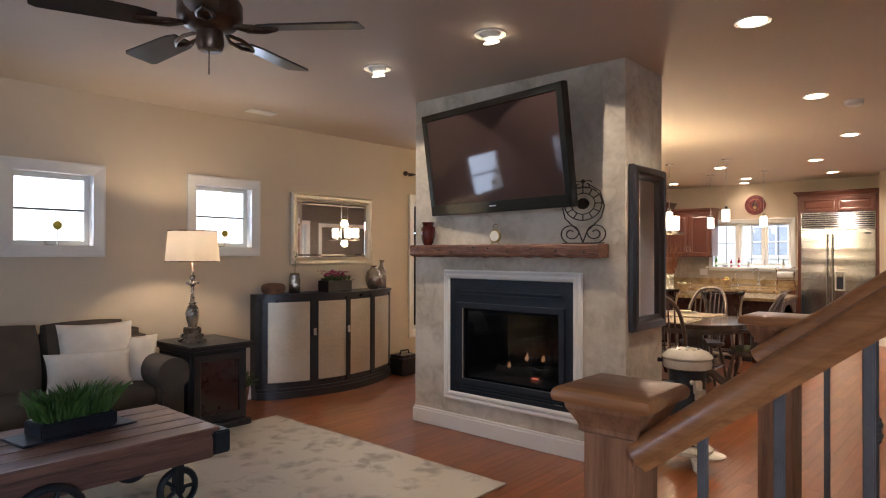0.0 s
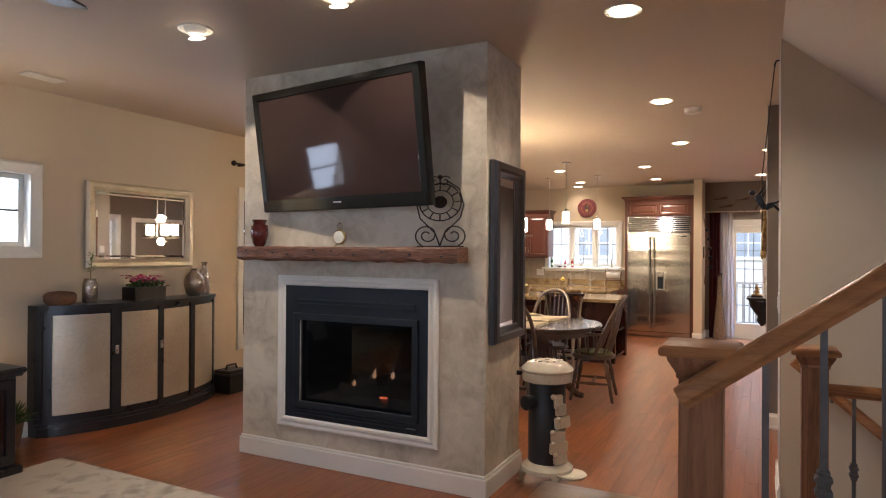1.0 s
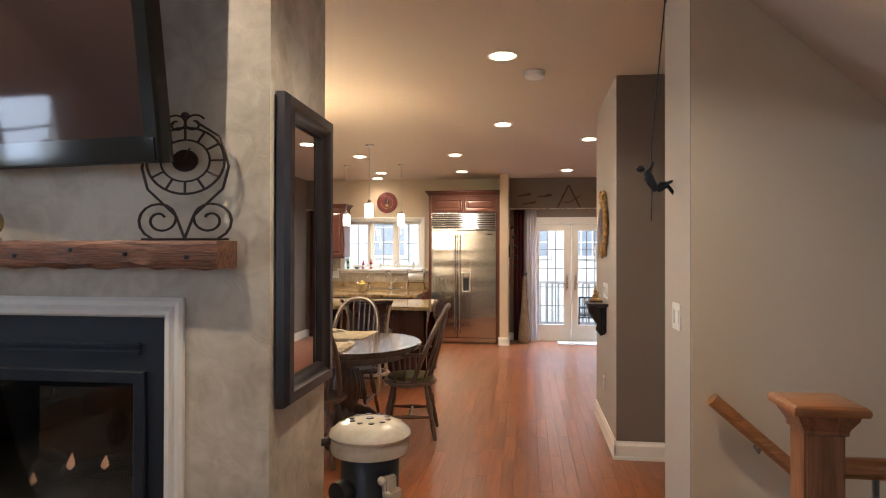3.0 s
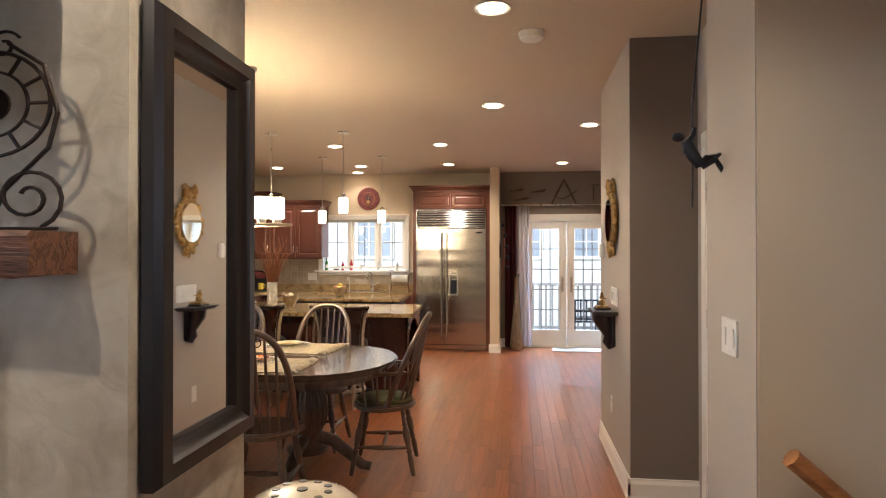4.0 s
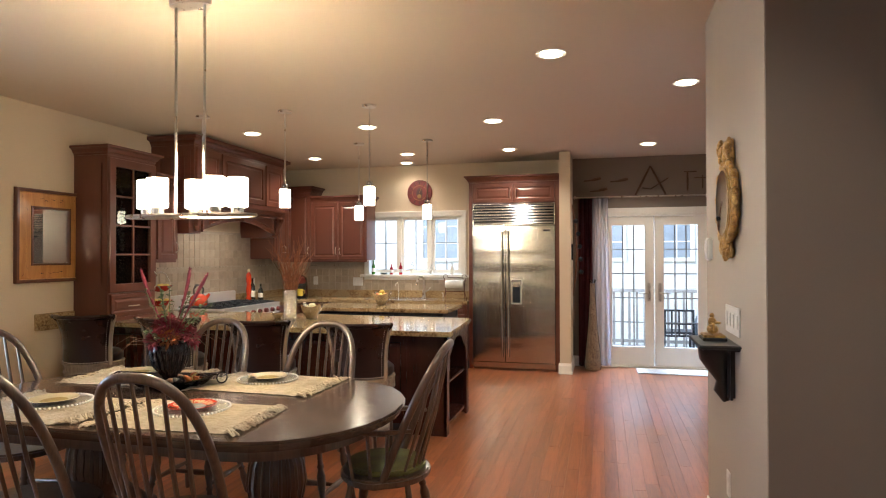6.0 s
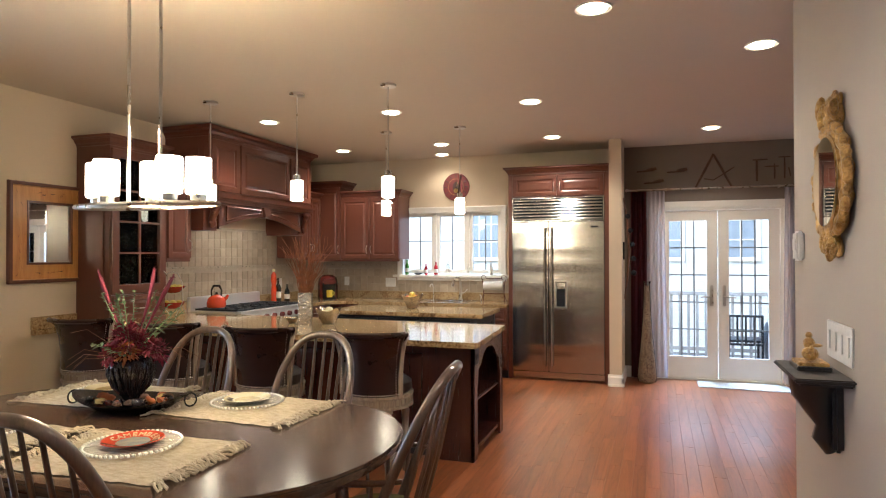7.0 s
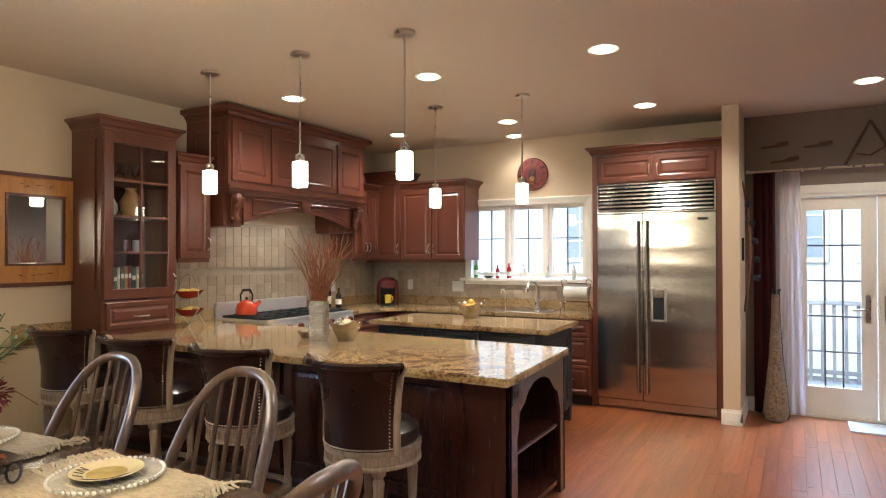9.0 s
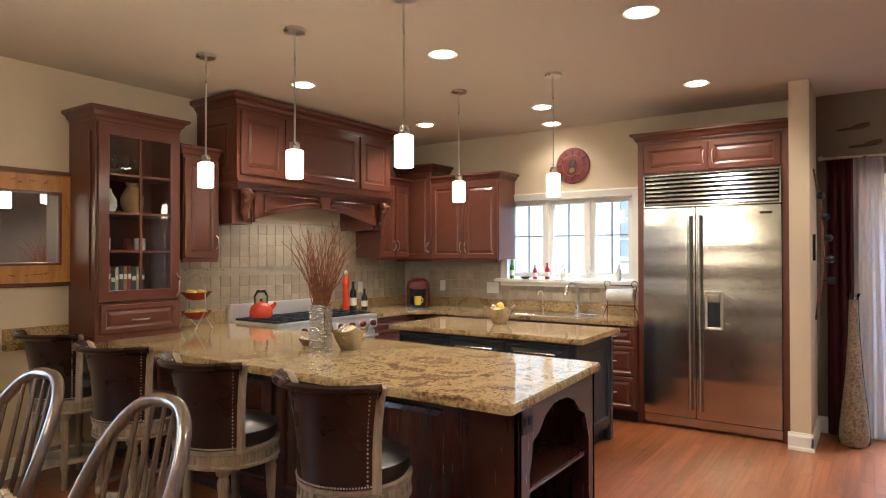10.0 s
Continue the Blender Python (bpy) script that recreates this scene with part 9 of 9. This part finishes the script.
part("spout", T([(0, 0, 0.10), (0, 0, 0.24), (0, -0.03, 0.29), (0, -0.09, 0.30), (0, -0.15, 0.26), (0, -0.17, 0.19)], [0.016, 0.014, 0.014, 0.014, 0.015, 0.018], 10), M_NICKEL, fa, smooth=50)
part("lever", T([(0.02, 0, 0.09), (0.07, 0, 0.11), (0.11, 0, 0.15)], [0.01, 0.007, 0.006], 8), M_NICKEL, fa, smooth=50)
fa = thing("soap_tap", "slim arched filtered-water tap by the sink", "faucet", pose(-3.55, 13.10, CT + 0.0005, 0, 0, -10))
part("spout", T([(0, 0, 0.0), (0, 0, 0.17), (0, -0.03, 0.21), (0, -0.08, 0.20), (0, -0.09, 0.17)], 0.007, 8), M_NICKEL, fa, smooth=50)
fa = thing("soap_pump", "small nickel soap dispenser by the sink", "soap dispenser", pose(-2.90, 13.08, CT + 0.0005))
part("pump", T([(0, 0, 0), (0, 0, 0.07), (0, -0.05, 0.08)], 0.008, 8), M_NICKEL, fa, smooth=50)

# paper towel holder
ph = thing("towel_holder", "dark red wrought iron paper towel holder", "paper towel holder", pose(-2.72, 13.02, CT + 0.0005))
bm = bmesh.new()
for s in (-1, 1):
    T([(s * 0.15, -0.06, 0.003), (s * 0.13, 0, 0.10), (s * 0.135, 0.0, 0.20), (s * 0.15, 0.0, 0.28)], 0.005, 6, bm)
    T([(s * 0.15, 0.06, 0.003), (s * 0.13, 0, 0.10)], 0.005, 6, bm)
    T([(s * 0.13 + 0.03 * math.cos(k * 0.5), 0, 0.30 + 0.03 * math.sin(k * 0.5)) for k in range(10)], 0.004, 6, bm)
T([(-0.13, 0, 0.10), (0.13, 0, 0.10)], 0.005, 6, bm)
T([(-0.14, 0, 0.20), (0.14, 0, 0.20)], 0.006, 6, bm)
T([(-0.10, 0, 0.29), (0.10, 0, 0.29)], 0.004, 6, bm)
part("iron_stand", bm, M_REDGLAZE, ph, smooth=50)
part("paper_roll", L([(0.055, -0.125), (0.057, -0.12), (0.057, 0.12), (0.055, 0.125)], 24, m=pose(0, 0, 0.20, 0, 90, 0)), M_WHITECHINA, ph, "white paper roll", smooth=40)

# window sill bottles
SILL = 1.605 - 0.412 + 0.0005
for x, h, r, mt, lb in ((-3.96, 0.20, 0.024, M_GREENGLASS, "green glass bottle on the window sill"), (-3.69, 0.15, 0.022, M_REDGLASS, "small red bottle on the window sill"), (-3.55, 0.17, 0.026, M_REDGLASS, "red potion bottle on the window sill"),
                        (-3.38, 0.18, 0.030, M_CLEAR, "clear glass bottle on the window sill"), (-3.10, 0.14, 0.022, M_CLEAR, "small clear bottle on the window sill"), (-2.80, 0.16, 0.024, M_WHITECHINA, "white china bottle on the window sill")):
    bottle(x, BW - 0.02, SILL, h, r, mt, "sill_bottle", lb)
t = thing("sill_dish", "low blue-grey dish on the window sill", "dish", pose(-3.80, BW - 0.02, SILL))
part("dish", L([(0.03, 0), (0.055, 0.018), (0.06, 0.024), (0.05, 0.02), (0.01, 0.008)], 20), M_NAVY, t, smooth=50)

plate("wall_outlet", "white double outlet plate on the tile backsplash", "outlet", pose(-4.20, BW - 0.014, 1.09), 0.15, 0.12, "switch")
plate("wall_outlet", "white outlet plate on the tile beside the window", "outlet", pose(-4.86, BW - 0.014, 1.10), 0.075, 0.12, "outlet")
plate("wall_outlet", "white outlet plate on the tile beyond the range", "outlet", Matrix.Translation((LW + 0.014, 12.40, 1.10)) @ TO_X, 0.075, 0.12, "outlet")
v = thing("window_figure_stand", "small yellow glass ornament on a window stand", "ornament", pose(-5.36, 2.33, 1.49))
part("stem", T([(0, 0, 0), (0, 0, 0.13)], 0.006, 6), M_NICKEL, v)
part("disc", ball(0.035, Matrix.Translation((0, 0, 0.16)) @ Matrix.Diagonal((0.5, 1, 1, 1)), 14, 10), M_YELLOW, v, smooth=60)
v = thing("window_figure_stand", "small yellow glass ornament on a window stand", "ornament", pose(-5.36, 3.74, 1.49))
part("stem", T([(0, 0, 0), (0, 0, 0.10)], 0.006, 6), M_NICKEL, v)
part("disc", ball(0.035, Matrix.Translation((0, 0, 0.13)) @ Matrix.Diagonal((0.5, 1, 1, 1)), 14, 10), M_YELLOW, v, smooth=60)
bt = thing("leaf_bush", "small potted fern beside the end table", "plant", pose(-5.18, 3.78, 0))
part("pot", L([(0.07, 0), (0.09, 0.12), (0.10, 0.20), (0.09, 0.20), (0.08, 0.12)], 20), M_BASKET, bt, smooth=45)
bm = bmesh.new()
for k in range(110):
    a, el = rng.uniform(0, 6.283), rng.uniform(0.4, 1.4)
    d = Vector((math.cos(a) * math.cos(el), math.sin(a) * math.cos(el), math.sin(el)))
    leaf_patch(bm, (0.05 * math.cos(a), 0.05 * math.sin(a), 0.18), d, rng.uniform(0.12, 0.25), 0.02, rng, 0.25)
part("fronds", bm, M_LEAF, bt)

# ---- tiled backsplash ----
M_TILE = surf("tumbled_tile", (0.40, 0.325, 0.24), (0.29, 0.235, 0.17), rough=0.4, scale=9, fine=50, bump=0.15, rand=0.13)
M_GROUT = surf("grout", (0.42, 0.36, 0.28), rough=0.9, scale=20, fine=90, bump=0.3)
M_BORDER = surf("metal_border", (0.42, 0.36, 0.28), rough=0.3, metal=0.4, scale=30, fine=60, bump=0.4)
bsp = tagged(new("backsplash"), "tumbled beige-grey square tile backsplash with pencil border", "backsplash", "", "structure")
part("grout_bed", B((LW, LW + 0.006, 10.02, BW - 0.006, 0.972, 1.76)), M_GROUT, bsp)
part("grout_bed", B((LW + 0.006, -4.10, BW - 0.006, BW, 0.972, 1.40), (-4.10, -2.46, BW - 0.006, BW, 0.972, 1.155)), M_GROUT, bsp)
tile_me = {}


def tile(w, h, m):
    key = (round(w, 3), round(h, 3))
    if key not in tile_me:
        bm = B((-w / 2, w / 2, -0.007, 0, -h / 2, h / 2), bevel=0.0015, seg=1)
        me = bpy.data.meshes.new("tile")
        bm.to_mesh(me)
        bm.free()
        me.materials.append(M_TILE)
        tile_me[key] = me
    ob = new("tile", tile_me[key])
    ob.parent = bsp
    ob.matrix_world = m


S = 0.1
zs = [(1.022 + S * k) for k in range(3)]
for k in range(31):
    y = 10.07 + S * k
    for row, z in enumerate(zs + [1.385 + S * q for q in range(4)]):
        ys = y
        if (10.36 < ys < 12.34 or z < 1.40) and ys < BW - 0.06:
            tile(S - 0.007, S - 0.007, Matrix.Translation((LW + 0.006, ys, z)) @ TO_X)
part("pencil_border", B((LW, LW + 0.016, 10.02, BW - 0.01, 1.318, 1.332), (LW + 0.01, -4.11, BW - 0.016, BW, 1.318, 1.332), bevel=0.003), M_BORDER, bsp, "rope pencil border tile")
for k in range(12):
    x = -5.30 + S * k
    for row, z in enumerate(zs):
        tile(S - 0.007, S - 0.007, pose(x, BW - 0.006, z))
for k in range(16):
    x = -4.04 + S * k
    tile(S - 0.004, S - 0.004, pose(x, BW - 0.006, 1.022))
    tile(S - 0.004, 0.078, pose(x, BW - 0.006, 1.113))

# ---- floor boards ----
def boards():
    rng = random.Random(5)
    near, rest = [], bmesh.new()
    shared = {}
    w = 0.083
    x = LW
    while x < 3.6:
        y = -3.0 - rng.random() * 0.9
        x1 = x + w
        while y < BW:
            ln = rng.choice((0.55, 0.75, 0.95, 1.15, 1.4))
            y0, y1 = max(y, -3.0), min(y + ln, BW)
            y += ln
            if y1 - y0 < 0.05:
                continue
            spans = [(y0, y1)]
            if x1 > 0.10:
                spans = [(a, b) for a, b in ((y0, min(y1, 4.40)), (max(y0, 5.68), y1)) if b - a > 0.05]
                if x > 0.9:
                    spans = [(a, b) for a, b in spans if b <= 4.41]
            for a, b in spans:
                full = len(spans) == 1 and b - a > ln - 1e-6
                if full and -2.0 < x < 0.0 and 6.0 < y0 < 13.0 and len(near) < 300:
                    near.append((x, a, ln))
                else:
                    dz = rng.uniform(-0.0001, 0.0001)
                    g = 0.0005
                    vs = [rest.verts.new(p) for p in ((x + g, a + g, dz), (x1 - g, a + g, dz), (x1 - g, b - g, dz), (x + g, b - g, dz),
                                                      (x + g, a + g, -0.012), (x1 - g, a + g, -0.012), (x1 - g, b - g, -0.012), (x + g, b - g, -0.012))]
                    for f in ((0, 1, 2, 3), (0, 4, 5, 1), (1, 5, 6, 2), (2, 6, 7, 3), (3, 7, 4, 0)):
                        rest.faces.new([vs[i] for i in f])
        x = x1
    part("floor_boards", rest, M_PLANKS, floor)["kind"] = "stuff"
    for x, a, ln in near:
        if ln not in shared:
            bm = B((0.0005, w - 0.0005, 0.0005, ln - 0.0005, -0.012, 0.0))
            me = bpy.data.meshes.new("board")
            bm.to_mesh(me)
            bm.free()
            me.materials.append(M_PLANK)
            shared[ln] = me
        ob = new("board", shared[ln])
        ob.location = (x, a, rng.uniform(-0.0001, 0.0001))
        ob.parent = floor


boards()
